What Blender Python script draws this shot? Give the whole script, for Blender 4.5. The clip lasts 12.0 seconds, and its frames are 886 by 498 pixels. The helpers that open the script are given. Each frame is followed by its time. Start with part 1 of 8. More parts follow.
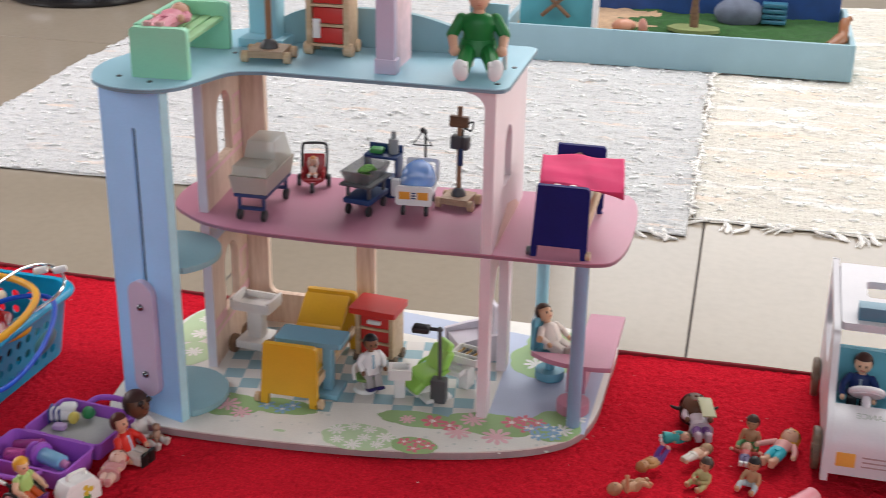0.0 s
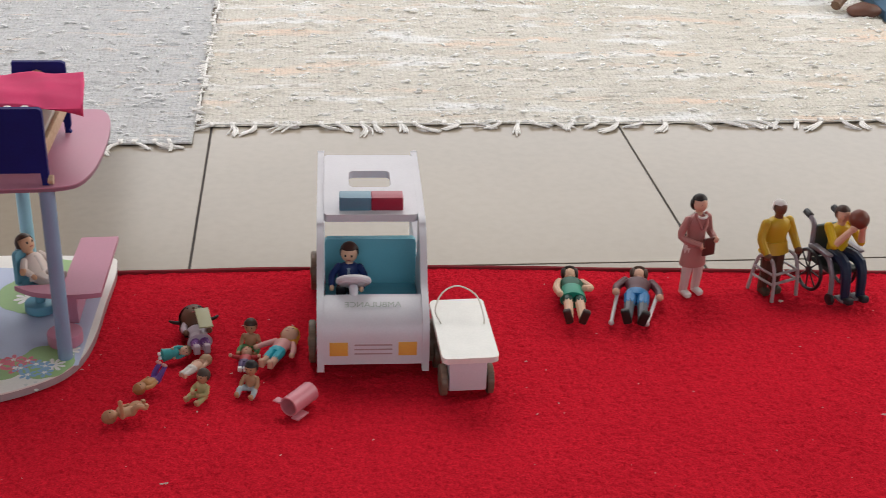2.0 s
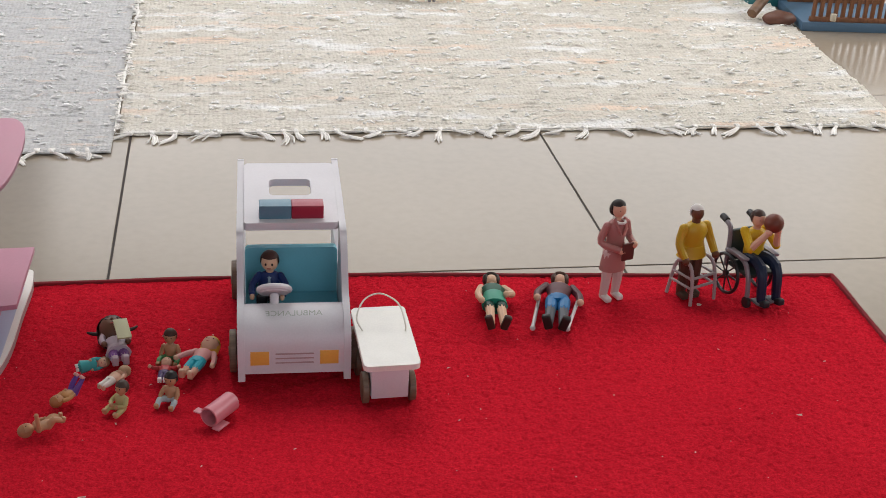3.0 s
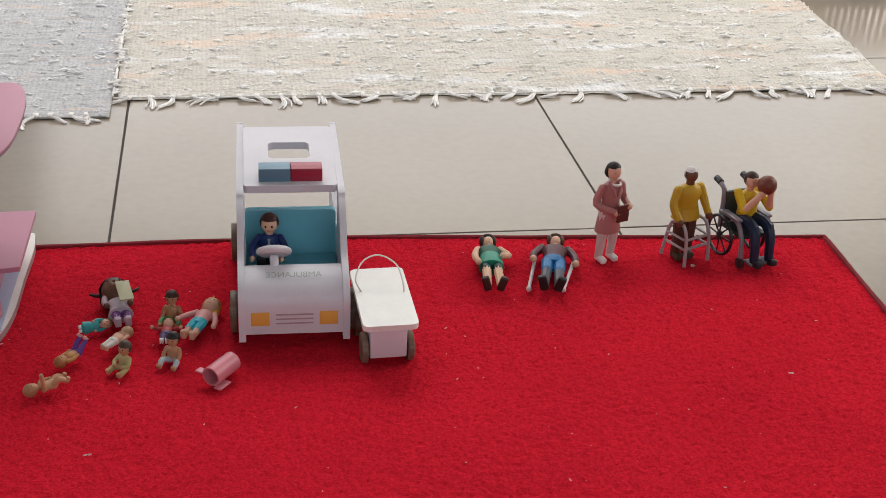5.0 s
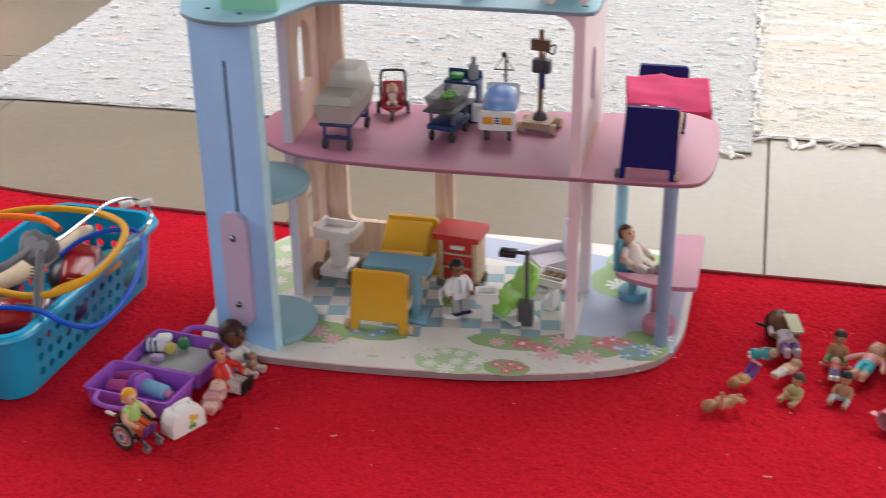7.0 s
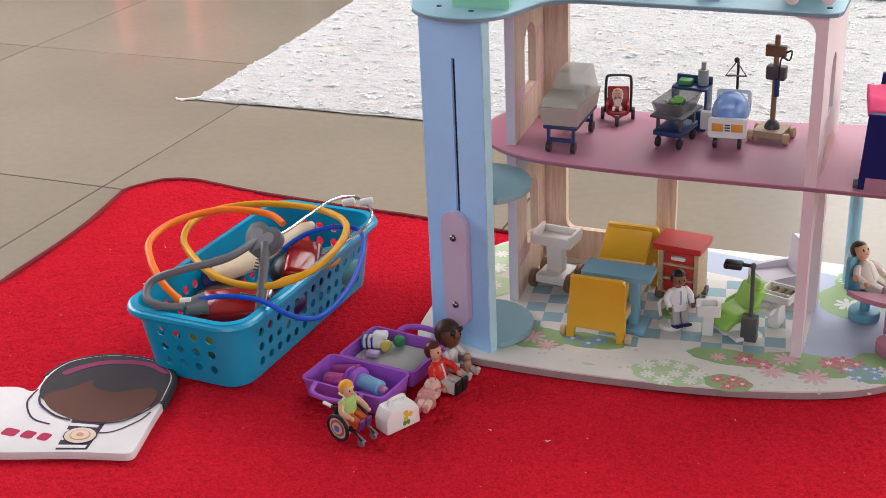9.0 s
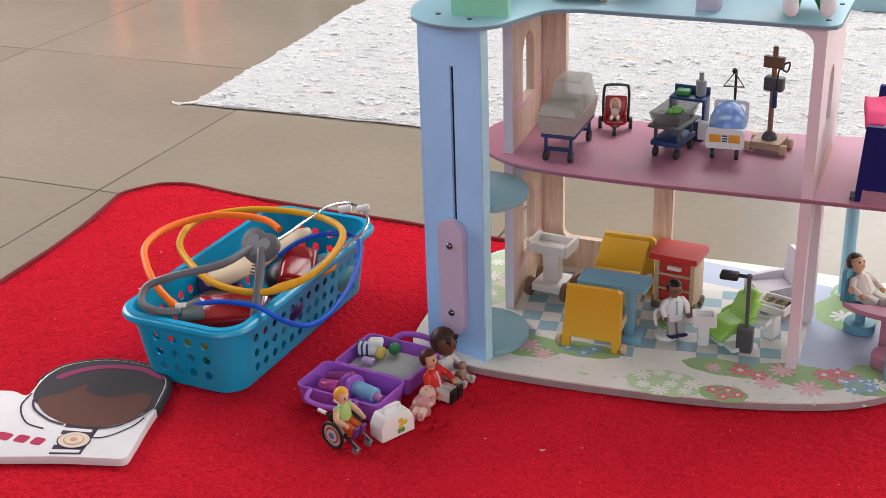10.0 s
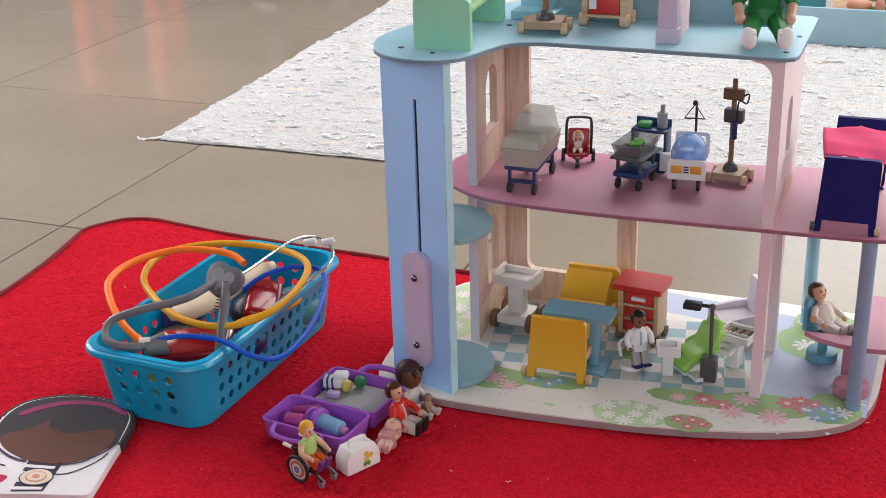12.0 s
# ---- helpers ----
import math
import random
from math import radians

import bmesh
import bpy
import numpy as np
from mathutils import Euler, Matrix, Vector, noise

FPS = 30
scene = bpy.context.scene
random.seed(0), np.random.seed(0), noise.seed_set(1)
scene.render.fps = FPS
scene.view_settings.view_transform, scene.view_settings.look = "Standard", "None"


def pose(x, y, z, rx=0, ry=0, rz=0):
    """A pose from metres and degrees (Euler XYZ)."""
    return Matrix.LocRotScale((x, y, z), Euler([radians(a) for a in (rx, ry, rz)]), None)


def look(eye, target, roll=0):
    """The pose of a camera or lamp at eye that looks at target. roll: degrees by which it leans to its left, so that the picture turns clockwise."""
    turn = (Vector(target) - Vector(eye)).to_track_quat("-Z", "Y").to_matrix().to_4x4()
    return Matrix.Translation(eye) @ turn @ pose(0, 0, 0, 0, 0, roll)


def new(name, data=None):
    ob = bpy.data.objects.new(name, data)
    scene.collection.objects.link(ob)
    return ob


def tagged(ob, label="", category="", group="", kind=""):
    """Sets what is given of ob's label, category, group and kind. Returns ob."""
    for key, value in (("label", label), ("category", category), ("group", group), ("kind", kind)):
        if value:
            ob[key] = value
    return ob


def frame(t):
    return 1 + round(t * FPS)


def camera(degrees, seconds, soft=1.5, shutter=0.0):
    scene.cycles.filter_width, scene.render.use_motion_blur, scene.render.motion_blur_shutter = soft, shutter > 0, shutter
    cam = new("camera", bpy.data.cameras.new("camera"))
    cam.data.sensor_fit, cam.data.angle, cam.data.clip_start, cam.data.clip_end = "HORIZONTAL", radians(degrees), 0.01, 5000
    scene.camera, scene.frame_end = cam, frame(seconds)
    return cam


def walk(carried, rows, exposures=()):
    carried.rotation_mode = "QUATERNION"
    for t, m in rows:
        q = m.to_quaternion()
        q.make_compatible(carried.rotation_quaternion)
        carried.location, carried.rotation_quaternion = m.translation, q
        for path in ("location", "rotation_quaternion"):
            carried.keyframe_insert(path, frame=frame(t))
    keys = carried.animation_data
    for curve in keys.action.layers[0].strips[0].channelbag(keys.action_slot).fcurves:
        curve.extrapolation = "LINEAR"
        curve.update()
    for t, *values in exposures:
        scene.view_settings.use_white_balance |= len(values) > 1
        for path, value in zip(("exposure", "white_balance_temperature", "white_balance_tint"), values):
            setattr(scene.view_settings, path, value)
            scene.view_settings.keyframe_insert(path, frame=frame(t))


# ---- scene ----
cam = camera(38.0, 12.0, soft=0.4, shutter=0.25)
PATH = [
    (0, (0.034, -1.817, 0.913), (-0.384, -0.019, 0.142), 0.9),
    (0.2, (0.045, -1.806, 0.907), (-0.294, 0.0, 0.141), 0.4),
    (0.5, (0.061, -1.791, 0.898), (-0.21, 0.028, 0.111), -0.2),
    (1, (0.109, -1.772, 0.897), (0.004, 0.042, 0.061), -0.6),
    (1.5, (0.145, -1.765, 0.898), (0.225, 0.041, 0.044), 1.3),
    (2, (0.178, -1.761, 0.902), (0.389, 0.018, 0.012), 2.0),
    (2.5, (0.189, -1.759, 0.903), (0.469, 0.012, 0.018), 2.3),
    (3, (0.187, -1.764, 0.903), (0.509, 0.005, 0.028), 3.0),
    (3.2, (0.189, -1.761, 0.898), (0.525, 0.007, 0.024), 3.3),
    (5, (0.18, -1.786, 0.909), (0.508, -0.042, -0.014), 3.0),
    (5.2, (0.170, -1.806, 0.910), (0.421, -0.057, 0.001), 1.9),
    (5.5, (0.154, -1.836, 0.912), (0.274, -0.08, -0.039), 0.2),
    (6, (0.14, -1.842, 0.912), (0.228, -0.095, -0.058), 1.2),
    (6.5, (0.079, -1.835, 0.911), (-0.1, -0.07, -0.012), -0.1),
    (7, (-0.056, -1.849, 0.923), (-0.489, -0.107, 0.041), -0.9),
    (7.5, (-0.087, -1.859, 0.88), (-0.697, -0.152, 0.033), -1.5),
    (7.7, (-0.087, -1.852, 0.884), (-0.735, -0.161, 0.036), -2.2),
    (9.3, (-0.094, -1.85, 0.882), (-0.822, -0.183, 0.051), -2.5),
    (9.5, (-0.095, -1.847, 0.884), (-0.819, -0.178, 0.054), -2.3),
    (10, (-0.096, -1.85, 0.884), (-0.813, -0.176, 0.059), -1.9),
    (10.5, (-0.099, -1.853, 0.877), (-0.811, -0.175, 0.052), -1.7),
    (11, (-0.091, -1.855, 0.892), (-0.791, -0.166, 0.082), -1.7),
    (11.5, (-0.087, -1.85, 0.89), (-0.779, -0.145, 0.106), -1.9),
    (12, (-0.089, -1.853, 0.882), (-0.768, -0.139, 0.105), -1.7),
]
walk(cam, [(t, look(eye, target, roll)) for t, eye, target, roll in PATH],
     exposures=[(0, 0.08), (0.5, -0.06), (1.0, -0.26), (1.5, -0.34), (2.5, -0.40), (5.2, -0.36), (6.2, -0.16), (7.0, 0.08), (7.6, 0.19), (12, 0.17)])

# ---- light ----
world = bpy.data.worlds.new("world")
scene.world = world
world.use_nodes = True
wn = world.node_tree
sky = wn.nodes.new("ShaderNodeTexSky")
sky.sky_type, sky.sun_disc = "NISHITA", False
sky.sun_elevation, sky.sun_rotation = radians(52), radians(180)
wn.links.new(sky.outputs["Color"], wn.nodes["Background"].inputs["Color"])
wn.nodes["Background"].inputs["Strength"].default_value = 0.12

sun = new("sun", bpy.data.lights.new("sun", "SUN"))
sun.data.energy, sun.data.angle, sun.data.color = 1.0, radians(10), (1.0, 0.95, 0.88)
sun.matrix_world = look((0, -6.25, 8), (0, 0, 0))


def area_lamp(name, eye, target, w, h, watts, color):
    ob = new(name, bpy.data.lights.new(name, "AREA"))
    ob.data.shape, ob.data.size, ob.data.size_y = "RECTANGLE", w, h
    ob.data.energy, ob.data.color = watts, color
    ob.matrix_world = look(eye, target)
    return ob


# Overhead lamp: diffuse top light, its ceiling opening assumed and unseen.
area_lamp("overhead_lamp", (0.15, 2.25, 3.05), (0.0, 0.2, 0.0), 3.2, 1.8, 108, (1.0, 0.975, 0.955))
area_lamp("window_light_back", (1.6, 4.9, 1.75), (0.5, 0.0, 0.3), 5.0, 2.0, 80, (1.0, 0.96, 0.91))
area_lamp("window_light_east", (3.95, 0.6, 1.8), (0.0, -0.5, 0.2), 3.0, 1.8, 110, (1.0, 0.95, 0.88))
# Unseen front and side lamps, added as fill; side tint pinkens the tiles.
area_lamp("front_fill_lamp", (0.8, -4.15, 1.8), (0.5, 0.0, 0.2), 3.6, 1.8, 44, (0.96, 0.96, 0.98))
area_lamp("side_fill_lamp", (-4.15, 0.4, 1.8), (0, 0, 0.2), 3.0, 1.8, 120, (0.99, 0.92, 0.95))
scene.view_settings.exposure = 0.0

# ---- materials ----
def node_material(name):
    m = bpy.data.materials.new(name)
    m.use_nodes = True
    return m, m.node_tree.nodes, m.node_tree.links, m.node_tree.nodes["Principled BSDF"]


def surface(name, color, rough=0.5, metal=0.0, vary=0.08, scale=30.0, bump=0.1, fine=400.0, stretch=(1, 1, 1), coat=0.0, island=0.0, spec=0.5):
    """A painted, plastic, wooden or cloth surface: colour that varies at two scales, uneven gloss and a fine relief."""
    m, n, l, p = node_material(name)
    co, mp = n.new("ShaderNodeTexCoord"), n.new("ShaderNodeMapping")
    mp.inputs["Scale"].default_value = stretch
    l.new(co.outputs["Object"], mp.inputs["Vector"])
    big, small = n.new("ShaderNodeTexNoise"), n.new("ShaderNodeTexNoise")
    big.inputs["Scale"].default_value, big.inputs["Detail"].default_value = scale, 4
    small.inputs["Scale"].default_value, small.inputs["Detail"].default_value = fine, 3
    for t in (big, small):
        l.new(mp.outputs["Vector"], t.inputs["Vector"])
    mix = n.new("ShaderNodeMix")
    mix.data_type, mix.blend_type = "FLOAT", "MIX"
    mix.inputs[0].default_value = 0.4
    l.new(big.outputs["Fac"], mix.inputs[2])
    l.new(small.outputs["Fac"], mix.inputs[3])
    ramp = n.new("ShaderNodeValToRGB")
    ramp.color_ramp.elements[0].position, ramp.color_ramp.elements[1].position = 0.3, 0.7
    lo, hi = [max(0, c * (1 - vary)) for c in color], [min(1, c * (1 + vary)) for c in color]
    ramp.color_ramp.elements[0].color, ramp.color_ramp.elements[1].color = (*lo, 1), (*hi, 1)
    l.new(mix.outputs[0], ramp.inputs["Fac"])
    out = ramp.outputs["Color"]
    if island:
        hue, geo, rng = n.new("ShaderNodeHueSaturation"), n.new("ShaderNodeNewGeometry"), n.new("ShaderNodeMapRange")
        rng.inputs["To Min"].default_value, rng.inputs["To Max"].default_value = 1 - island, 1 + island
        l.new(geo.outputs["Random Per Island"], rng.inputs["Value"])
        l.new(rng.outputs["Result"], hue.inputs["Value"])
        l.new(out, hue.inputs["Color"])
        out = hue.outputs["Color"]
    l.new(out, p.inputs["Base Color"])
    rr = n.new("ShaderNodeMapRange")
    rr.inputs["To Min"].default_value, rr.inputs["To Max"].default_value = max(0.02, rough - 0.08), min(1, rough + 0.1)
    l.new(big.outputs["Fac"], rr.inputs["Value"])
    l.new(rr.outputs["Result"], p.inputs["Roughness"])
    b = n.new("ShaderNodeBump")
    b.inputs["Strength"].default_value, b.inputs["Distance"].default_value = bump, 0.001
    l.new(small.outputs["Fac"], b.inputs["Height"])
    l.new(b.outputs["Normal"], p.inputs["Normal"])
    p.inputs["Metallic"].default_value, p.inputs["Coat Weight"].default_value = metal, coat
    p.inputs["Specular IOR Level"].default_value = spec
    return m


def wood(name, light, dark, rough=0.5, along=(1, 14, 14), scale=9.0):
    """Planed wood: long grain streaks along one axis."""
    m, n, l, p = node_material(name)
    co, mp = n.new("ShaderNodeTexCoord"), n.new("ShaderNodeMapping")
    mp.inputs["Scale"].default_value = along
    l.new(co.outputs["Object"], mp.inputs["Vector"])
    a, b = n.new("ShaderNodeTexNoise"), n.new("ShaderNodeTexNoise")
    a.inputs["Scale"].default_value, a.inputs["Detail"].default_value, a.inputs["Distortion"].default_value = scale, 5, 0.6
    b.inputs["Scale"].default_value, b.inputs["Detail"].default_value = scale * 9, 3
    for t in (a, b):
        l.new(mp.outputs["Vector"], t.inputs["Vector"])
    mix = n.new("ShaderNodeMix")
    mix.inputs[0].default_value = 0.35
    l.new(a.outputs["Fac"], mix.inputs[2])
    l.new(b.outputs["Fac"], mix.inputs[3])
    ramp = n.new("ShaderNodeValToRGB")
    ramp.color_ramp.elements[0].position, ramp.color_ramp.elements[1].position = 0.36, 0.66
    ramp.color_ramp.elements[0].color, ramp.color_ramp.elements[1].color = (*dark, 1), (*light, 1)
    l.new(mix.outputs[0], ramp.inputs["Fac"])
    l.new(ramp.outputs["Color"], p.inputs["Base Color"])
    p.inputs["Roughness"].default_value = rough
    bm_ = n.new("ShaderNodeBump")
    bm_.inputs["Strength"].default_value, bm_.inputs["Distance"].default_value = 0.15, 0.001
    l.new(mix.outputs[0], bm_.inputs["Height"])
    l.new(bm_.outputs["Normal"], p.inputs["Normal"])
    return m


def clear(name, color, rough=0.12, alpha=0.45):
    """Thin tinted clear plastic."""
    m, n, l, p = node_material(name)
    noise_ = n.new("ShaderNodeTexNoise")
    noise_.inputs["Scale"].default_value = 90
    r = n.new("ShaderNodeMapRange")
    r.inputs["To Min"].default_value, r.inputs["To Max"].default_value = rough, rough + 0.15
    l.new(noise_.outputs["Fac"], r.inputs["Value"])
    l.new(r.outputs["Result"], p.inputs["Roughness"])
    p.inputs["Base Color"].default_value = (*color, 1)
    p.inputs["Alpha"].default_value = alpha
    return m


def paint(name, color, rough=0.45, **k):
    k.setdefault("vary", 0.06)
    k.setdefault("bump", 0.12)
    return surface(name, color, rough, **k)


def plastic(name, color, rough=0.32, **k):
    k.setdefault("vary", 0.04)
    k.setdefault("bump", 0.05)
    return surface(name, color, rough, **k)


def tile_material():
    m, n, l, p = node_material("floor_tile")
    co = n.new("ShaderNodeTexCoord")
    a, b, c = (n.new("ShaderNodeTexNoise") for _ in range(3))
    for t, s, d in ((a, 1.6, 6), (b, 55, 5), (c, 7, 4)):
        t.inputs["Scale"].default_value, t.inputs["Detail"].default_value = s, d
        l.new(co.outputs["Object"], t.inputs["Vector"])
    r1 = n.new("ShaderNodeValToRGB")
    r1.color_ramp.elements[0].position, r1.color_ramp.elements[1].position = 0.35, 0.68
    r1.color_ramp.elements[0].color, r1.color_ramp.elements[1].color = (0.280, 0.236, 0.180, 1), (0.326, 0.277, 0.214, 1)
    l.new(a.outputs["Fac"], r1.inputs["Fac"])
    r2 = n.new("ShaderNodeValToRGB")
    r2.color_ramp.elements[0].position, r2.color_ramp.elements[1].position = 0.3, 0.62
    r2.color_ramp.elements[0].color, r2.color_ramp.elements[1].color = (0.86, 0.85, 0.83, 1), (1, 1, 1, 1)
    l.new(b.outputs["Fac"], r2.inputs["Fac"])
    mix = n.new("ShaderNodeMix")
    mix.data_type, mix.blend_type = "RGBA", "MULTIPLY"
    mix.inputs[0].default_value = 0.35
    l.new(r1.outputs["Color"], mix.inputs[6])
    l.new(r2.outputs["Color"], mix.inputs[7])
    hue, info, rng = n.new("ShaderNodeHueSaturation"), n.new("ShaderNodeObjectInfo"), n.new("ShaderNodeMapRange")
    rng.inputs["To Min"].default_value, rng.inputs["To Max"].default_value = 0.96, 1.04
    l.new(info.outputs["Random"], rng.inputs["Value"])
    l.new(rng.outputs["Result"], hue.inputs["Value"])
    l.new(mix.outputs[2], hue.inputs["Color"])
    l.new(hue.outputs["Color"], p.inputs["Base Color"])
    rr = n.new("ShaderNodeMapRange")
    rr.inputs["To Min"].default_value, rr.inputs["To Max"].default_value = 0.11, 0.23
    l.new(c.outputs["Fac"], rr.inputs["Value"])
    l.new(rr.outputs["Result"], p.inputs["Roughness"])
    bp = n.new("ShaderNodeBump")
    bp.inputs["Strength"].default_value, bp.inputs["Distance"].default_value = 0.04, 0.002
    l.new(a.outputs["Fac"], bp.inputs["Height"])
    l.new(bp.outputs["Normal"], p.inputs["Normal"])
    return m


def carpet_material(name, lo, hi, fleck_and_shade=None, fine=650.0, weave=False, sheen=0.0):
    """Textile floor covering: tufts toned darker in their hollows, patches where the pile lies another way, a few
    flecks and painted shade dashes.
    """
    m, n, l, p = node_material(name)
    co, mp = n.new("ShaderNodeTexCoord"), n.new("ShaderNodeMapping")
    l.new(co.outputs["Object"], mp.inputs["Vector"])
    mp.inputs["Scale"].default_value = (0.45, 1.5, 1) if weave else (1, 1, 1)
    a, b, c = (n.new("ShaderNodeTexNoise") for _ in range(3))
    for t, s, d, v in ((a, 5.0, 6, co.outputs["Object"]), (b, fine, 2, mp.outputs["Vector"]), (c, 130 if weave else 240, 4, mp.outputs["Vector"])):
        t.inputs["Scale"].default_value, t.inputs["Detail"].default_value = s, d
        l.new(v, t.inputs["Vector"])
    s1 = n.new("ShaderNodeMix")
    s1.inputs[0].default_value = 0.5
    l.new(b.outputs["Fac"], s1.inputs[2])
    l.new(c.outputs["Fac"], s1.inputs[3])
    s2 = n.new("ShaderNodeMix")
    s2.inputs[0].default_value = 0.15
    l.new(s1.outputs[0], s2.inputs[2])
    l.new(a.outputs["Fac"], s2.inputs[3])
    # low tufts take lo: fibre tone with hollow shade mixed into the colour
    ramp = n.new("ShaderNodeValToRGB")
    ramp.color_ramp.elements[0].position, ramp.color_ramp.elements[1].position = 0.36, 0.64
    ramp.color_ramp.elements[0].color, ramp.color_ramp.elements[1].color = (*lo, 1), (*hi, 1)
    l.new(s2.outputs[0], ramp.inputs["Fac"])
    out = ramp.outputs["Color"]
    for k, (tint, size, cut, seed) in enumerate(fleck_and_shade or ()):
        f, fm, g = n.new("ShaderNodeTexNoise"), n.new("ShaderNodeMapping"), n.new("ShaderNodeValToRGB")
        fm.inputs["Location"].default_value = (seed, seed * 2, 0)
        fm.inputs["Scale"].default_value = (0.40, 1.7, 1) if weave else (1, 1, 1)
        f.inputs["Scale"].default_value, f.inputs["Detail"].default_value = size, 5
        l.new(co.outputs["Object"], fm.inputs["Vector"])
        l.new(fm.outputs["Vector"], f.inputs["Vector"])
        g.color_ramp.elements[0].position, g.color_ramp.elements[1].position = cut, cut + 0.12
        g.color_ramp.elements[0].color, g.color_ramp.elements[1].color = (0, 0, 0, 1), (1, 1, 1, 1)
        l.new(f.outputs["Fac"], g.inputs["Fac"])
        mx = n.new("ShaderNodeMix")
        mx.data_type = "RGBA"
        l.new(g.outputs["Color"], mx.inputs[0])
        l.new(out, mx.inputs[6])
        mx.inputs[7].default_value = (*tint, 1)
        out = mx.outputs[2]
    l.new(out, p.inputs["Base Color"])
    p.inputs["Sheen Weight"].default_value, p.inputs["Sheen Roughness"].default_value = sheen, 0.5
    p.inputs["Roughness"].default_value = 0.95
    p.inputs["Specular IOR Level"].default_value = 0.02
    bp = n.new("ShaderNodeBump")
    bp.inputs["Strength"].default_value, bp.inputs["Distance"].default_value = 1.0, 0.0040 if weave else 0.0040
    height = s1.outputs[0]
    if weave:
        # knots of weft over warp; shade in the gaps between them goes into the colour
        kn, km, kr, ka = n.new("ShaderNodeTexVoronoi"), n.new("ShaderNodeMapping"), n.new("ShaderNodeMapRange"), n.new("ShaderNodeMath")
        km.inputs["Scale"].default_value = (108, 125, 0)
        kn.inputs["Scale"].default_value, kn.inputs["Randomness"].default_value = 1.0, 0.45
        l.new(co.outputs["Object"], km.inputs["Vector"])
        l.new(km.outputs["Vector"], kn.inputs["Vector"])
        kr.inputs["From Max"].default_value, kr.inputs["To Min"].default_value, kr.inputs["To Max"].default_value = 0.75, 0.55, 0.0
        l.new(kn.outputs["Distance"], kr.inputs["Value"])
        ka.operation = "ADD"
        l.new(s1.outputs[0], ka.inputs[0])
        l.new(kr.outputs["Result"], ka.inputs[1])
        height = ka.outputs[0]
        gap_shade, gm = n.new("ShaderNodeMapRange"), n.new("ShaderNodeMix")
        gap_shade.inputs["From Min"].default_value, gap_shade.inputs["From Max"].default_value, gap_shade.inputs["To Max"].default_value = 0.48, 0.80, 0.34
        l.new(kn.outputs["Distance"], gap_shade.inputs["Value"])
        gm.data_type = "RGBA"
        l.new(gap_shade.outputs["Result"], gm.inputs[0])
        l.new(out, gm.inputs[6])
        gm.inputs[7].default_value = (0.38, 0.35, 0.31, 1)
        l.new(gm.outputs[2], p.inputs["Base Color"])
    l.new(height, bp.inputs["Height"])
    l.new(bp.outputs["Normal"], p.inputs["Normal"])
    return m


TILE = tile_material()
GROUT = surface("grout", (0.060, 0.050, 0.045), 0.9, vary=0.2)
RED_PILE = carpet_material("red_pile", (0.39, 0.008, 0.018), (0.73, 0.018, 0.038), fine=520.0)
RED_EDGE = surface("red_binding", (0.20, 0.009, 0.016), 0.9, vary=0.3, fine=900, bump=0.5)
# Last, dark entry of each: small shadows of the nubs painted as dashes.
RAG_COOL = carpet_material("rag_weave_cool", (0.50, 0.505, 0.51), (0.73, 0.73, 0.72), fleck_and_shade=[((0.76, 0.64, 0.55), 18, 0.60, 1.0), ((0.42, 0.44, 0.47), 52, 0.61, 5.0)], fine=500, weave=True)
RAG_WARM = carpet_material("rag_weave_warm", (0.62, 0.58, 0.505), (0.83, 0.80, 0.725), fleck_and_shade=[((0.84, 0.70, 0.58), 7, 0.55, 2.0), ((0.90, 0.90, 0.88), 9, 0.55, 4.0), ((0.46, 0.40, 0.36), 56, 0.61, 7.0)], fine=500, weave=True)
YARN_COOL = surface("rag_end_cool", (0.82, 0.82, 0.81), 0.95, vary=0.15, island=0.12, fine=700, bump=0.4)
YARN_WARM = surface("rag_end_warm", (0.92, 0.90, 0.86), 0.95, vary=0.12, island=0.14, fine=700, bump=0.4)
YARN = surface("cotton_yarn", (0.86, 0.84, 0.80), 0.95, vary=0.12, island=0.12, fine=700, bump=0.4)
LINT = surface("pale_lint", (0.62, 0.50, 0.46), 0.95, vary=0.2)
# Plaster of the unseen walls and ceiling; mid grey keeps bounced light low.
PLASTER = surface("grey_plaster", (0.24, 0.235, 0.23), 0.85, vary=0.03, scale=3, bump=0.15, fine=120)

SKY_BLUE = paint("sky_blue_paint", (0.35, 0.62, 0.94), scale=12)
TEAL_BLUE = paint("teal_blue_paint", (0.27, 0.50, 0.60), scale=12)
PALE_BLUE = paint("pale_blue_paint", (0.30, 0.52, 0.62), scale=12)
GREY_TEAL = paint("grey_teal_paint", (0.22, 0.37, 0.41), scale=20)
PINK = paint("pink_paint", (0.49, 0.205, 0.285), scale=12)
PALE_PINK = paint("pale_pink_paint", (0.76, 0.64, 0.67), scale=14)
LILAC = paint("lilac_paint", (0.56, 0.47, 0.60), scale=14)
MINT = paint("mint_paint", (0.30, 0.66, 0.45), scale=14)
WHITE_PAINT = paint("white_paint", (0.80, 0.79, 0.80), 0.4, scale=14)
RED_PAINT = paint("red_paint", (0.55, 0.03, 0.025), 0.4)
BED_BLUE = paint("blue_table_paint", (0.16, 0.34, 0.44), 0.45)
NAVY = surface("navy_felt_paint", (0.008, 0.011, 0.12), 0.6, vary=0.2, spec=0.2)
BIRCH = wood("birch_wood", (0.62, 0.46, 0.30), (0.46, 0.31, 0.18))
PLY = wood("warm_plywood", (0.80, 0.63, 0.51), (0.56, 0.38, 0.27), along=(16, 16, 0.8), scale=11.0)
DARK_WOOD = wood("dark_wood", (0.22, 0.12, 0.06), (0.11, 0.055, 0.03))
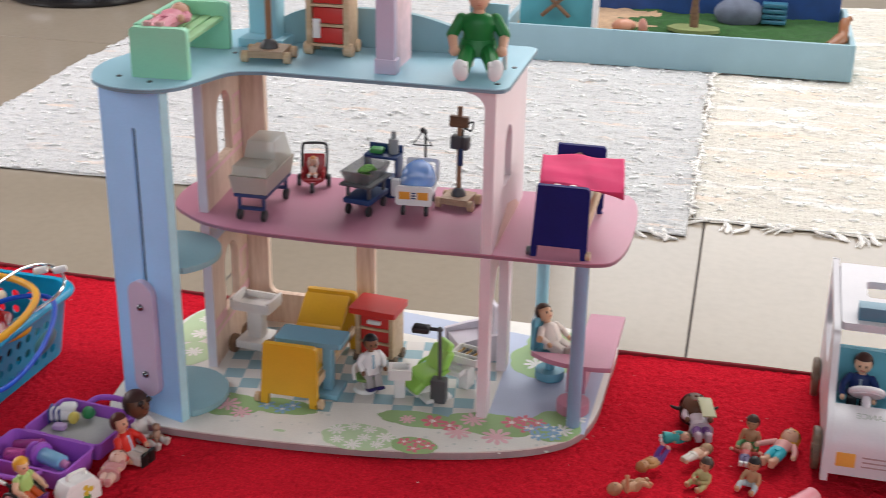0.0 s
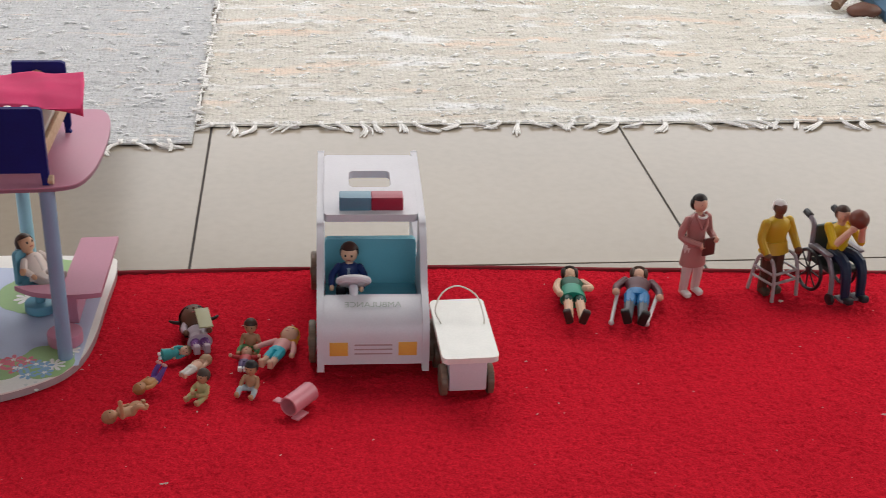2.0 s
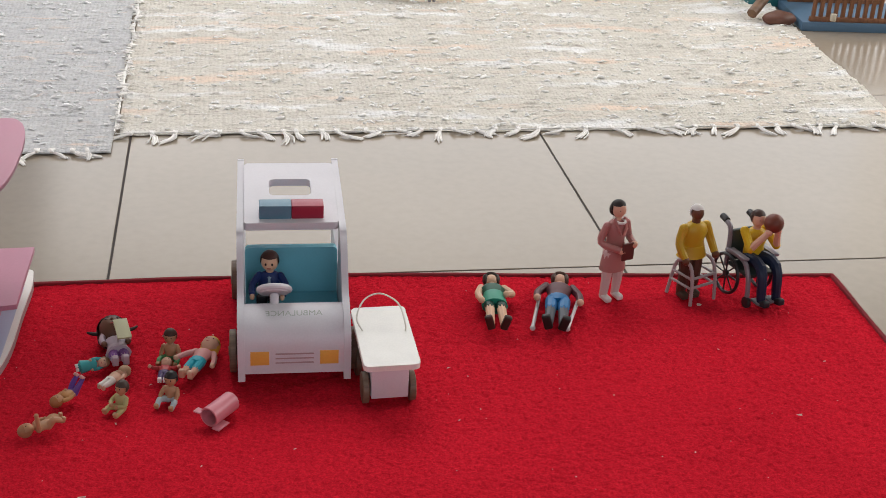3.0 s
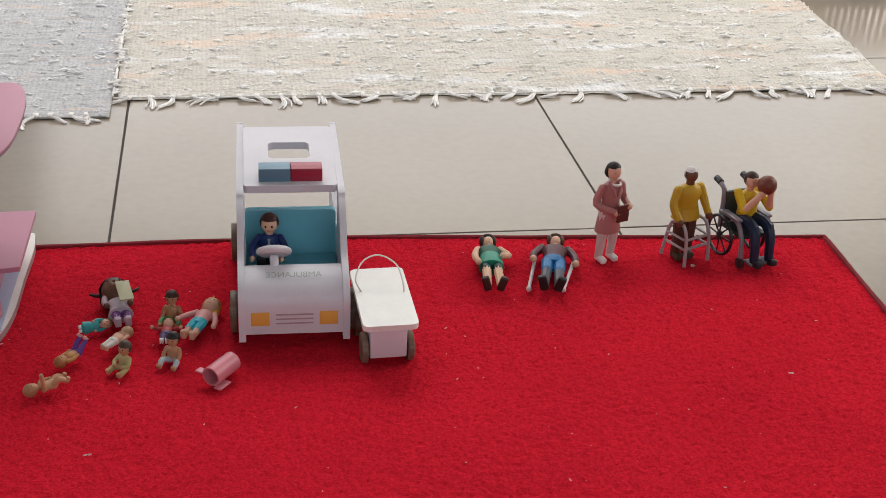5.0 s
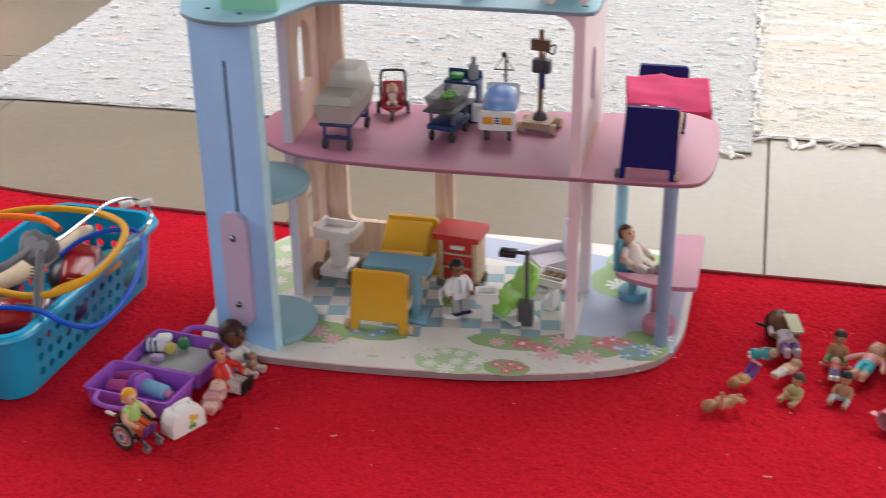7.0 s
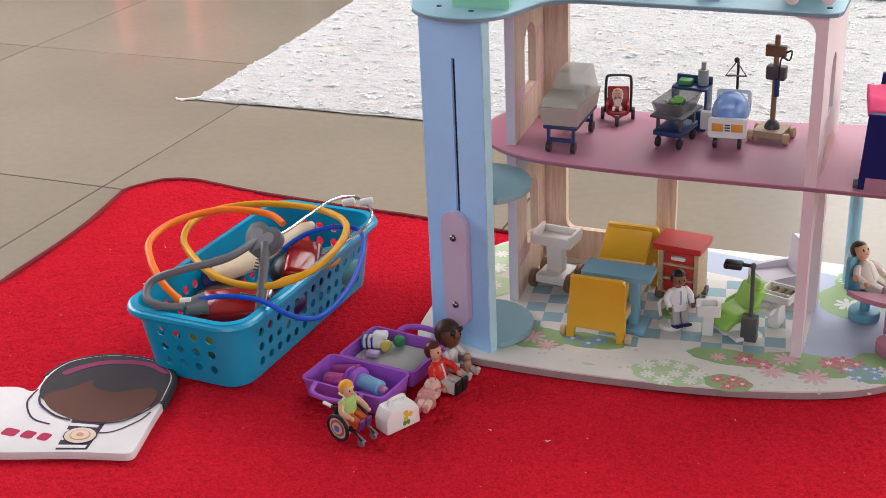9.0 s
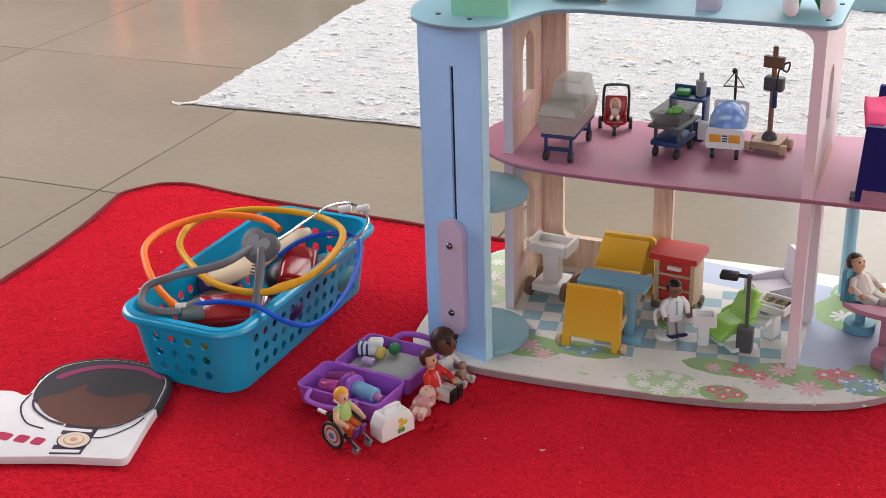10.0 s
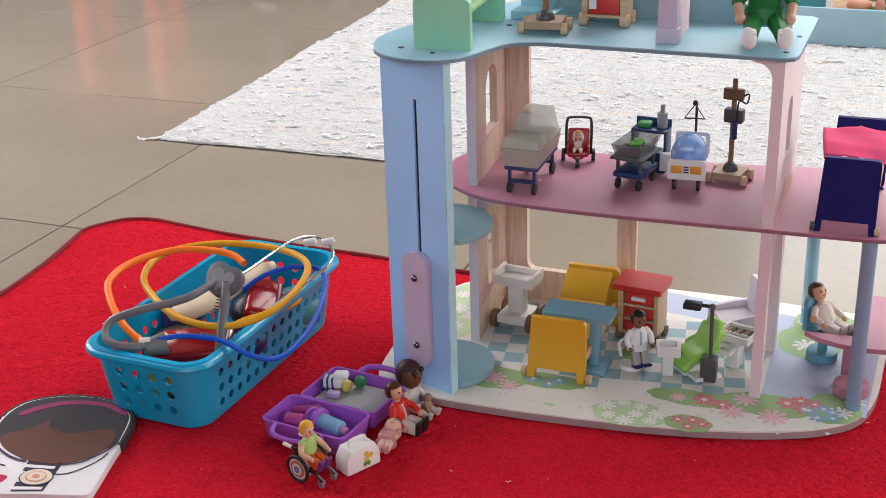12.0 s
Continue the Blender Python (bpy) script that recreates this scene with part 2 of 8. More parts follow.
WHEEL_WOOD = wood("wheel_wood", (0.20, 0.145, 0.095), (0.11, 0.07, 0.045))
STEEL = surface("steel", (0.55, 0.55, 0.56), 0.28, metal=1.0, vary=0.05)
DARK_CHROME = surface("dark_chrome", (0.20, 0.20, 0.22), 0.12, metal=1.0, vary=0.05)
DARK_STEEL = surface("dark_steel", (0.10, 0.10, 0.11), 0.4, metal=1.0, vary=0.1)
CHROME = surface("chrome", (0.8, 0.8, 0.8), 0.12, metal=1.0, vary=0.03)
DARK_SLOT = surface("dark_slot", (0.012, 0.009, 0.010), 0.8)

# ---- mesh helpers ----
def BM():
    return bmesh.new()


def box(b, x0, x1, y0, y1, z0, z1, bev=0.0, m=None, seg=2, mi=0):
    old = set(b.faces) if mi else None
    mat = Matrix.Translation(((x0 + x1) / 2, (y0 + y1) / 2, (z0 + z1) / 2)) @ Matrix.Diagonal((x1 - x0, y1 - y0, z1 - z0, 1))
    vs = bmesh.ops.create_cube(b, size=1, matrix=(m @ mat) if m else mat)["verts"]
    if bev:
        es = list({e for v in vs for e in v.link_edges})
        bmesh.ops.bevel(b, geom=es, offset=bev, segments=seg, profile=0.5, affect="EDGES", clamp_overlap=True)
    if mi:
        for f in b.faces:
            if f not in old:
                f.material_index = mi


def axis_matrix(p0, p1):
    p0, p1 = Vector(p0), Vector(p1)
    d = p1 - p0
    return Matrix.Translation((p0 + p1) / 2) @ d.to_track_quat("Z", "Y").to_matrix().to_4x4(), d.length


def cyl(b, p0, p1, r0, r1=None, seg=20, bev=0.0, mi=0, m=None):
    old = set(b.faces)
    mat, h = axis_matrix(p0, p1)
    vs = bmesh.ops.create_cone(b, cap_ends=True, segments=seg, radius1=r0, radius2=r0 if r1 is None else r1, depth=h, matrix=(m @ mat) if m else mat)["verts"]
    if bev:
        es = [e for e in {e for v in vs for e in v.link_edges} if any(len(f.verts) > 4 for f in e.link_faces)]
        bmesh.ops.bevel(b, geom=es, offset=bev, segments=2, profile=0.5, affect="EDGES", clamp_overlap=True)
    if mi:
        for f in b.faces:
            if f not in old:
                f.material_index = mi


def ball(b, c, r, seg=14, m=None, mi=0):
    old = set(b.faces)
    r = (r, r, r) if isinstance(r, (int, float)) else r
    mat = Matrix.Translation(c) @ Matrix.Diagonal((*r, 1))
    bmesh.ops.create_uvsphere(b, u_segments=seg, v_segments=max(6, seg * 2 // 3), radius=1, matrix=(m @ mat) if m else mat)
    if mi:
        for f in b.faces:
            if f not in old:
                f.material_index = mi


def slab(b, outline, z0, z1, holes=(), m=None, bev=0.0):
    """A plate with the given outline and holes, from z0 to z1; m turns it into place."""
    edges = []
    for loop in (outline, *holes):
        vs = [b.verts.new((x, y, z0)) for x, y in loop]
        edges += [b.edges.new((vs[i], vs[(i + 1) % len(vs)])) for i in range(len(vs))]
    faces = [g for g in bmesh.ops.triangle_fill(b, use_beauty=True, use_dissolve=False, edges=edges)["geom"] if isinstance(g, bmesh.types.BMFace)]
    made = bmesh.ops.extrude_face_region(b, geom=faces)["geom"]
    top = [v for v in made if isinstance(v, bmesh.types.BMVert)]
    bmesh.ops.translate(b, verts=top, vec=(0, 0, z1 - z0))
    mine = list({v for f in faces for v in f.verts} | set(top))
    bmesh.ops.recalc_face_normals(b, faces=list({f for v in mine for f in v.link_faces}))
    if bev:
        rim = [e for e in {e for v in mine for e in v.link_edges} if len(e.link_faces) == 2 and e.calc_face_angle() > 1.2 and abs(e.verts[0].co.z - e.verts[1].co.z) < 1e-6]
        bmesh.ops.bevel(b, geom=rim, offset=bev, segments=2, profile=0.5, affect="EDGES", clamp_overlap=True)
        mine = None
    if m:
        bmesh.ops.transform(b, matrix=m, verts=mine if mine is not None else list(b.verts))


def tube(b, pts, r, seg=8, closed=False, mi=0):
    """A round bar swept along points; r may be a list."""
    pts = [Vector(p) for p in pts]
    n = len(pts)
    rings, side = [], None
    for i, p in enumerate(pts):
        d = (pts[(i + 1) % n] - pts[i - 1]) if closed else (pts[min(i + 1, n - 1)] - pts[max(i - 1, 0)])
        d.normalize()
        if side is None:
            side = d.cross(Vector((0, 0, 1)) if abs(d.z) < 0.9 else Vector((1, 0, 0))).normalized()
        side = (side - d * side.dot(d)).normalized()
        up = d.cross(side)
        rad = r[i] if isinstance(r, (list, tuple)) else r
        rings.append([b.verts.new(p + rad * (math.cos(a) * side + math.sin(a) * up)) for a in (2 * math.pi * k / seg for k in range(seg))])
    for i in range(n if closed else n - 1):
        a, c = rings[i], rings[(i + 1) % n]
        for k in range(seg):
            b.faces.new((a[k], a[(k + 1) % seg], c[(k + 1) % seg], c[k])).material_index = mi
    if not closed:
        b.faces.new(rings[0][::-1]).material_index = mi
        b.faces.new(rings[-1]).material_index = mi


def smooth_path(pts, steps=8, closed=False):
    """A Catmull-Rom curve through points."""
    pts = [Vector(p) for p in pts]
    n, out = len(pts), []
    for i in range(n if closed else n - 1):
        g = (lambda k: pts[k % n]) if closed else (lambda k: pts[max(0, min(n - 1, k))])
        p0, p1, p2, p3 = g(i - 1), g(i), g(i + 1), g(i + 2)
        for s in range(steps):
            t = s / steps
            out.append(0.5 * (2 * p1 + (p2 - p0) * t + (2 * p0 - 5 * p1 + 4 * p2 - p3) * t * t + (3 * p1 - p0 - 3 * p2 + p3) * t**3))
    if not closed:
        out.append(pts[-1])
    return out


def rounded(x0, x1, y0, y1, r, seg=6):
    """A rectangle's outline with round corners; r is one radius or four, from the low corner on, anticlockwise."""
    rs = [r] * 4 if isinstance(r, (int, float)) else r
    out = []
    for (cx, cy, a0), rr in zip(((x0, y0, 180), (x1, y0, 270), (x1, y1, 0), (x0, y1, 90)), rs):
        if rr <= 0:
            out.append((cx, cy))
            continue
        ox, oy = (cx + rr if cx == x0 else cx - rr), (cy + rr if cy == y0 else cy - rr)
        out += [(ox + rr * math.cos(radians(a0 + 90 * k / seg)), oy + rr * math.sin(radians(a0 + 90 * k / seg))) for k in range(seg + 1)]
    return out


def arch(x0, x1, y0, y1, seg=10):
    """An outline with a round top."""
    r = (x1 - x0) / 2
    return [(x0, y0), (x1, y0)] + [(x1 - r + r * math.cos(radians(180 * k / seg)), y1 - r + r * math.sin(radians(180 * k / seg))) for k in range(seg + 1)]


def finish(b, name, mats, sharp=38):
    me = bpy.data.meshes.new(name)
    b.to_mesh(me)
    b.free()
    for m in mats if isinstance(mats, (list, tuple)) else [mats]:
        me.materials.append(m)
    me.polygons.foreach_set("use_smooth", [True] * len(me.polygons))
    me.set_sharp_from_angle(angle=radians(sharp))
    return me


def part(name, b, material, parent, label="", sharp=38):
    ob = new(name, finish(b, name, material, sharp))
    ob.parent = parent
    if label:
        tagged(ob, label)
    return ob


def thing(name, label, category, at=None, group="", kind="", b=None, material=None):
    """A top-level thing: an Empty for its parts, or one mesh."""
    ob = new(name, finish(b, name, material) if b else None)
    if at is not None:
        ob.matrix_world = at
    return tagged(ob, label, category, group, kind)


WALL_X = Matrix(((0, 0, 1, 0), (1, 0, 0, 0), (0, 1, 0, 0), (0, 0, 0, 1)))  # outline (y, z), thickness along x
WALL_Y = Matrix(((1, 0, 0, 0), (0, 0, 1, 0), (0, 1, 0, 0), (0, 0, 0, 1)))  # outline (x, z), thickness along y

# ---- structure ----
rng = np.random.default_rng(7)


def value_noise(x, y, size, seed):
    """Smooth noise between -1 and 1, with lumps of the given size in metres."""
    r = np.random.default_rng(seed)
    n = 257
    g = r.uniform(-1, 1, (n, n))
    fx, fy = x / size + 1000.37, y / size + 1000.71
    ix, iy = np.floor(fx).astype(int), np.floor(fy).astype(int)
    u, v = fx - ix, fy - iy
    u, v = u * u * (3 - 2 * u), v * v * (3 - 2 * v)
    at = lambda a, c: g[a % n, c % n]
    return (at(ix, iy) * (1 - u) + at(ix + 1, iy) * u) * (1 - v) + (at(ix, iy + 1) * (1 - u) + at(ix + 1, iy + 1) * u) * v


def sheet(name, X, Y, Z, material, thick, label, category, kind="structure"):
    """A cloth sheet from grids of points, with a turned-down rim."""
    ny, nx = X.shape
    top = np.stack([X, Y, Z], -1).reshape(-1, 3)
    ids = np.arange(nx * ny).reshape(ny, nx)
    quads = np.stack([ids[:-1, :-1], ids[:-1, 1:], ids[1:, 1:], ids[1:, :-1]], -1).reshape(-1, 4)
    rim = np.concatenate([ids[0, :], ids[1:, -1], ids[-1, -2::-1], ids[-2:0:-1, 0]])
    low = top[rim].copy()
    low[:, 2] = thick
    k = np.arange(len(rim))
    skirt = np.stack([rim, k + nx * ny, np.roll(k, -1) + nx * ny, np.roll(rim, -1)], -1)
    me = bpy.data.meshes.new(name)
    me.from_pydata(np.concatenate([top, low]).tolist(), [], np.concatenate([quads, skirt]).tolist())
    me.materials.append(material)
    me.polygons.foreach_set("use_smooth", [True] * len(me.polygons))
    return tagged(new(name, me), label, category, kind=kind)


# Unseen, assumed room shell: 8 m by 9 m, 3 m high, wide lamp openings front, back, both sides.
FLOOR_Z = -0.008
b = BM()
box(b, -4.2, 4.2, -4.2, 5.2, -0.20, FLOOR_Z - 0.0013)
floor = thing("floor", "polished beige stoneware tile floor with dark joints", "floor", kind="structure", b=b, material=GROUT)


def wall(name, m, x0, x1, window=None):
    b = BM()
    slab(b, [(x0, -0.012), (x1, -0.012), (x1, 3.0), (x0, 3.0)], 0, 0.2, holes=[window] if window else [], m=m)
    return thing(name, "unseen plain grey wall, assumed", "wall", kind="structure", b=b, material=PLASTER)


hole = lambda x0, x1, z0, z1: [(x0, z0), (x0, z1), (x1, z1), (x1, z0)]
wall("wall_north", Matrix.Translation((0, 4.8, 0)) @ WALL_Y, -4, 4, hole(-1.2, 3.95, 0.7, 2.8))
wall("wall_south", Matrix.Translation((0, -4.2, 0)) @ WALL_Y, -4, 4, hole(-1.2, 2.8, 0.9, 2.8))
wall("wall_west", Matrix.Translation((-4.2, 0, 0)) @ WALL_X, -4, 4.8, hole(-1.2, 2.0, 0.9, 2.8))
wall("wall_east", Matrix.Translation((4.0, 0, 0)) @ WALL_X, -4, 4.8, hole(-1.0, 2.2, 0.9, 2.8))
b = BM()
slab(b, [(-4.2, -4.2), (4.2, -4.2), (4.2, 5.0), (-4.2, 5.0)], 3.0, 3.15, holes=[[(-1.6, 1.2), (1.9, 1.2), (1.9, 3.3), (-1.6, 3.3)]])
thing("ceiling", "unseen plain grey ceiling with an assumed opening for the overhead lamp", "ceiling", kind="structure", b=b, material=PLASTER)


# Red rug with a bound edge that waves a little.
def rug_back(x):
    return np.interp(x, [-1.48, -1.1, -0.6, -0.1, 0.18, 0.38, 0.87, 1.12], [0.054, 0.03, -0.005, -0.022, -0.017, -0.021, -0.055, -0.075]) + 0.003 * value_noise(x, x * 0, 0.16, 3)


nx, ny = 1040, 400
U, V = np.meshgrid(np.linspace(0, 1, nx), np.concatenate([np.linspace(0, 0.29, 20), np.linspace(0.292, 1, ny - 20)]))
left = np.interp(V, [0, 0.6, 0.85, 0.95, 1], [-1.47, -1.485, -1.505, -1.52, -1.476])
right = np.interp(V, [0, 1], [1.08, 1.122])
X = left + (right - left) * U
Y = -1.35 + (rug_back(X) + 1.35) * V - 0.030 * np.clip(1 - (X - left) / 0.07, 0, 1) ** 2 * V ** 6
edge = np.minimum(np.minimum(U * 2.6, (1 - U) * 2.6), (1 - V) * 1.3)
crumb = value_noise(X, Y, 0.0046, 11) + 0.22 * value_noise(X, Y, 0.009, 12)
Z = -0.0012 + 0.0010 * crumb - 0.0014 * np.clip(-crumb - 0.10, 0, 0.9) + 0.001 * value_noise(X, Y, 0.12, 13)
flat = 0.0005 + 0.0015 * value_noise(X, Y, 0.15, 14) + 0.010 * np.exp(-((X + 1.50) ** 2 + (Y - 0.0) ** 2) / 0.01)
Z = np.where(edge < 0.02, Z + 0.004 * (1 - edge / 0.02) * (0.4 + 0.6 * value_noise(X, Y, 0.15, 14)), Z)
Z += 0.010 * np.exp(-((X + 1.50) ** 2 + (Y - 0.0) ** 2) / 0.01)
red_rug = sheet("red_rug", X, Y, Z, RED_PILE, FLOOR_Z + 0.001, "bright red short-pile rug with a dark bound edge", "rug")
b = BM()
ring = [(float(X[0, 0]), float(Y[0, 0]))] + [(float(X[j, 0]), float(Y[j, 0])) for j in range(10, ny, 6)] + [(float(X[-1, i]), float(Y[-1, i])) for i in range(0, nx, 5)] + [(float(X[j, -1]), float(Y[j, -1])) for j in range(ny - 1, 0, -6)]
path = []
for x, y in ring:
    i = int(np.argmin((X - x) ** 2 + (Y - y) ** 2))
    path.append((x, y, float(flat.ravel()[i])))
tube(b, path, [0.0042 + 0.0005 * math.sin(0.37 * k) for k in range(len(path))], 8)
part("bound_edge", b, RED_EDGE, red_rug, "dark red stitched binding")


# Two white rag rugs lying side by side.
def rag_rug(name, corners, material, seed, label):
    (xl0, xr0, y0), (xl1, xr1, y1) = corners
    nx, ny = int((xr0 - xl0) / 0.008), int((y1 - y0) / 0.0030)
    U, V = np.meshgrid(np.linspace(0, 1, nx), np.linspace(0, 1, ny))
    left, right = xl0 + (xl1 - xl0) * V, xr0 + (xr1 - xr0) * V
    X = left + (right - left) * U
    wav = 0.008 * value_noise(X, X * 0, 0.2, seed) + 0.0035 * value_noise(X, X * 0, 0.022, seed + 7)
    Y = y0 + wav * (1 - V) + (y1 - y0) * V
    X = X + 0.006 * value_noise(Y, Y * 0, 0.16, seed + 1)
    lump = np.clip(value_noise(X * 0.35, Y, 0.012, seed + 2) - 0.30, 0, 1)
    Z = 0.0 + 0.0011 * np.sin(Y * 2 * np.pi / 0.0105 + 2.5 * value_noise(X, Y, 0.25, seed + 3)) * (0.6 + 0.6 * value_noise(X, Y * 2.0, 0.016, seed + 9))
    Z = Z + 0.0085 * lump + 0.002 * value_noise(X * 0.4, Y, 0.03, seed + 4) + 0.004 * value_noise(X, Y, 0.3, seed + 5)
    Z = np.maximum(Z, -0.004)
    Z = Z - 0.0035 * np.exp(-((Y - y0 - wav) / 0.012) ** 2)
    return sheet(name, X, Y, Z, material, FLOOR_Z + 0.0022, label, "rug"), (X, Y, Z)


rug_a, grid_a = rag_rug("white_rug", ((-1.715, -0.035, 0.515), (-1.80, -0.05, 2.75)), RAG_COOL, 31, "white woven rag rug with loose cloth ends")
rug_b, grid_b = rag_rug("cream_rug", ((-0.025, 1.585, 0.60), (-0.04, 1.76, 2.75)), RAG_WARM, 61, "cream woven rag rug with a fringed end")


def tufts(rug, grid, count, seed, material):
    """Loose ends of rag that stick out of the weave."""
    r = np.random.default_rng(seed)
    X, Y, Z = grid
    verts, faces, near = [], [], None
    for _ in range(count):
        j, i = r.integers(2, X.shape[0] - 2), r.integers(2, X.shape[1] - 2)
        if Y[j, i] > 2.2:
            continue
        p = np.array([X[j, i], Y[j, i], Z[j, i]])
        a = r.normal(0, 0.45)
        big = 1.7 if r.random() < 0.16 else 1.0
        if r.random() < 0.55 and near is not None:
            p = near + r.normal(0, 1, 3) * (0.006, 0.003, 0.0006)
        near = p
        l, w, h = r.uniform(0.0022, 0.0078) * big, r.uniform(0.0010, 0.0025) * big, r.uniform(0.0012, 0.0038) * big
        d, s = np.array([np.cos(a), np.sin(a), r.uniform(-0.2, 0.2)]), np.array([-np.sin(a), np.cos(a), 0])
        n = len(verts)
        for f, g in ((-1.0, 0.25), (-0.55, 0.85), (0.1, 1.0), (0.65, 0.75), (1.0, 0.2)):
            c = p + d * l * f + (0, 0, h * (0.2 + 0.5 * g))
            c = c + s * r.normal(0, 0.0008)
            verts += [c + w * g * r.uniform(0.6, 1.5) * (math.cos(q) * s + (0, 0, 0.8 * math.sin(q))) for q in (0.0, 1.26, 2.51, 3.77, 5.03)]
        faces += [(n + 5 * k + q, n + 5 * k + (q + 1) % 5, n + 5 * k + 5 + (q + 1) % 5, n + 5 * k + 5 + q) for k in range(4) for q in range(5)]
        faces += [(n + 4, n + 3, n + 2, n + 1, n), (n + 20, n + 21, n + 22, n + 23, n + 24)]
    me = bpy.data.meshes.new("rag_ends")
    me.from_pydata([tuple(map(float, v)) for v in verts], [], faces)
    me.materials.append(material)
    me.polygons.foreach_set("use_smooth", [True] * len(me.polygons))
    ob = new("rag_ends", me)
    ob.parent = rug
    return tagged(ob, "pale loose rag ends", kind="stuff")


tufts(rug_a, grid_a, 6000, 5, YARN_COOL)
tufts(rug_b, grid_b, 6000, 6, YARN_WARM)


def fringe(rug, x0, x1, y, step, seed, length=0.040, chance=1.0):
    """Knotted yarn tassels along a woven end, some splayed."""
    r = random.Random(seed)
    x = x0
    while x < x1:
        if r.random() < chance:
            b = BM()
            lean, bend = r.choice((-1.25, -0.9, -0.3, 0.4, 1.0, 1.3)) * r.uniform(0.7, 1.1), r.uniform(-0.7, 0.7)
            reach = length * r.uniform(0.8, 1.6)
            for k in range(r.randint(7, 11)):
                o, e, L = r.uniform(-0.005, 0.005), lean + r.gauss(0, 0.10), reach * r.uniform(0.7, 1.1)
                f = e + bend
                mid_ = (x + o + L * 0.5 * math.sin(e), y - 0.006 - L * 0.5 * abs(math.cos(e)))
                end_ = (mid_[0] + L * 0.5 * math.sin(f), mid_[1] - L * 0.45 * abs(math.cos(f)) + r.uniform(-0.002, 0.002))
                pts = [(x + o, y + 0.006, 0.0), (x + o * 0.5, y - 0.006, -0.001), (*mid_, -0.0040 + r.uniform(0, 0.002)), (*end_, -0.006)]
                tube(b, smooth_path(pts, 3), [0.0018 * r.uniform(0.7, 1.3) for _ in range(7)] + [0.0016] * 2 + [0.0009], 5)
            ball(b, (x, y - 0.006, -0.0005), (0.0045, 0.005, 0.004), 7)
            part("tassel", b, YARN, rug)
        x += step * r.uniform(0.6, 1.5)


fringe(rug_b, 0.0, 1.56, 0.60, 0.040, 4)
fringe(rug_a, -0.27, -0.03, 0.515, 0.035, 8)
# Shaggy cloth ends along the seam between the two rugs.
seam = np.linspace(0.60, 2.25, 400)
tufts(rug_b, (np.tile(-0.030 + 0.006 * np.sin(34.4 * (seam - 0.60)), (8, 1)).T, np.tile(seam, (8, 1)).T, np.full((400, 8), 0.002)), 700, 9, YARN)
# Rolled side edge of the cream rug, and twisted end cords.
b = BM()
tube(b, smooth_path([(-0.030 + 0.006 * math.sin(3.1 * k), 0.60 + 0.09 * k, 0.002 + 0.002 * math.sin(5 * k)) for k in range(20)], 5), [0.0020 + 0.0012 * math.sin(1.7 * k) * math.sin(4.1 * k) for k in range(96)], 8)
part("rolled_edge", b, YARN, rug_b, "white rolled selvedge")
b = BM()
tube(b, smooth_path([(-0.03 + 0.1 * k, 0.602 + 0.004 * math.sin(2.3 * k), -0.003) for k in range(17)], 4), 0.0014, 6)
part("end_cord", b, YARN_WARM, rug_b)
b = BM()
tube(b, smooth_path([(-1.715 + 0.1 * k, 0.517 + 0.004 * math.sin(2.9 * k), -0.003) for k in range(17)], 4), 0.0014, 6)
part("end_cord", b, YARN_COOL, rug_a)
for k in range(3):
    b = BM()
    tube(b, smooth_path([(-1.705, 0.520 + 0.006 * k, -0.002), (-1.722, 0.508 + 0.004 * k, -0.004), (-1.735 - 0.008 * k, 0.512 - 0.006 * k, -0.0055), (-1.745 - 0.012 * k, 0.496 + 0.009 * k, -0.006)], 5), 0.0021, 6)
    part("loose_thread", b, YARN, rug_a)

# ---- dolls' house ----
house = thing("dolls_house", "painted wooden dolls' hospital with open floors, standing on the red rug", "dollhouse")

BASE = smooth_path([(-0.70, -0.422, 0), (-0.58, -0.424, 0), (-0.454, -0.416, 0), (-0.344, -0.402, 0), (-0.243, -0.377, 0), (-0.172, -0.346, 0), (-0.128, -0.305, 0), (-0.109, -0.24, 0), (-0.105, -0.13, 0), (-0.103, -0.02, 0),
                    (-0.13, 0.012, 0), (-0.30, 0.022, 0), (-0.52, 0.015, 0), (-0.70, -0.015, 0), (-0.775, -0.075, 0), (-0.79, -0.20, 0), (-0.785, -0.33, 0), (-0.765, -0.40, 0)], 5, True)
BASE = [(p.x, p.y) for p in BASE]
BASE_WHITE = paint("cream_white_paint", (0.74, 0.72, 0.67), scale=20, vary=0.08)
b = BM()
slab(b, BASE, 0.0098, 0.012)
base = part("base_board", b, [BASE_WHITE], house, "cream board printed with flowers and a checked floor")
# Lower layer of the board, darker than its cream top.
b = BM()
slab(b, BASE, 0.0, 0.0098)
part("edge_band", b, paint("mauve_edge_tone", (0.36, 0.28, 0.29), scale=40, vary=0.15), base, "mauve-grey edge")

# Printed floor: checks, bushes, flowers, each a thin layer of ink.
INK = {k: paint("ink_" + k, c, 0.5) for k, c in dict(green=(0.30, 0.46, 0.20), pale_green=(0.48, 0.62, 0.38), teal=(0.27, 0.43, 0.48), sky=(0.44, 0.50, 0.64), pink=(0.76, 0.46, 0.50), white=(0.80, 0.78, 0.74), red=(0.68, 0.17, 0.22), blue=(0.24, 0.42, 0.60), cream=(0.68, 0.66, 0.62), speck=(0.58, 0.60, 0.56)).items()}


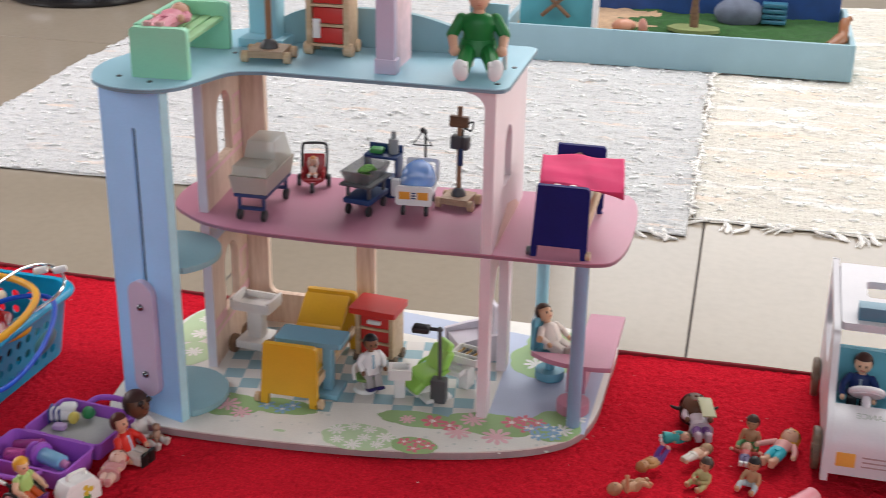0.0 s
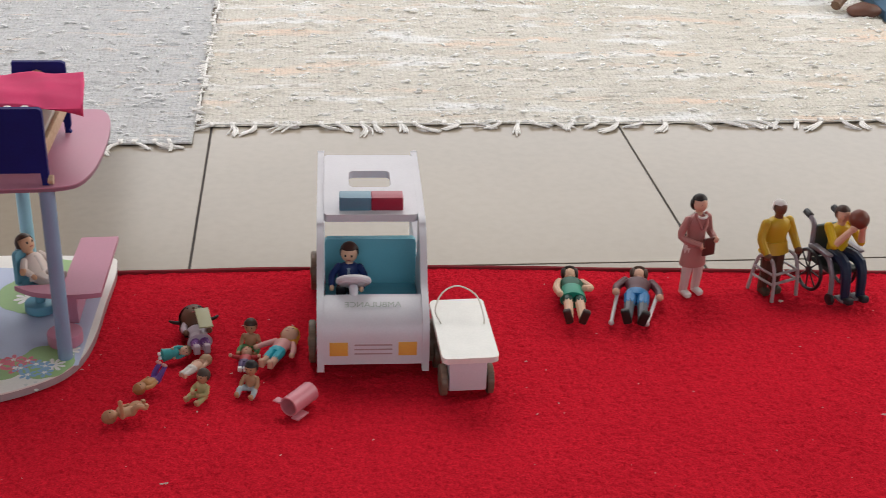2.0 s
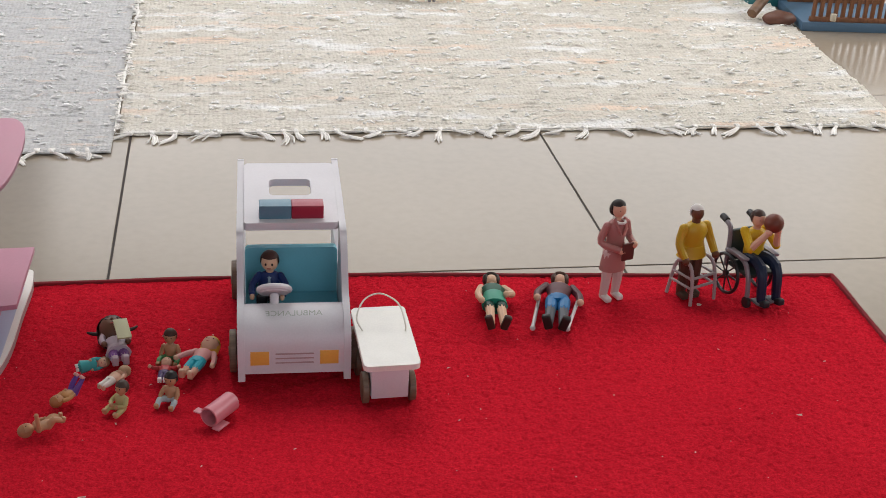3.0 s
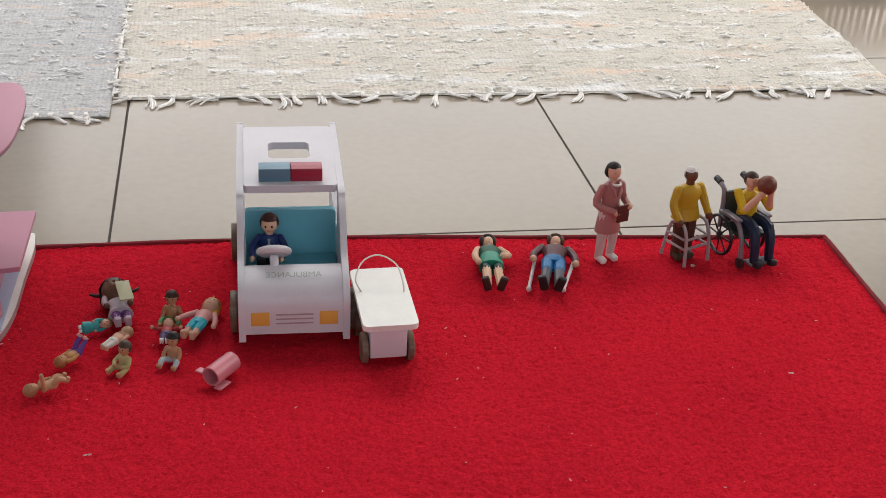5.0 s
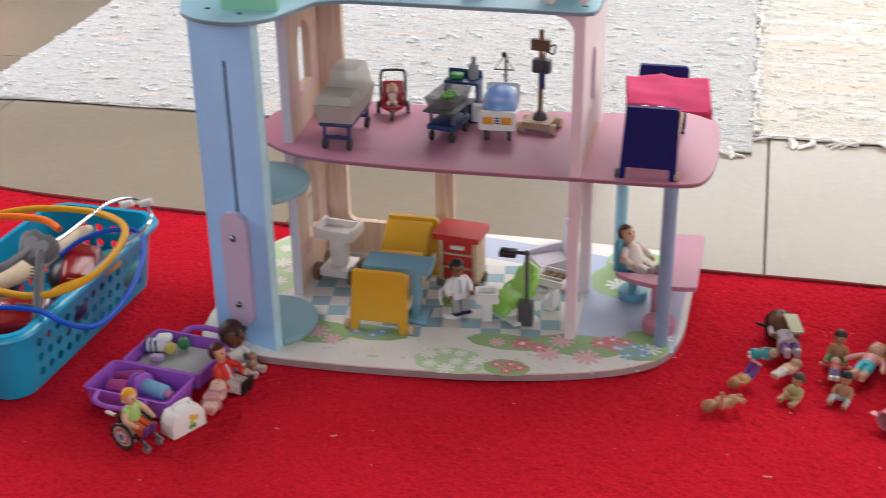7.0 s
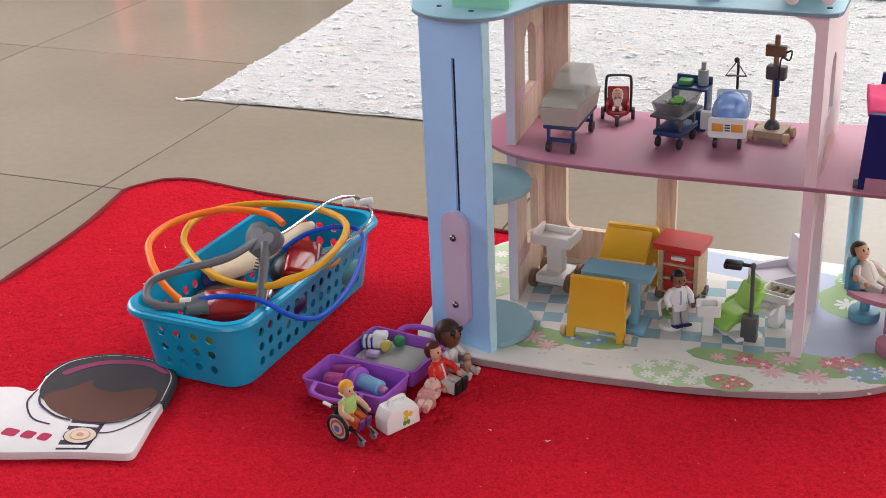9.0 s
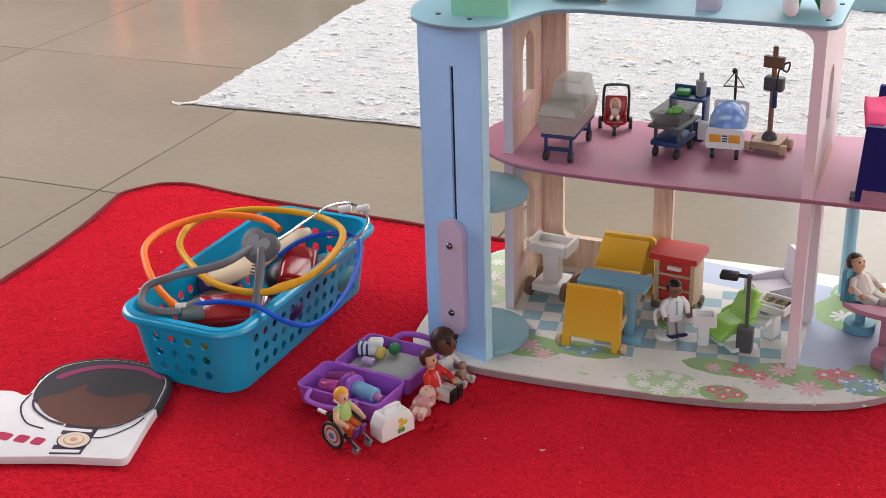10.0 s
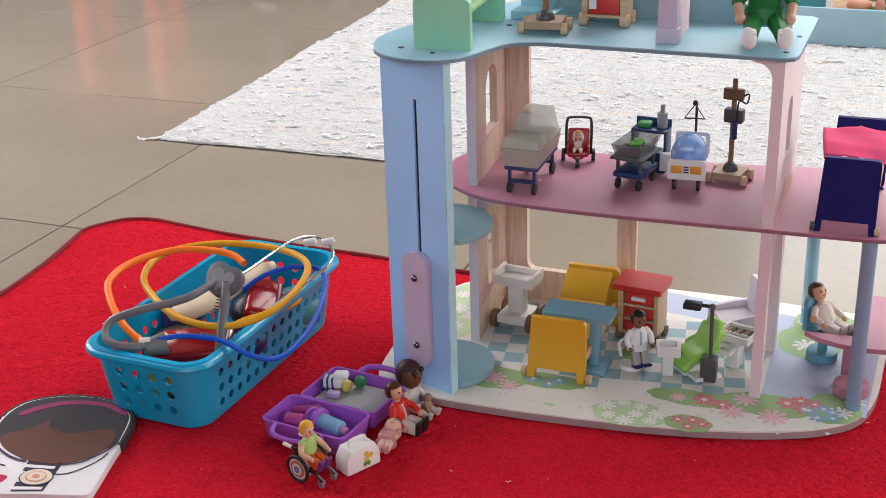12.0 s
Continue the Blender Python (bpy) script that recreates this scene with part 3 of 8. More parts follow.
def blob(cx, cy, rx, ry, seed, lobes=9):
    r = random.Random(seed)
    ph = r.uniform(0, 6)
    return [(cx + rx * (1 + 0.08 * abs(math.cos(lobes * a / 2 + ph))) * math.cos(a), cy + ry * (1 + 0.08 * abs(math.cos(lobes * a / 2 + ph))) * math.sin(a)) for a in (2 * math.pi * k / 48 for k in range(48))]


def flower(b, x, y, r, z, petals=6, turn=0.0):
    reach = lambda a: r * (0.26 + 0.74 * abs(math.cos(petals * a / 2)) ** 0.7)
    pts = [(x + reach(a) * math.cos(a + turn), y + reach(a) * math.sin(a + turn)) for a in (2 * math.pi * k / (petals * 6) for k in range(petals * 6))]
    slab(b, pts, z, z + 0.00012)


def print_piece(name, ink, outline, z, label=""):
    b = BM()
    slab(b, outline, z, z + 0.00012)
    return part(name, b, INK[ink], house, label)


def print_flowers(ink, items, z, label):
    for k, (x, y, r, n) in enumerate(items):
        b = BM()
        flower(b, x, y, r, z + 0.00002 * (k % 4), n, x * 90)
        part("printed_flower", b, INK[ink], house, label)


print_piece("printed_path", "sky", [(-0.255, -0.300), (-0.118, -0.300), (-0.112, -0.05), (-0.255, -0.02), (-0.47, 0.012), (-0.47, -0.06), (-0.26, -0.09)], 0.0120, "pale blue printed path")
u, v = Vector((0.028, 0.0045)), Vector((-0.0045, 0.028))
for i in range(-1, 15):
    for j in range(-4, 8):
        o = Vector((-0.675, -0.305)) + i * u + j * v
        q = [o, o + u, o + u + v, o + v]
        if all(-0.672 < p.x < -0.262 and -0.335 + 0.02 * math.sin(p.x * 40) < p.y < -0.075 for p in q):
            print_piece("printed_check", ("teal", "cream")[(i + j) % 2], [tuple(p) for p in q], 0.01206, ("teal printed floor check", "cream printed floor check")[(i + j) % 2])
bush_z = 0.01212
for ink, cx, cy, rx, ry, lobes in (("green", -0.615, -0.345, 0.046, 0.030, 9), ("green", -0.545, -0.332, 0.056, 0.020, 10), ("green", -0.345, -0.318, 0.055, 0.020, 9), ("green", -0.245, -0.306, 0.062, 0.028, 9), ("green", -0.160, -0.288, 0.034, 0.040, 8), ("green", -0.210, -0.10, 0.045, 0.055, 7), ("green", -0.195, -0.035, 0.045, 0.040, 7),
                               ("pale_green", -0.412, -0.384, 0.048, 0.032, 9), ("pale_green", -0.748, -0.12, 0.030, 0.060, 7), ("pale_green", -0.725, -0.215, 0.030, 0.036, 6), ("green", -0.334, -0.386, 0.030, 0.020, 7), ("pale_green", -0.520, -0.395, 0.008, 0.003, 5)):
    print_piece("printed_bush", ink, blob(cx, cy, rx, ry, int(cx * -1000), lobes), bush_z, {"green": "green printed bush", "pale_green": "pale green printed bush", "red": "red printed flower bed"}[ink])
    bush_z += 0.00003
r = random.Random(5)
FZ = bush_z + 0.00006
spread = [(-0.446, -0.372), (-0.425, -0.360), (-0.402, -0.362), (-0.376, -0.376), (-0.404, -0.384), (-0.438, -0.396), (-0.414, -0.404), (-0.382, -0.396)]
print_flowers("white", [(x, y, 0.0105 if k % 3 else 0.0135, 8) for k, (x, y) in enumerate(spread)], FZ, "white printed daisy")
print_flowers("white", [(-0.215, -0.115, 0.020, 8), (-0.205, -0.075, 0.016, 8), (-0.225, -0.04, 0.012, 8), (-0.150, -0.298, 0.017, 9), (-0.135, -0.262, 0.015, 8), (-0.75, -0.10, 0.013, 8), (-0.738, -0.15, 0.017, 8), (-0.725, -0.21, 0.015, 8)], FZ, "white printed daisy")
print_flowers("pink", [(-0.615, -0.345, 0.019, 8), (-0.588, -0.362, 0.016, 8), (-0.635, -0.322, 0.014, 8), (-0.272, -0.300, 0.019, 9), (-0.285, -0.338, 0.019, 9), (-0.232, -0.336, 0.022, 9), (-0.36, -0.322, 0.012, 8)], FZ, "pink printed flower")
reds = [(-0.334 + dx, -0.386 + dy, 0.0105, 5) for dx, dy in ((-0.015, 0.006), (0.001, -0.008), (0.004, 0.010), (0.018, 0.003))] + [(-0.325, -0.318, 0.017, 6), (-0.300, -0.324, 0.014, 6), (-0.219, -0.294, 0.016, 6), (-0.196, -0.303, 0.015, 6), (-0.203, -0.282, 0.013, 6), (-0.184, -0.286, 0.012, 6), (-0.215, -0.055, 0.011, 6)]
blues = [(-0.545 + dx, -0.335 + dy, 0.013, 6) for dx, dy in ((-0.016, 0.002), (0.009, -0.005), (0.020, 0.008))] + [(-0.176 + dx, -0.314 + dy, 0.012, 6) for dx, dy in ((-0.014, 0.010), (0.004, 0.019), (-0.002, -0.006), (0.018, -0.002), (0.016, 0.014))]
print_flowers("red", reds, FZ, "red printed flower")
print_flowers("blue", blues, FZ + 0.00003, "blue printed flower")
print_flowers("white", [(x, y, r_ * 0.3, 5) for x, y, r_, n in reds + blues], FZ + 0.00014, "white flower eye")

# Pale specks printed over the cream board.
b = BM()
r = random.Random(21)
for k in range(70):
    x, y = r.uniform(-0.68, -0.16), r.uniform(-0.415, -0.335)
    if y < -0.40 + 0.45 * max(0, x + 0.36) ** 1.5:
        continue
    q = r.uniform(0.0012, 0.0032)
    slab(b, [(x + q * (1 + 0.5 * math.sin(3 * a)) * math.cos(a), y + q * math.sin(a)) for a in (2 * math.pi * m_ / 8 for m_ in range(8))], 0.0120, 0.01208)
tagged(part("printed_specks", b, INK["speck"], house, "faint grey-green printed specks"), "faint grey-green printed specks", kind="stuff")

# Middle floor.
MID = smooth_path([(-0.735, -0.215, 0), (-0.70, -0.255, 0), (-0.655, -0.282, 0), (-0.60, -0.293, 0), (-0.50, -0.298, 0), (-0.37, -0.295, 0), (-0.27, -0.291, 0), (-0.17, -0.288, 0), (-0.118, -0.283, 0), (-0.095, -0.262, 0), (-0.084, -0.20, 0), (-0.084, -0.09, 0), (-0.098, -0.025, 0), (-0.13, -0.012, 0),
                   (-0.24, -0.035, 0), (-0.40, -0.055, 0), (-0.62, -0.058, 0), (-0.70, -0.075, 0), (-0.74, -0.13, 0)], 5, True)
MID = [(p.x, p.y) for p in MID]
b = BM()
slab(b, MID, 0.2552, 0.257, bev=0.0005)
mid = part("middle_floor", b, PINK, house, "pink painted middle floor")
# Lower layer of the middle floor, a darker rose than its top.
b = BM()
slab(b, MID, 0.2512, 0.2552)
part("edge_band", b, paint("rose_edge_tone", (0.28, 0.13, 0.18), scale=40, vary=0.15), mid, "dark rose edge")

# Top terrace, rounded over the lift tower.
TOP = [(p.x, p.y) for p in smooth_path([(-0.772, -0.35, 0), (-0.752, -0.392, 0), (-0.715, -0.418, 0), (-0.67, -0.421, 0), (-0.635, -0.398, 0), (-0.615, -0.35, 0), (-0.598, -0.312, 0), (-0.56, -0.297, 0)], 5)] + [(-0.255, -0.300), (-0.245, -0.294), (-0.241, -0.281), (-0.240, -0.078), (-0.249, -0.068), (-0.66, -0.068), (-0.72, -0.13)] + [(p.x, p.y) for p in smooth_path([(-0.76, -0.24, 0), (-0.775, -0.30, 0), (-0.7745, -0.335, 0)], 4)]
b = BM()
slab(b, TOP, 0.4812, 0.483, bev=0.0005)
terrace = part("terrace", b, PALE_BLUE, house, "pale blue top terrace with an S-shaped front")
# Lower layer of the terrace, a darker blue than its top.
b = BM()
slab(b, TOP, 0.4772, 0.4812)
part("edge_band", b, paint("slate_edge_tone", (0.16, 0.25, 0.31), scale=40, vary=0.15), terrace, "dark slate edge")
for x, y in ((-0.725, -0.372), (-0.676, -0.387), (-0.63, -0.22), (-0.258, -0.275), (-0.252, -0.19)):
    b = BM()
    cyl(b, (x, y, 0.4825), (x, y, 0.4842), 0.0035, seg=14, bev=0.0005)
    part("screw", b, DARK_STEEL, terrace)

# Lift tower: a turned front panel with a slot and a handle, and two round platforms.
PANEL = Matrix.Translation((-0.647, -0.412, 0)) @ Matrix.Rotation(math.atan2(0.034, -0.106), 4, "Z")
PANEL_UP = PANEL @ Matrix(((1, 0, 0, 0), (0, 0, 1, 0), (0, 1, 0, 0), (0, 0, 0, 1)))
W = 0.111
b = BM()
slab(b, [(0.009, 0.012), (W, 0.012), (W, 0.4772), (0.009, 0.4772)], -0.015, 0.0, holes=[rounded(0.0525, 0.0585, 0.05, 0.424, 0.0029, 4)], m=PANEL_UP)
tower = part("lift_tower", b, SKY_BLUE, house, "sky blue lift tower panel with a long slot")
# Side edge painted paler, light from the right included in its colour.
b = BM()
slab(b, [(0.0078, 0.012), (0.009, 0.012), (0.009, 0.4772), (0.0078, 0.4772)], -0.015, -0.0008, m=PANEL_UP)
part("edge_band", b, paint("pale_lit_edge", (0.40, 0.64, 0.72), scale=40, vary=0.1), tower, "pale blue side edge with right-hand light in its colour")
# Near-black strip fills the slot: the shade in it as a colour.
b = BM()
slab(b, rounded(0.0527, 0.0583, 0.0502, 0.4238, 0.0027, 4), -0.0145, -0.0035, m=PANEL_UP)
part("slot_shade_strip", b, DARK_SLOT, tower, "dark strip standing in for shade in the slot")
b = BM()
slab(b, rounded(0.036, 0.078, 0.045, 0.215, 0.0205, 8), 0.0015, 0.0115, m=PANEL_UP)
slider = part("lift_handle", b, LILAC, tower, "pale lilac rounded lift handle")
for z in (0.078, 0.178):
    b = BM()
    ball(b, PANEL_UP @ Vector((0.057, z, 0.0112)), 0.0052, 14)
    part("screw", b, DARK_CHROME, slider, "domed dark chrome screw")
for z in (0.014, 0.228):
    b = BM()
    disc = []
    for k in range(64):
        x, y = -0.690 + 0.0705 * math.cos(k * math.pi / 32), -0.340 + 0.0705 * math.sin(k * math.pi / 32)
        inside = 0.305 * (x + 0.647) + 0.952 * (y + 0.412) - 0.016
        disc.append((x - 0.305 * min(0, inside), y - 0.952 * min(0, inside)))
    slab(b, disc, z, z + 0.009, bev=0.001)
    part("lift_platform", b, GREY_TEAL, house, "grey-teal round lift platform")

# Walls with arched windows.
LILAC_EDGE = paint("lilac_edge_paint", (0.74, 0.70, 0.75))
LEFT_TURN = Matrix.Translation((-0.684, -0.245, 0)) @ Matrix.Rotation(radians(4), 4, "Z") @ Matrix.Translation((0.684, 0.245, 0))
LEFT_WALL = LEFT_TURN @ WALL_X
for z0, z1, w0, w1 in ((0.012, 0.2512, 0.078, 0.178), (0.257, 0.4772, 0.314, 0.410)):
    b = BM()
    slab(b, [(-0.245, z0), (-0.080, z0), (-0.080, z1), (-0.245, z1)], -0.684, -0.672, holes=[arch(-0.190, -0.126, w0, w1)], m=LEFT_WALL)
    lw = part("side_wall", b, PLY, house, "plywood side wall with an arched window")
    b = BM()
    box(b, -0.6845, -0.6715, -0.2475, -0.245, z0, z1, m=LEFT_TURN)
    part("edge_band", b, LILAC_EDGE, lw, "pale pink front edge")
    # print on the inner face: a pink band under the window, a sign frame beside it, pale blue over the top
    for y0, y1, q0, q1, nm, ink, label in ((-0.244, -0.081, 0.048, 0.053, "printed_stripe", "pink", "thin pink printed stripe"), (-0.244, -0.192, 0.060, 0.074, "printed_stripe", "pink", "broad pink printed stripe"),
                                           (-0.124, -0.081, 0.060, 0.074, "printed_stripe", "pink", "broad pink printed stripe"), (-0.244, -0.081, 0.192, 0.218, "printed_sky", "sky", "pale blue printed band")):
        b = BM()
        slab(b, [(y0, z0 + q0), (y1, z0 + q0), (y1, z0 + q1), (y0, z0 + q1)], -0.6718, -0.6712, m=LEFT_WALL)
        part(nm, b, INK[ink], lw, label)
    b = BM()
    slab(b, rounded(-0.118, -0.084, z0 + 0.090, z0 + 0.135, 0.004), -0.6718, -0.6712, holes=[rounded(-0.114, -0.088, z0 + 0.095, z0 + 0.130, 0.003)], m=LEFT_WALL)
    part("printed_sign", b, INK["pink"], lw, "pink printed sign frame")

b = BM()
slab(b, [(-0.708, 0.012), (-0.478, 0.012), (-0.478, 0.2512), (-0.708, 0.2512)], -0.078, -0.066, holes=[rounded(-0.650, -0.507, 0.062, 0.236, 0.014)], m=WALL_Y)
part("back_frame", b, PLY, house, "plywood back frame with a rounded opening")
b = BM()
slab(b, [(-0.708, 0.257), (-0.647, 0.257), (-0.647, 0.44)] + [(-0.647 + 0.03 - 0.03 * math.cos(radians(a)), 0.44 + 0.03 * math.sin(radians(a))) for a in range(15, 91, 15)] + [(-0.600, 0.470), (-0.600, 0.4772), (-0.708, 0.4772)], -0.078, -0.066, m=WALL_Y)
part("back_frame", b, PLY, house, "plywood back frame with a rounded corner")

b = BM()
slab(b, [(-0.292, 0.012), (-0.268, 0.012)] + [(-0.209 + 0.062 * math.cos(radians(a)), 0.145 + 0.085 * math.sin(radians(a))) for a in range(180, -1, -15)] + [(-0.150, 0.012), (-0.122, 0.012), (-0.122, 0.2512), (-0.292, 0.2512)], -0.270, -0.256, m=WALL_X)
part("arched_wall", b, PALE_PINK, house, "pale pink wall cut out to an arch")
b = BM()
slab(b, [(-0.290, 0.257), (-0.060, 0.257), (-0.060, 0.4772), (-0.290, 0.4772)], -0.270, -0.256, holes=[arch(-0.215, -0.165, 0.325, 0.405)], m=WALL_X)
rw = part("side_wall", b, PALE_PINK, house, "pale pink printed side wall with an arched window")
b = BM()
slab(b, [(-0.2702, 0.4772), (-0.2702, 0.435)] + [(-0.2702 - 0.022 + 0.022 * math.cos(radians(a)), 0.450 + 0.022 * math.sin(radians(a))) for a in range(0, 91, 15)] + [(-0.300, 0.4772)], -0.288, -0.277, m=WALL_Y)
part("bracket", b, PALE_PINK, rw)
b = BM()
slab(b, [(-0.262, 0.2575), (-0.09, 0.2575), (-0.12, 0.275), (-0.18, 0.29), (-0.235, 0.275)], -0.2558, -0.2552, m=WALL_X)
part("printed_bush", b, paint("peach_ink", (0.74, 0.52, 0.42)), rw, "peach printed bushes")

# Posts under the middle floor.
for x, y, m in ((-0.137, -0.279, paint("slate_blue_paint", (0.22, 0.32, 0.45))), (-0.223, -0.035, paint("post_blue_paint", (0.28, 0.52, 0.62)))):
    b = BM()
    cyl(b, (x, y, 0.012), (x, y, 0.2512), 0.0095, seg=24)
    part("post", b, m, house, "round blue wooden post")

# Wavy rail and half walls of the terrace.
b = BM()
slab(b, [(-0.605, 0.483)] + [(p.x, p.y) for p in smooth_path([(-0.605, 0.502, 0), (-0.585, 0.520, 0), (-0.545, 0.533, 0), (-0.48, 0.537, 0), (-0.42, 0.535, 0), (-0.385, 0.530, 0), (-0.345, 0.519, 0), (-0.318, 0.505, 0)], 4)] + [(-0.31, 0.483)], -0.140, -0.130, m=WALL_Y)
part("wavy_rail", b, GREY_TEAL, house, "grey-teal wavy terrace rail")
b = BM()
box(b, -0.418, -0.394, -0.268, -0.254, 0.499, 0.66)
box(b, -0.420, -0.391, -0.270, -0.250, 0.483, 0.502, 0.001)
gable = part("gable_wall", b, LILAC, house, "lilac front edge of the roof wall")
b = BM()
box(b, -0.408, -0.396, -0.254, -0.175, 0.483, 0.66)
part("wall_face", b, paint("rose_print_paint", (0.78, 0.55, 0.60), vary=0.18, scale=60), gable, "rose printed wall face")

# ---- dolls, each one plain mesh ----
doll_paint = {}


def dm(color, rough=0.42):
    key = (*color, rough)
    if key not in doll_paint:
        doll_paint[key] = plastic("doll_paint", color, rough, spec=0.3)
    return doll_paint[key]


def loft(b, rings, seg=14, mi=0):
    """Stacked ellipses (x, y, z, rx, ry), closed at both ends."""
    loops = [[b.verts.new((x + rx * math.cos(2 * math.pi * k / seg), y + ry * math.sin(2 * math.pi * k / seg), z)) for k in range(seg)] for x, y, z, rx, ry in rings]
    for lo, hi in zip(loops, loops[1:]):
        for k in range(seg):
            b.faces.new((lo[k], lo[(k + 1) % seg], hi[(k + 1) % seg], hi[k])).material_index = mi
    b.faces.new(loops[0][::-1]).material_index = mi
    b.faces.new(loops[-1]).material_index = mi


def limb(b, pts, r0, r1, mi):
    path = smooth_path(pts, 4)
    tube(b, path, [r0 + (r1 - r0) * k / (len(path) - 1) for k in range(len(path))], 9, mi=mi)
    ball(b, path[0], r0, 9, mi=mi)
    ball(b, path[-1], r1, 9, mi=mi)


def hair_cap(b, c, r, cut=0.40, open_=-0.22, side=2.0, mi=1):
    """Moulded hair: an egg-shaped shell open over the face."""
    old = set(b.faces)
    vs = bmesh.ops.create_uvsphere(b, u_segments=20, v_segments=14, radius=1, matrix=Matrix.Translation(c) @ Matrix.Diagonal((*r, 1)))["verts"]
    gone = [v for v in vs if ((v.co.y - c[1]) < open_ * r[1] and (v.co.z - c[2]) < cut * r[2] and abs(v.co.x - c[0]) < side * r[0]) or ((v.co.z - c[2]) < -0.55 * r[2] and (v.co.y - c[1]) < 0.25 * r[1]) or (v.co.z - c[2]) < -0.85 * r[2]]
    bmesh.ops.delete(b, geom=gone, context="VERTS")
    for f in b.faces:
        if f not in old:
            f.material_index = mi


def toy_person(name, label, at, h, skin, hair, top, bottom, shoe, leg=0.0, lean=0.0, coat=0.0, arms=None, shirt=None, bare_arms=False, cut=0.36, extra=None, extra_color=None, category="toy figure"):
    """A small moulded play figure as one mesh, facing -y: block legs turned forward by leg degrees, a wedge of a body, a round head with a hair shell."""
    b = BM()
    hip = 0.40 * math.cos(radians(leg)) + 0.09 * math.sin(radians(leg))
    for sx in (-1, 1):
        M = Matrix.Translation((sx * 0.082, 0, hip)) @ Matrix.Rotation(radians(-leg), 4, "X")
        box(b, -0.070, 0.070, -0.080, 0.075, -0.35, 0.02, 0.026, m=M, seg=3, mi=3)
        box(b, -0.073, 0.073, -0.150, 0.080, -0.40, -0.345, 0.022, m=M, seg=3, mi=4)
    box(b, -0.150, 0.150, -0.085, 0.085, hip - 0.05, hip + 0.06, 0.03, seg=3, mi=3)
    before = set(b.verts)
    loft(b, [(0, 0, 0.0 - coat, 0.185 + 0.15 * coat, 0.125 + 0.2 * coat), (0, 0, 0.02, 0.178, 0.115), (0, -0.006, 0.14, 0.165, 0.110), (0, -0.004, 0.25, 0.150, 0.098), (0, 0, 0.30, 0.120, 0.080), (0, 0, 0.325, 0.06, 0.06)], 18, mi=2)
    if shirt:
        loft(b, [(0, -0.050, 0.03, 0.060, 0.072), (0, -0.048, 0.16, 0.066, 0.070), (0, -0.040, 0.27, 0.060, 0.060), (0, -0.03, 0.30, 0.03, 0.04)], 14, mi=5)
    for sx, a in zip((-1, 1), arms or [((-0.150, 0, 0.255), (-0.225, -0.02, 0.15), (-0.215, -0.10, 0.05)), ((0.150, 0, 0.255), (0.225, -0.02, 0.15), (0.215, -0.10, 0.05))]):
        a = [Vector(p) for p in a]
        limb(b, a, 0.058, 0.046, 0 if bare_arms else 2)
        if bare_arms:
            ball(b, a[0], 0.066, 10, mi=2)
        d = (a[-1] - a[-2]).normalized()
        cyl(b, a[-1], a[-1] + d * 0.05, 0.030, seg=10, mi=0)
        ball(b, a[-1] + d * 0.07, (0.036, 0.044, 0.044), 10, mi=0)
    cyl(b, (0, 0, 0.31), (0, 0, 0.37), 0.055, seg=14, mi=0)
    hz = 0.475
    ball(b, (0, -0.004, hz), (0.122, 0.122, 0.132), 18, mi=0)
    hair_cap(b, (0, 0.012, hz + 0.022), (0.138, 0.140, 0.150), cut=cut, side=0.80, mi=1)
    for sx in (-1, 1):
        ball(b, (sx * 0.045, -0.116, hz + 0.010), (0.015, 0.012, 0.022), 8, mi=7)
    ball(b, (0, -0.112, hz - 0.055), (0.034, 0.014, 0.008), 8, mi=8)
    if extra:
        extra(b, hz)
    fresh = [v for v in b.verts if v not in before]
    bmesh.ops.transform(b, matrix=Matrix.Translation((0, 0, hip)) @ Matrix.Rotation(radians(-lean), 4, "X"), verts=fresh)
    bmesh.ops.scale(b, vec=(h, h, h), verts=list(b.verts))
    bmesh.ops.recalc_face_normals(b, faces=list(b.faces))
    mats = [dm(skin, 0.35), dm(hair, 0.38), dm(top, 0.35), dm(bottom, 0.35), dm(shoe, 0.35), dm(shirt or top), dm(extra_color or shoe), dm((0.015, 0.010, 0.010)), dm((0.42, 0.09, 0.08))]
    return thing(name, label, category, at=at, b=b, material=mats)


SKIN, TAN, BROWN = (0.62, 0.36, 0.25), (0.45, 0.24, 0.13), (0.13, 0.055, 0.03)


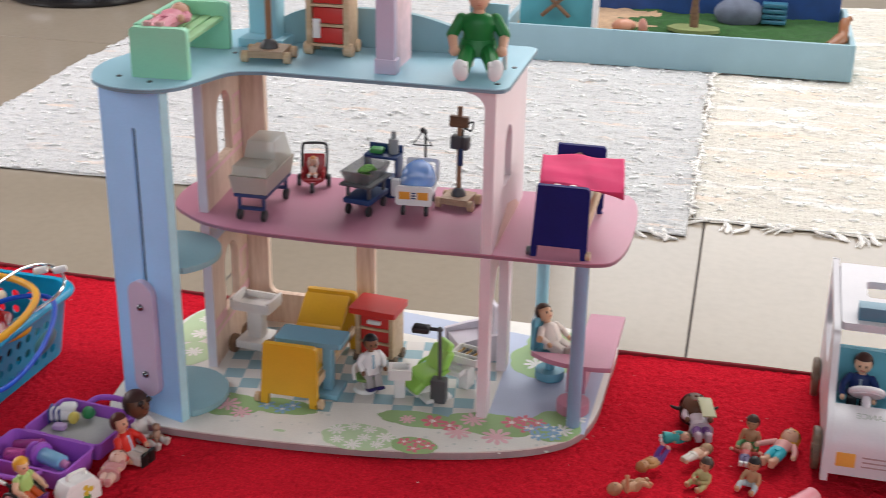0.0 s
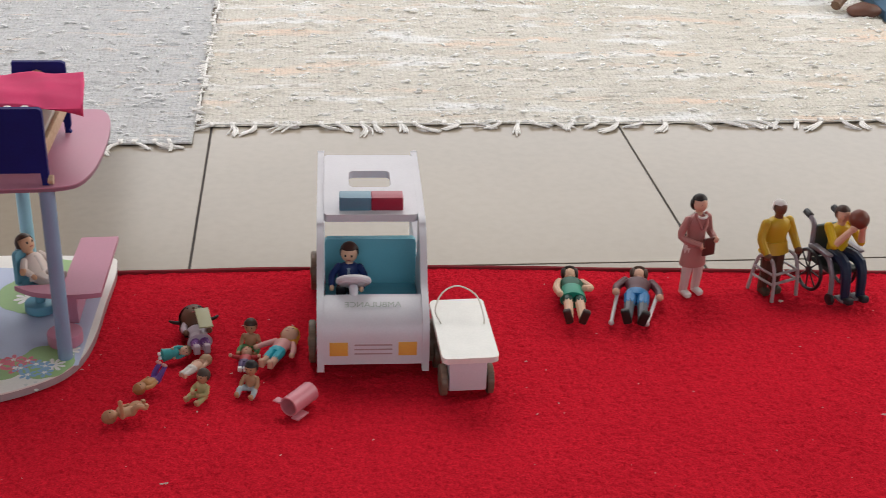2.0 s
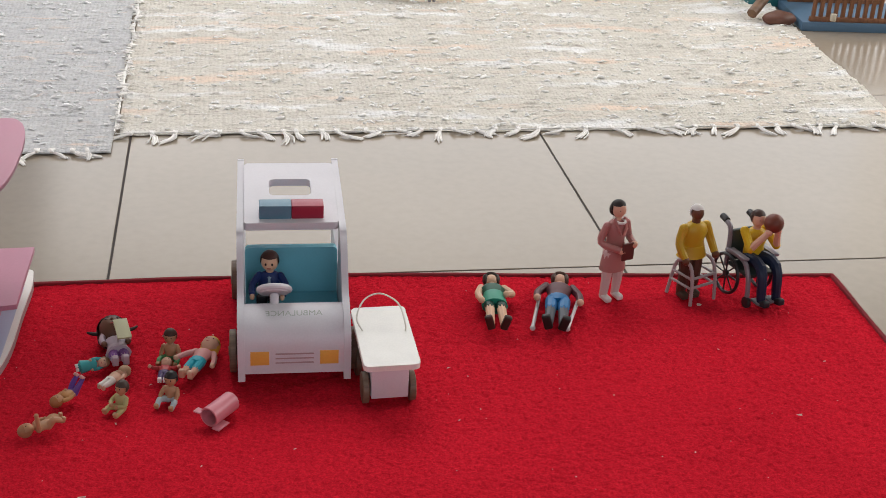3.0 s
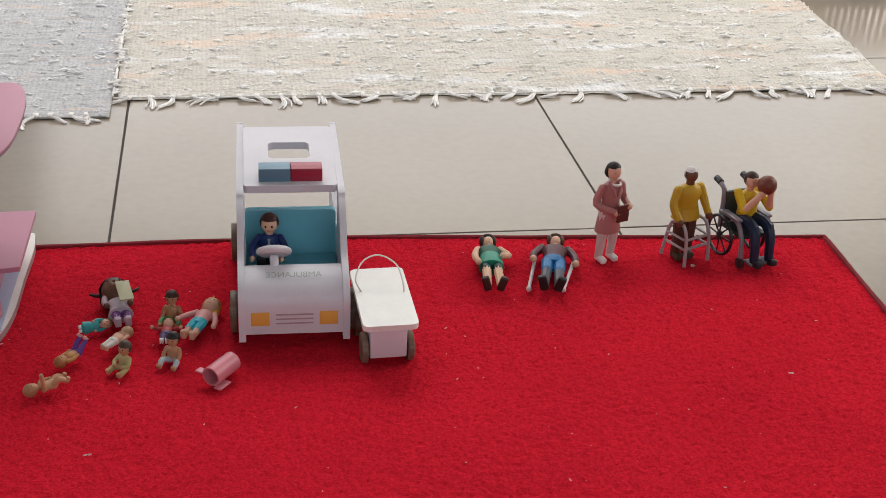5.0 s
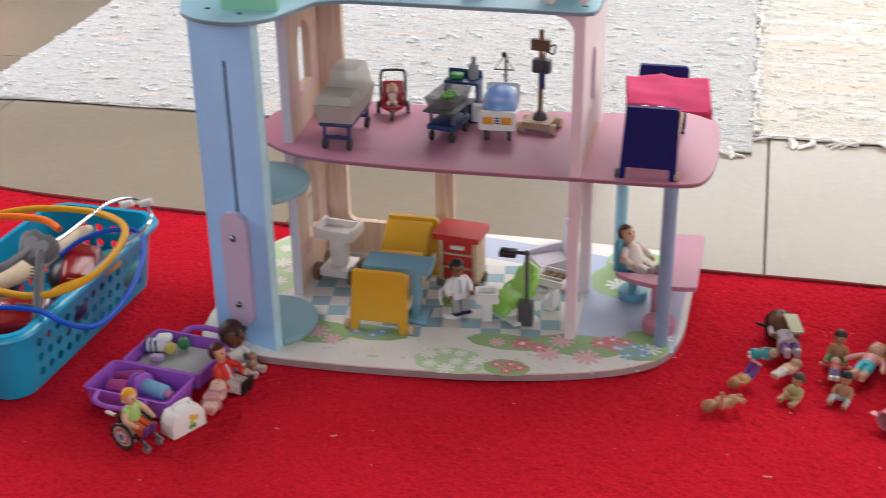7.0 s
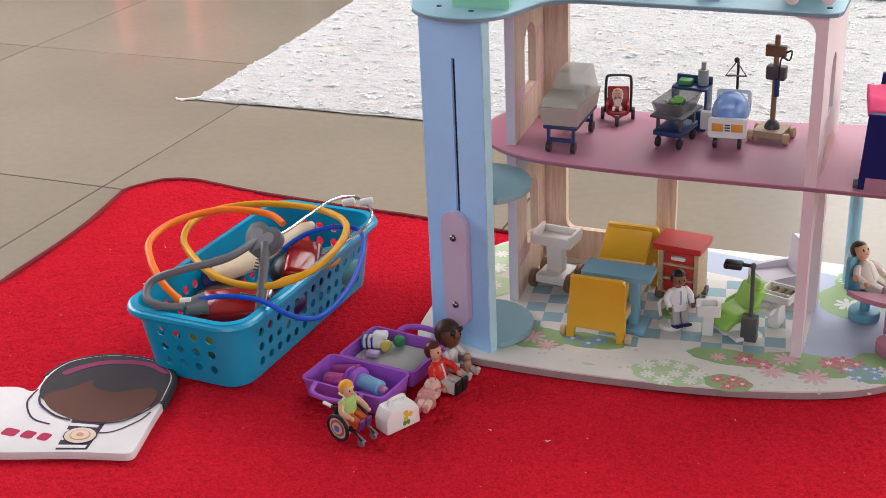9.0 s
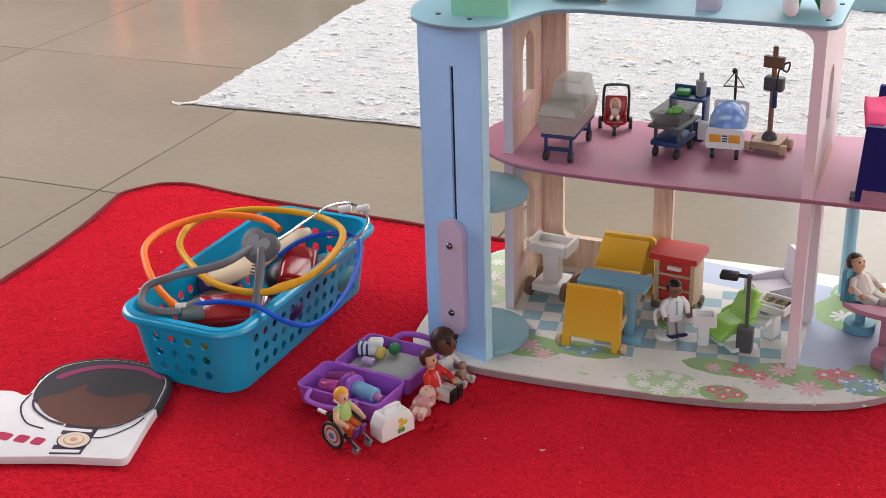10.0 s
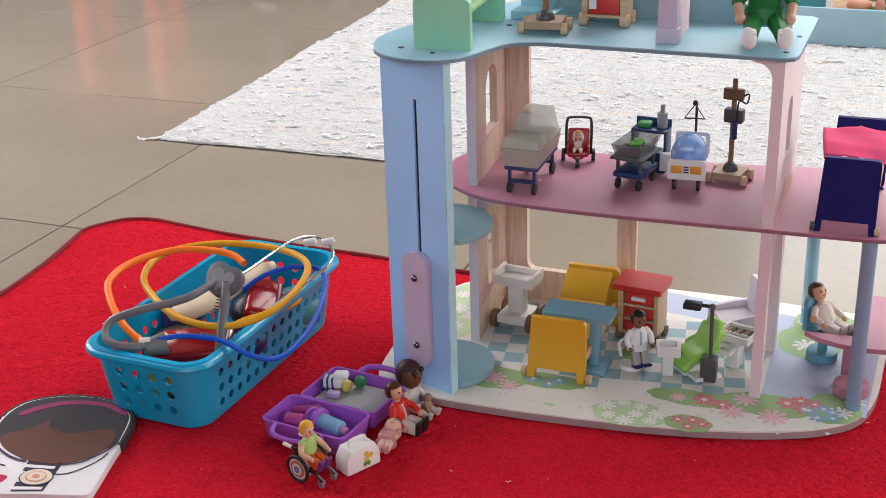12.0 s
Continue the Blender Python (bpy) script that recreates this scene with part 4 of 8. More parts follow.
def doll(name, label, at, h, skin, hair, top, bottom, shoe=(0.8, 0.78, 0.75), head=0.072, legs=None, arms=None, hip=0.46, coat=None, long_hair=0.0, sleeve=None, thick=1.0, extra=None, extra_color=None, group="", lower_leg=None, category="toy figure", bare=False, foot=1.0, splay=0.0):
    """A doll in its own height as unit, facing -y: legs and arms are joint lists for its right (-x) and left (+x) side."""
    b = BM()
    h *= 0.88 if group == PILE and name == "baby_doll" else 0.92 if group == PILE else 1.0
    legs = legs or [((-0.055, 0, hip), (-0.06, -0.012, hip * 0.52), (-0.062, 0.005, 0.04)), ((0.055, 0, hip), (0.06, -0.012, hip * 0.52), (0.062, 0.005, 0.04))]
    arms = arms or [((-0.115, 0, 0.73), (-0.155, 0.0, 0.60), (-0.145, -0.03, 0.47)), ((0.115, 0, 0.73), (0.155, 0.0, 0.60), (0.145, -0.03, 0.47))]
    s = thick
    for l in legs:
        l = [Vector(p) for p in l]
        if lower_leg:
            limb(b, l[:2], 0.058 * s, 0.05 * s, 3)
            limb(b, l[1:], 0.047 * s, 0.036 * s, 5)
        else:
            limb(b, l, 0.06 * s, 0.038 * s, 3)
        d = (l[-1] - l[-2]).normalized()
        toe = Vector((0, -1, 0)) if abs(d.z) > 0.6 else Vector((0, -0.2, 1.0))
        toe = toe + Vector((splay if l[-1].x > 0 else -splay, 0, 0))
        toe = (toe - d * toe.dot(d) * 0.9).normalized()
        q = toe.to_track_quat("Y", "Z").to_matrix().to_4x4()
        box(b, -0.034 * s * foot, 0.034 * s * foot, -0.058 * foot, 0.070 * foot, -0.030 * s, 0.028 * s, 0.018, seg=3, m=Matrix.Translation(l[-1] + toe * 0.03 * foot + d * 0.008) @ q, mi=4)
    for a in arms:
        a = [Vector(p) for p in a]
        if sleeve:
            limb(b, a[:2], 0.041 * s, 0.037 * s, 2)
            limb(b, a[1:], 0.033 * s, 0.026 * s, 0)
        else:
            limb(b, a, 0.040 * s, 0.030 * s, 0 if bare else 2)
        d = (a[-1] - a[-2]).normalized()
        ball(b, a[-1] + d * 0.022, 0.034 * s, 9, mi=0)
    loft(b, [(0, 0, hip - 0.05, 0.085 * s, 0.062 * s), (0, 0, hip, 0.105 * s, 0.074 * s), (0, 0, hip + 0.06, 0.098 * s, 0.066 * s)], mi=3)
    loft(b, [(0, 0, hip + 0.04, 0.100 * s, 0.068 * s), (0, 0, hip + 0.12, 0.094 * s, 0.064 * s), (0, -0.005, hip + 0.21, 0.118 * s, 0.074 * s), (0, 0, hip + 0.27, 0.100 * s, 0.060 * s), (0, 0, hip + 0.30, 0.045 * s, 0.045 * s)], mi=2)
    if coat:
        loft(b, [(0, 0, hip - coat, 0.135 * s, 0.10 * s), (0, 0, hip - coat * 0.5, 0.125 * s, 0.092 * s), (0, 0, hip + 0.07, 0.106 * s, 0.073 * s)], mi=2)
    cyl(b, (0, 0, hip + 0.28), (0, -0.004, hip + 0.36), 0.035 * s, seg=12, mi=0)
    hz = hip + 0.33 + head
    ball(b, (0, -0.006, hz), (head * 0.92, head * 0.98, head * 1.12), 16, mi=0)
    hair_cap(b, (0, head * 0.10, hz + head * 0.14), (head * 1.06, head * 1.08, head * 1.14), cut=0.20 if group == PILE else 0.40, open_=-0.45 if group == PILE else -0.22, mi=1)
    ball(b, (0, -head * 0.95, hz - head * 0.12), (head * 0.13, head * 0.16, head * 0.13), 8, mi=0)
    for sx in (-1, 1):
        ball(b, (sx * head * 0.36, -head * 0.90, hz + head * 0.08), (head * 0.10, head * 0.07, head * 0.13), 7, mi=7)
    ball(b, (0, -head * 0.86, hz - head * 0.48), (head * 0.22, head * 0.08, head * 0.05), 7, mi=8)
    if long_hair:
        ball(b, (0, head * 0.45, hz - long_hair * 0.4), (head * 1.08, head * 0.75, head * 0.9 + long_hair * 0.4), 14, mi=1)
    if extra:
        extra(b, hz)
    bmesh.ops.scale(b, vec=(h, h, h), verts=list(b.verts))
    bmesh.ops.recalc_face_normals(b, faces=list(b.faces))
    mats = [dm(skin), dm(hair, 0.5), dm(top), dm(bottom), dm(shoe), dm(lower_leg or extra_color or shoe), dm(extra_color or shoe), dm((0.015, 0.010, 0.010)), dm((0.42, 0.09, 0.08))]
    return thing(name, label, category, at=at, group=group, b=b, material=mats)


def sit_legs(hip, reach=0.30, up=0.0, spread=0.07, drop=0.0):
    return [((sx * 0.055, 0, hip), (sx * spread, -reach * 0.55, hip + up), (sx * spread, -reach, hip - drop)) for sx in (-1, 1)]


PILE = "small dolls on the rug"


# Standing and lying grown-up figures by the rug's far edge.
def nurse_extra(b, hz):
    box(b, -0.10, 0.02, -0.175, -0.155, 0.44, 0.60, 0.005, mi=6, m=Matrix.Translation((0.06, 0, 0)))
    tube(b, [(0.045 * math.cos(a), -0.032 + 0.052 * math.sin(a), 0.765 + 0.012 * math.sin(a)) for a in (2 * math.pi * k / 16 for k in range(16))], 0.012, 6, closed=True, mi=4)
    for sx in (-1, 1):
        limb(b, [(sx * 0.050, -0.035, 0.775), (sx * 0.040, -0.070, 0.72), (sx * 0.012, -0.082, 0.65)], 0.016, 0.010, 2)


doll("nurse_figure", "standing nurse figure in pink coat holding a brown clipboard", pose(0.744, -0.118, 0, 0, 0, 20), 0.171, SKIN, (0.02, 0.014, 0.012), (0.40, 0.165, 0.15), (0.60, 0.46, 0.43), shoe=(0.74, 0.70, 0.66), head=0.066, coat=0.17, long_hair=0.02, thick=0.92,
     arms=[((-0.100, 0, 0.715), (-0.150, 0.0, 0.57), (-0.04, -0.13, 0.525)), ((0.100, 0, 0.715), (0.142, 0.0, 0.58), (0.09, -0.14, 0.575))], extra=nurse_extra, extra_color=(0.10, 0.030, 0.025))


def walker(at):
    """Four-legged walking frame."""
    t = thing("walking_frame", "grey walking frame in front of the elderly figure", "walker", at=at)
    for sx in (-1, 1):
        b = BM()
        tube(b, smooth_path([(sx * 0.028, -0.030, 0.0), (sx * 0.027, -0.026, 0.045), (sx * 0.026, -0.016, 0.070), (sx * 0.026, 0.004, 0.074), (sx * 0.026, 0.020, 0.060), (sx * 0.029, 0.030, 0.0)], 5), 0.0032, 9)
        side = part("side_frame", b, plastic("walker_grey", (0.36, 0.33, 0.33), 0.35), t)
        for z in (0.03, 0.048):
            b = BM()
            cyl(b, (sx * 0.027, -0.027, z), (sx * 0.028, 0.024, z), 0.0024, seg=9)
            part("rail", b, side.data.materials[0], side)
    for z in (0.032, 0.050):
        b = BM()
        cyl(b, (-0.027, -0.026, z), (0.027, -0.026, z), 0.0026, seg=9)
        part("cross_bar", b, side.data.materials[0], t)
    return t


doll("elderly_figure", "standing elderly figure in yellow jumper with white hair", pose(0.866, -0.116, 0, 0, 0, 16), 0.160, BROWN, (0.62, 0.58, 0.55), (0.50, 0.31, 0.02), (0.085, 0.042, 0.028), shoe=(0.075, 0.052, 0.035), head=0.064, thick=1.14, coat=0.04,
     arms=[((-0.125, 0, 0.71), (-0.175, -0.03, 0.57), (-0.165, -0.13, 0.46)), ((0.125, 0, 0.71), (0.175, -0.03, 0.57), (0.165, -0.13, 0.48))])
walker(pose(0.872, -0.120, 0, 0, 0, 24) @ Matrix.Scale(0.86, 4))


def spoked_wheel(parent, x, y, z, r, tyre, hub, name="large_wheel", spokes=8, width=0.005):
    b = BM()
    tube(b, [(x, y + r * math.cos(a), z + r * math.sin(a)) for a in (2 * math.pi * k / 32 for k in range(32))], width * 0.6, 8, closed=True)
    w = part(name, b, tyre, parent)
    b = BM()
    cyl(b, (x - width * 0.6, y, z), (x + width * 0.6, y, z), r * 0.16, seg=14)
    for k in range(spokes):
        a = math.pi * 2 * k / spokes
        cyl(b, (x, y, z), (x, y + r * 0.95 * math.cos(a), z + r * 0.95 * math.sin(a)), width * 0.28, seg=6)
    part("spokes", b, hub, w)
    return w


BLACK = plastic("black_plastic", (0.014, 0.014, 0.016), 0.4)
GREY_TUBE = plastic("grey_tube", (0.20, 0.18, 0.20), 0.32)
DARK_GREEN = plastic("dark_green_vinyl", (0.035, 0.05, 0.045), 0.5)


def wheelchair(at):
    t = thing("toy_wheelchair", "grey toy wheelchair with black spoked wheels", "wheelchair", at=at)
    for sx in (-1, 1):
        spoked_wheel(t, sx * 0.034, 0.014, 0.036, 0.034, BLACK, BLACK)
        b = BM()
        tube(b, smooth_path([(sx * 0.027, 0.045, 0.121), (sx * 0.027, 0.030, 0.114), (sx * 0.027, 0.026, 0.09), (sx * 0.027, 0.026, 0.045)], 4), 0.0045, 9)
        tube(b, smooth_path([(sx * 0.030, 0.026, 0.075), (sx * 0.030, -0.02, 0.077), (sx * 0.030, -0.040, 0.055), (sx * 0.030, -0.046, 0.02)], 5), 0.0042, 9)
        fr = part("side_frame", b, GREY_TUBE, t)
        b = BM()
        cyl(b, (sx * 0.027, 0.040, 0.121), (sx * 0.027, 0.056, 0.124), 0.0058, seg=10, bev=0.001)
        part("grip", b, BLACK, fr, "black rubber grip")
        b = BM()
        box(b, sx * 0.030 - 0.006, sx * 0.030 + 0.006, -0.030, 0.016, 0.078, 0.083, 0.002)
        part("armrest", b, GREY_TUBE, fr)
        b = BM()
        cyl(b, (sx * 0.030 - 0.003, -0.046, 0.010), (sx * 0.030 + 0.003, -0.046, 0.010), 0.010, seg=16, bev=0.001)
        part("castor", b, BLACK, t)
        b = BM()
        box(b, sx * 0.013 - 0.010, sx * 0.013 + 0.010, -0.068, -0.046, 0.012, 0.016, 0.001)
        part("footrest", b, GREY_TUBE, t)
    b = BM()
    box(b, -0.026, 0.026, -0.035, 0.024, 0.046, 0.054, 0.003)
    part("seat", b, DARK_GREEN, t)
    b = BM()
    box(b, -0.026, 0.026, 0.020, 0.028, 0.054, 0.112, 0.003)
    part("backrest", b, DARK_GREEN, t)
    return t


wheelchair(pose(0.960, -0.117, 0, 0, 0, 14) @ Matrix.Scale(0.90, 4))


def side_hair(b, hz):
    for sx in (-1, 1):
        ball(b, (sx * 0.055, -0.01, hz + 0.02), (0.030, 0.055, 0.062), 10, mi=1)
    ball(b, (0, -0.03, hz + 0.062), (0.062, 0.045, 0.030), 10, mi=1)


def lady_extra(b, hz):
    side_hair(b, hz)
    loft(b, [(0, 0, 0.375, 0.120, 0.082), (0, 0, 0.42, 0.117, 0.084), (0, 0, 0.50, 0.108, 0.078), (0, 0, 0.58, 0.098, 0.070)], mi=6)


def ball_extra(b, hz):
    ball(b, (0.04, -0.185, 0.865), 0.094, 18, mi=6)


doll("boy_figure", "seated boy figure in yellow shirt and jeans holding a brown ball", pose(0.962, -0.119, -0.006, 0, 0, 14), 0.157, SKIN, (0.05, 0.022, 0.014), (0.60, 0.38, 0.015), (0.010, 0.020, 0.048), shoe=(0.02, 0.02, 0.025), head=0.070, hip=0.44, thick=1.1, sleeve=True,
     legs=[((sx * 0.06, 0.04, 0.44), (sx * 0.085, -0.26, 0.45), (sx * 0.085, -0.34, 0.13)) for sx in (-1, 1)], arms=[((sx * 0.12, 0.02, 0.72), (sx * 0.15, -0.14, 0.60), (sx * 0.06 + 0.03, -0.20, 0.77)) for sx in (-1, 1)], extra=ball_extra, extra_color=(0.15, 0.042, 0.025))

doll("lady_figure", "lying lady figure in dark green vest and green skirt", pose(0.552, -0.222, 0.016, -90, 0, -7), 0.160, (0.66, 0.42, 0.28), (0.03, 0.02, 0.015), (0.008, 0.075, 0.040), (0.006, 0.045, 0.030), shoe=(0.045, 0.020, 0.016), head=0.064, lower_leg=(0.66, 0.42, 0.28), thick=0.95, extra=lady_extra, extra_color=(0.024, 0.25, 0.16), bare=True, foot=1.1, splay=0.3,
     legs=[((sx * 0.05, 0, 0.46), (sx * 0.052, -0.02, 0.30), (sx * 0.060, 0.0, 0.02)) for sx in (-1, 1)],
     arms=[((-0.105, 0, 0.72), (-0.140, -0.01, 0.58), (-0.125, -0.05, 0.41)), ((0.105, 0, 0.72), (0.175, 0.0, 0.62), (0.12, -0.05, 0.52))])
doll("man_figure", "lying man figure in maroon jacket and blue jeans", pose(0.634, -0.228, 0.016, -90, 0, -16), 0.165, SKIN, (0.07, 0.035, 0.022), (0.095, 0.024, 0.032), (0.020, 0.155, 0.36), shoe=(0.018, 0.014, 0.013), head=0.064, lower_leg=(0.10, 0.105, 0.12), thick=1.02, extra=side_hair, foot=1.1, splay=0.3,
     legs=[((sx * 0.055, 0, 0.46), (sx * 0.056, -0.02, 0.27), (sx * 0.062, 0.0, 0.02)) for sx in (-1, 1)],
     arms=[((-0.12, 0, 0.73), (-0.185, 0.0, 0.60), (-0.185, -0.04, 0.44)), ((0.12, 0, 0.73), (0.185, 0.0, 0.60), (0.195, -0.04, 0.42))])
for foot_end, arm_end in (((0.605, -0.212, 0.006), (0.635, -0.124, 0.014)), ((0.655, -0.218, 0.006), (0.692, -0.139, 0.014))):
    b = BM()
    tube(b, [foot_end, arm_end], 0.0027, 9)
    ball(b, foot_end, (0.0042, 0.0042, 0.0042), 9)
    thing("toy_crutch", "pale grey toy crutch lying beside the man figure", "crutch", group="crutches", b=b, material=plastic("pale_grey_plastic", (0.62, 0.58, 0.58)))


# Heap of small dolls beside the ambulance.
TEALC, PURPLE, YELLOWG = (0.05, 0.33, 0.33), (0.13, 0.05, 0.26), (0.42, 0.36, 0.16)
doll("baby_doll", "bare tan baby doll lying with one arm raised", pose(-0.022, -0.402, 0.012, -90, 0, 114), 0.062, TAN, (0.36, 0.18, 0.09), TAN, TAN, shoe=TAN, head=0.15, hip=0.34, thick=1.5, group=PILE, arms=[((-0.15, 0, 0.58), (-0.20, -0.15, 0.60), (-0.20, -0.40, 0.62)), ((0.15, 0, 0.58), (0.24, 0.0, 0.50), (0.24, 0.0, 0.36))], legs=[((-0.07, 0, 0.34), (-0.12, -0.15, 0.22), (-0.10, -0.05, 0.05)), ((0.07, 0, 0.34), (0.14, -0.06, 0.20), (0.16, 0.0, 0.03))])
doll("baby_doll", "orange-haired doll in purple shorts lying with feet up", pose(-0.003, -0.326, 0.012, -90, 0, 136), 0.061, TAN, (0.34, 0.14, 0.05), (0.46, 0.22, 0.08), PURPLE, shoe=(0.6, 0.3, 0.28), head=0.14, hip=0.36, thick=1.35, group=PILE, legs=[((sx * 0.07, 0, 0.36), (sx * 0.10, -0.16, 0.26), (sx * 0.10, -0.30, 0.12)) for sx in (-1, 1)])


def card_extra(b, hz):
    box(b, 0.0, 0.17, -0.225, -0.205, hz - 0.60, hz - 0.12, 0.006, mi=6)
    for sx in (-1, 1):
        limb(b, [(sx * 0.12, 0.03, hz), (sx * 0.24, 0.0, hz - 0.02), (sx * 0.30, 0, hz + 0.03)], 0.03, 0.015, 1)


doll("large_doll", "dark-haired doll in printed dress lying under a khaki card", pose(0.040, -0.288, 0.020, -90, 0, 11), 0.118, BROWN, (0.022, 0.011, 0.010), (0.46, 0.36, 0.40), (0.20, 0.07, 0.26), shoe=(0.40, 0.30, 0.34), head=0.185, hip=0.30, thick=1.15, long_hair=0.08, coat=0.06, lower_leg=(0.46, 0.34, 0.38), extra=card_extra, extra_color=(0.36, 0.33, 0.18), group=PILE)
doll("baby_doll", "small doll in teal dress lying on its side", pose(-0.018, -0.282, 0.012, -90, 60, -70), 0.050, SKIN, (0.34, 0.22, 0.12), TEALC, TEALC, head=0.16, hip=0.32, thick=1.5, coat=0.2, group=PILE)
doll("baby_doll", "bare pale baby doll lying face down", pose(0.017, -0.332, 0.014, 90, 0, 140), 0.058, SKIN, (0.42, 0.26, 0.15), SKIN, (0.66, 0.60, 0.54), shoe=SKIN, head=0.15, hip=0.34, thick=1.5, group=PILE)
doll("baby_doll", "dark-haired baby doll sitting in yellow clothes", pose(0.043, -0.368, -0.004, -8, 0, -38), 0.062, TAN, (0.06, 0.04, 0.03), YELLOWG, YELLOWG, shoe=TAN, head=0.15, hip=0.16, thick=1.5, group=PILE, legs=sit_legs(0.14, 0.34, 0.03, 0.16, 0.04), arms=[((sx * 0.14, 0, 0.40), (sx * 0.20, -0.1, 0.28), (sx * 0.10, -0.22, 0.26)) for sx in (-1, 1)])
doll("baby_doll", "brown-haired bare-chested baby doll sitting in green cloth", pose(0.101, -0.252, -0.004, -5, 0, -12), 0.071, TAN, (0.06, 0.03, 0.02), TAN, (0.10, 0.30, 0.12), shoe=TAN, head=0.14, hip=0.16, thick=1.35, group=PILE, legs=sit_legs(0.14, 0.34, 0.03, 0.18, 0.04), coat=0.0, arms=[((sx * 0.14, 0, 0.40), (sx * 0.19, -0.02, 0.27), (sx * 0.19, -0.1, 0.16)) for sx in (-1, 1)])
doll("baby_doll", "orange-haired doll with red sleeves lying on its back", pose(0.093, -0.326, 0.013, -90, 0, -5), 0.063, SKIN, (0.55, 0.22, 0.05), (0.42, 0.05, 0.05), (0.10, 0.07, 0.16), head=0.14, hip=0.36, thick=1.4, group=PILE, arms=[((sx * 0.14, 0, 0.60), (sx * 0.24, -0.06, 0.52), (sx * 0.32, -0.12, 0.48)) for sx in (-1, 1)])
doll("baby_doll", "black-haired bare baby doll sitting in a pale nappy", pose(0.104, -0.354, -0.004, -6, 0, -22), 0.065, TAN, (0.015, 0.013, 0.013), TAN, (0.42, 0.48, 0.50), shoe=TAN, head=0.145, hip=0.16, thick=1.4, group=PILE, legs=sit_legs(0.14, 0.36, 0.05, 0.17, 0.05), arms=[((sx * 0.14, 0, 0.40), (sx * 0.19, -0.08, 0.28), (sx * 0.16, -0.2, 0.2)) for sx in (-1, 1)])
doll("blonde_doll", "blonde doll in pink top and turquoise shorts lying face up", pose(0.122, -0.318, 0.014, -90, 0, -22), 0.105, SKIN, (0.72, 0.42, 0.06), (0.62, 0.28, 0.26), (0.03, 0.38, 0.46), shoe=SKIN, head=0.13, hip=0.40, thick=1.15, lower_leg=SKIN, long_hair=0.16, group=PILE, arms=[((-0.13, 0, 0.66), (-0.22, -0.02, 0.52), (-0.28, -0.04, 0.38)), ((0.13, 0, 0.66), (0.20, 0.0, 0.52), (0.24, -0.02, 0.36))])

b = BM()
M = Matrix.Translation((0.165, -0.398, 0.014)) @ Matrix.Rotation(radians(-38), 4, "Z") @ Matrix.Scale(0.78, 4)
n_ = 28
outer, inner = [], []
for k in range(n_):
    a = 2 * math.pi * k / n_
    for rr, store in ((0.0165, outer), (0.0140, inner)):
        store.append([b.verts.new(M @ Vector((rr * math.cos(a), -0.027, rr * math.sin(a)))), b.verts.new(M @ Vector((rr * math.cos(a), 0.030, rr * math.sin(a))))])
for k in range(n_):
    k2 = (k + 1) % n_
    b.faces.new((outer[k][0], outer[k2][0], outer[k2][1], outer[k][1]))
    b.faces.new((inner[k][1], inner[k2][1], inner[k2][0], inner[k][0]))
    b.faces.new((outer[k][0], inner[k][0], inner[k2][0], outer[k2][0]))
    b.faces.new((outer[k][1], outer[k2][1], inner[k2][1], inner[k][1]))
cyl(b, (0, 0.030, 0), (0, 0.027, 0), 0.0150, seg=28, m=M)
box(b, 0.010, 0.024, -0.033, -0.005, -0.015, -0.0125, 0.0006, m=M)
box(b, -0.026, -0.012, -0.033, -0.020, 0.004, 0.0065, 0.0006, m=M)
thing("pink_tube", "pink plastic toy tube lying open on the rug", "toy part", b=b, material=plastic("rose_plastic", (0.58, 0.18, 0.22), 0.4))

# ---- toy ambulance ----
AMB = Matrix.Translation((0.189, -0.333, 0)) @ Matrix.Rotation(radians(-1.4), 4, "Z")
ambulance = thing("toy_ambulance", "white wooden toy ambulance with open front, parked on the red rug", "toy car", at=AMB)
AMB_WHITE = paint("ambulance_white", (0.65, 0.63, 0.66), 0.38, scale=18)
AW = 0.145
profile = [(0.0, 0.012), (0.012, 0.012), (0.016, 0.026), (0.30, 0.026), (0.322, 0.034), (0.325, 0.172), (0.318, 0.183), (0.140, 0.172), (0.118, 0.166), (0.100, 0.156), (0.082, 0.136), (0.062, 0.110), (0.042, 0.101), (0.020, 0.091), (0.006, 0.076), (0.0, 0.054)]
prof = [(p.x, p.y) for p in smooth_path([(*q, 0) for q in profile[3:]], 3)]
prof = profile[:3] + prof
for x0 in (0.0, AW - 0.009):
    b = BM()
    slab(b, prof, x0, x0 + 0.009, holes=[rounded(0.15, 0.295, 0.10, 0.162, 0.012)], m=WALL_X)
    part("side_panel", b, AMB_WHITE, ambulance)
b = BM()
hood = [(0.004, 0.021), (0.004, 0.052), (0.009, 0.071), (0.020, 0.084), (0.036, 0.092), (0.056, 0.096), (0.056, 0.086), (0.038, 0.082), (0.026, 0.072), (0.016, 0.054), (0.014, 0.021)]
hood = [(p.x, p.y) for p in smooth_path([(*q, 0) for q in hood], 4)]
slab(b, hood, 0.009, AW - 0.009, m=WALL_X)
bonnet = part("bonnet", b, AMB_WHITE, ambulance, "rounded white bonnet")
for x0 in (0.016, AW - 0.040):
    b = BM()
    box(b, x0, x0 + 0.024, 0.0032, 0.0042, 0.034, 0.054, 0.0004)
    part("headlight", b, paint("headlight_yellow", (0.78, 0.42, 0.08), 0.35), bonnet, "painted yellow headlight")
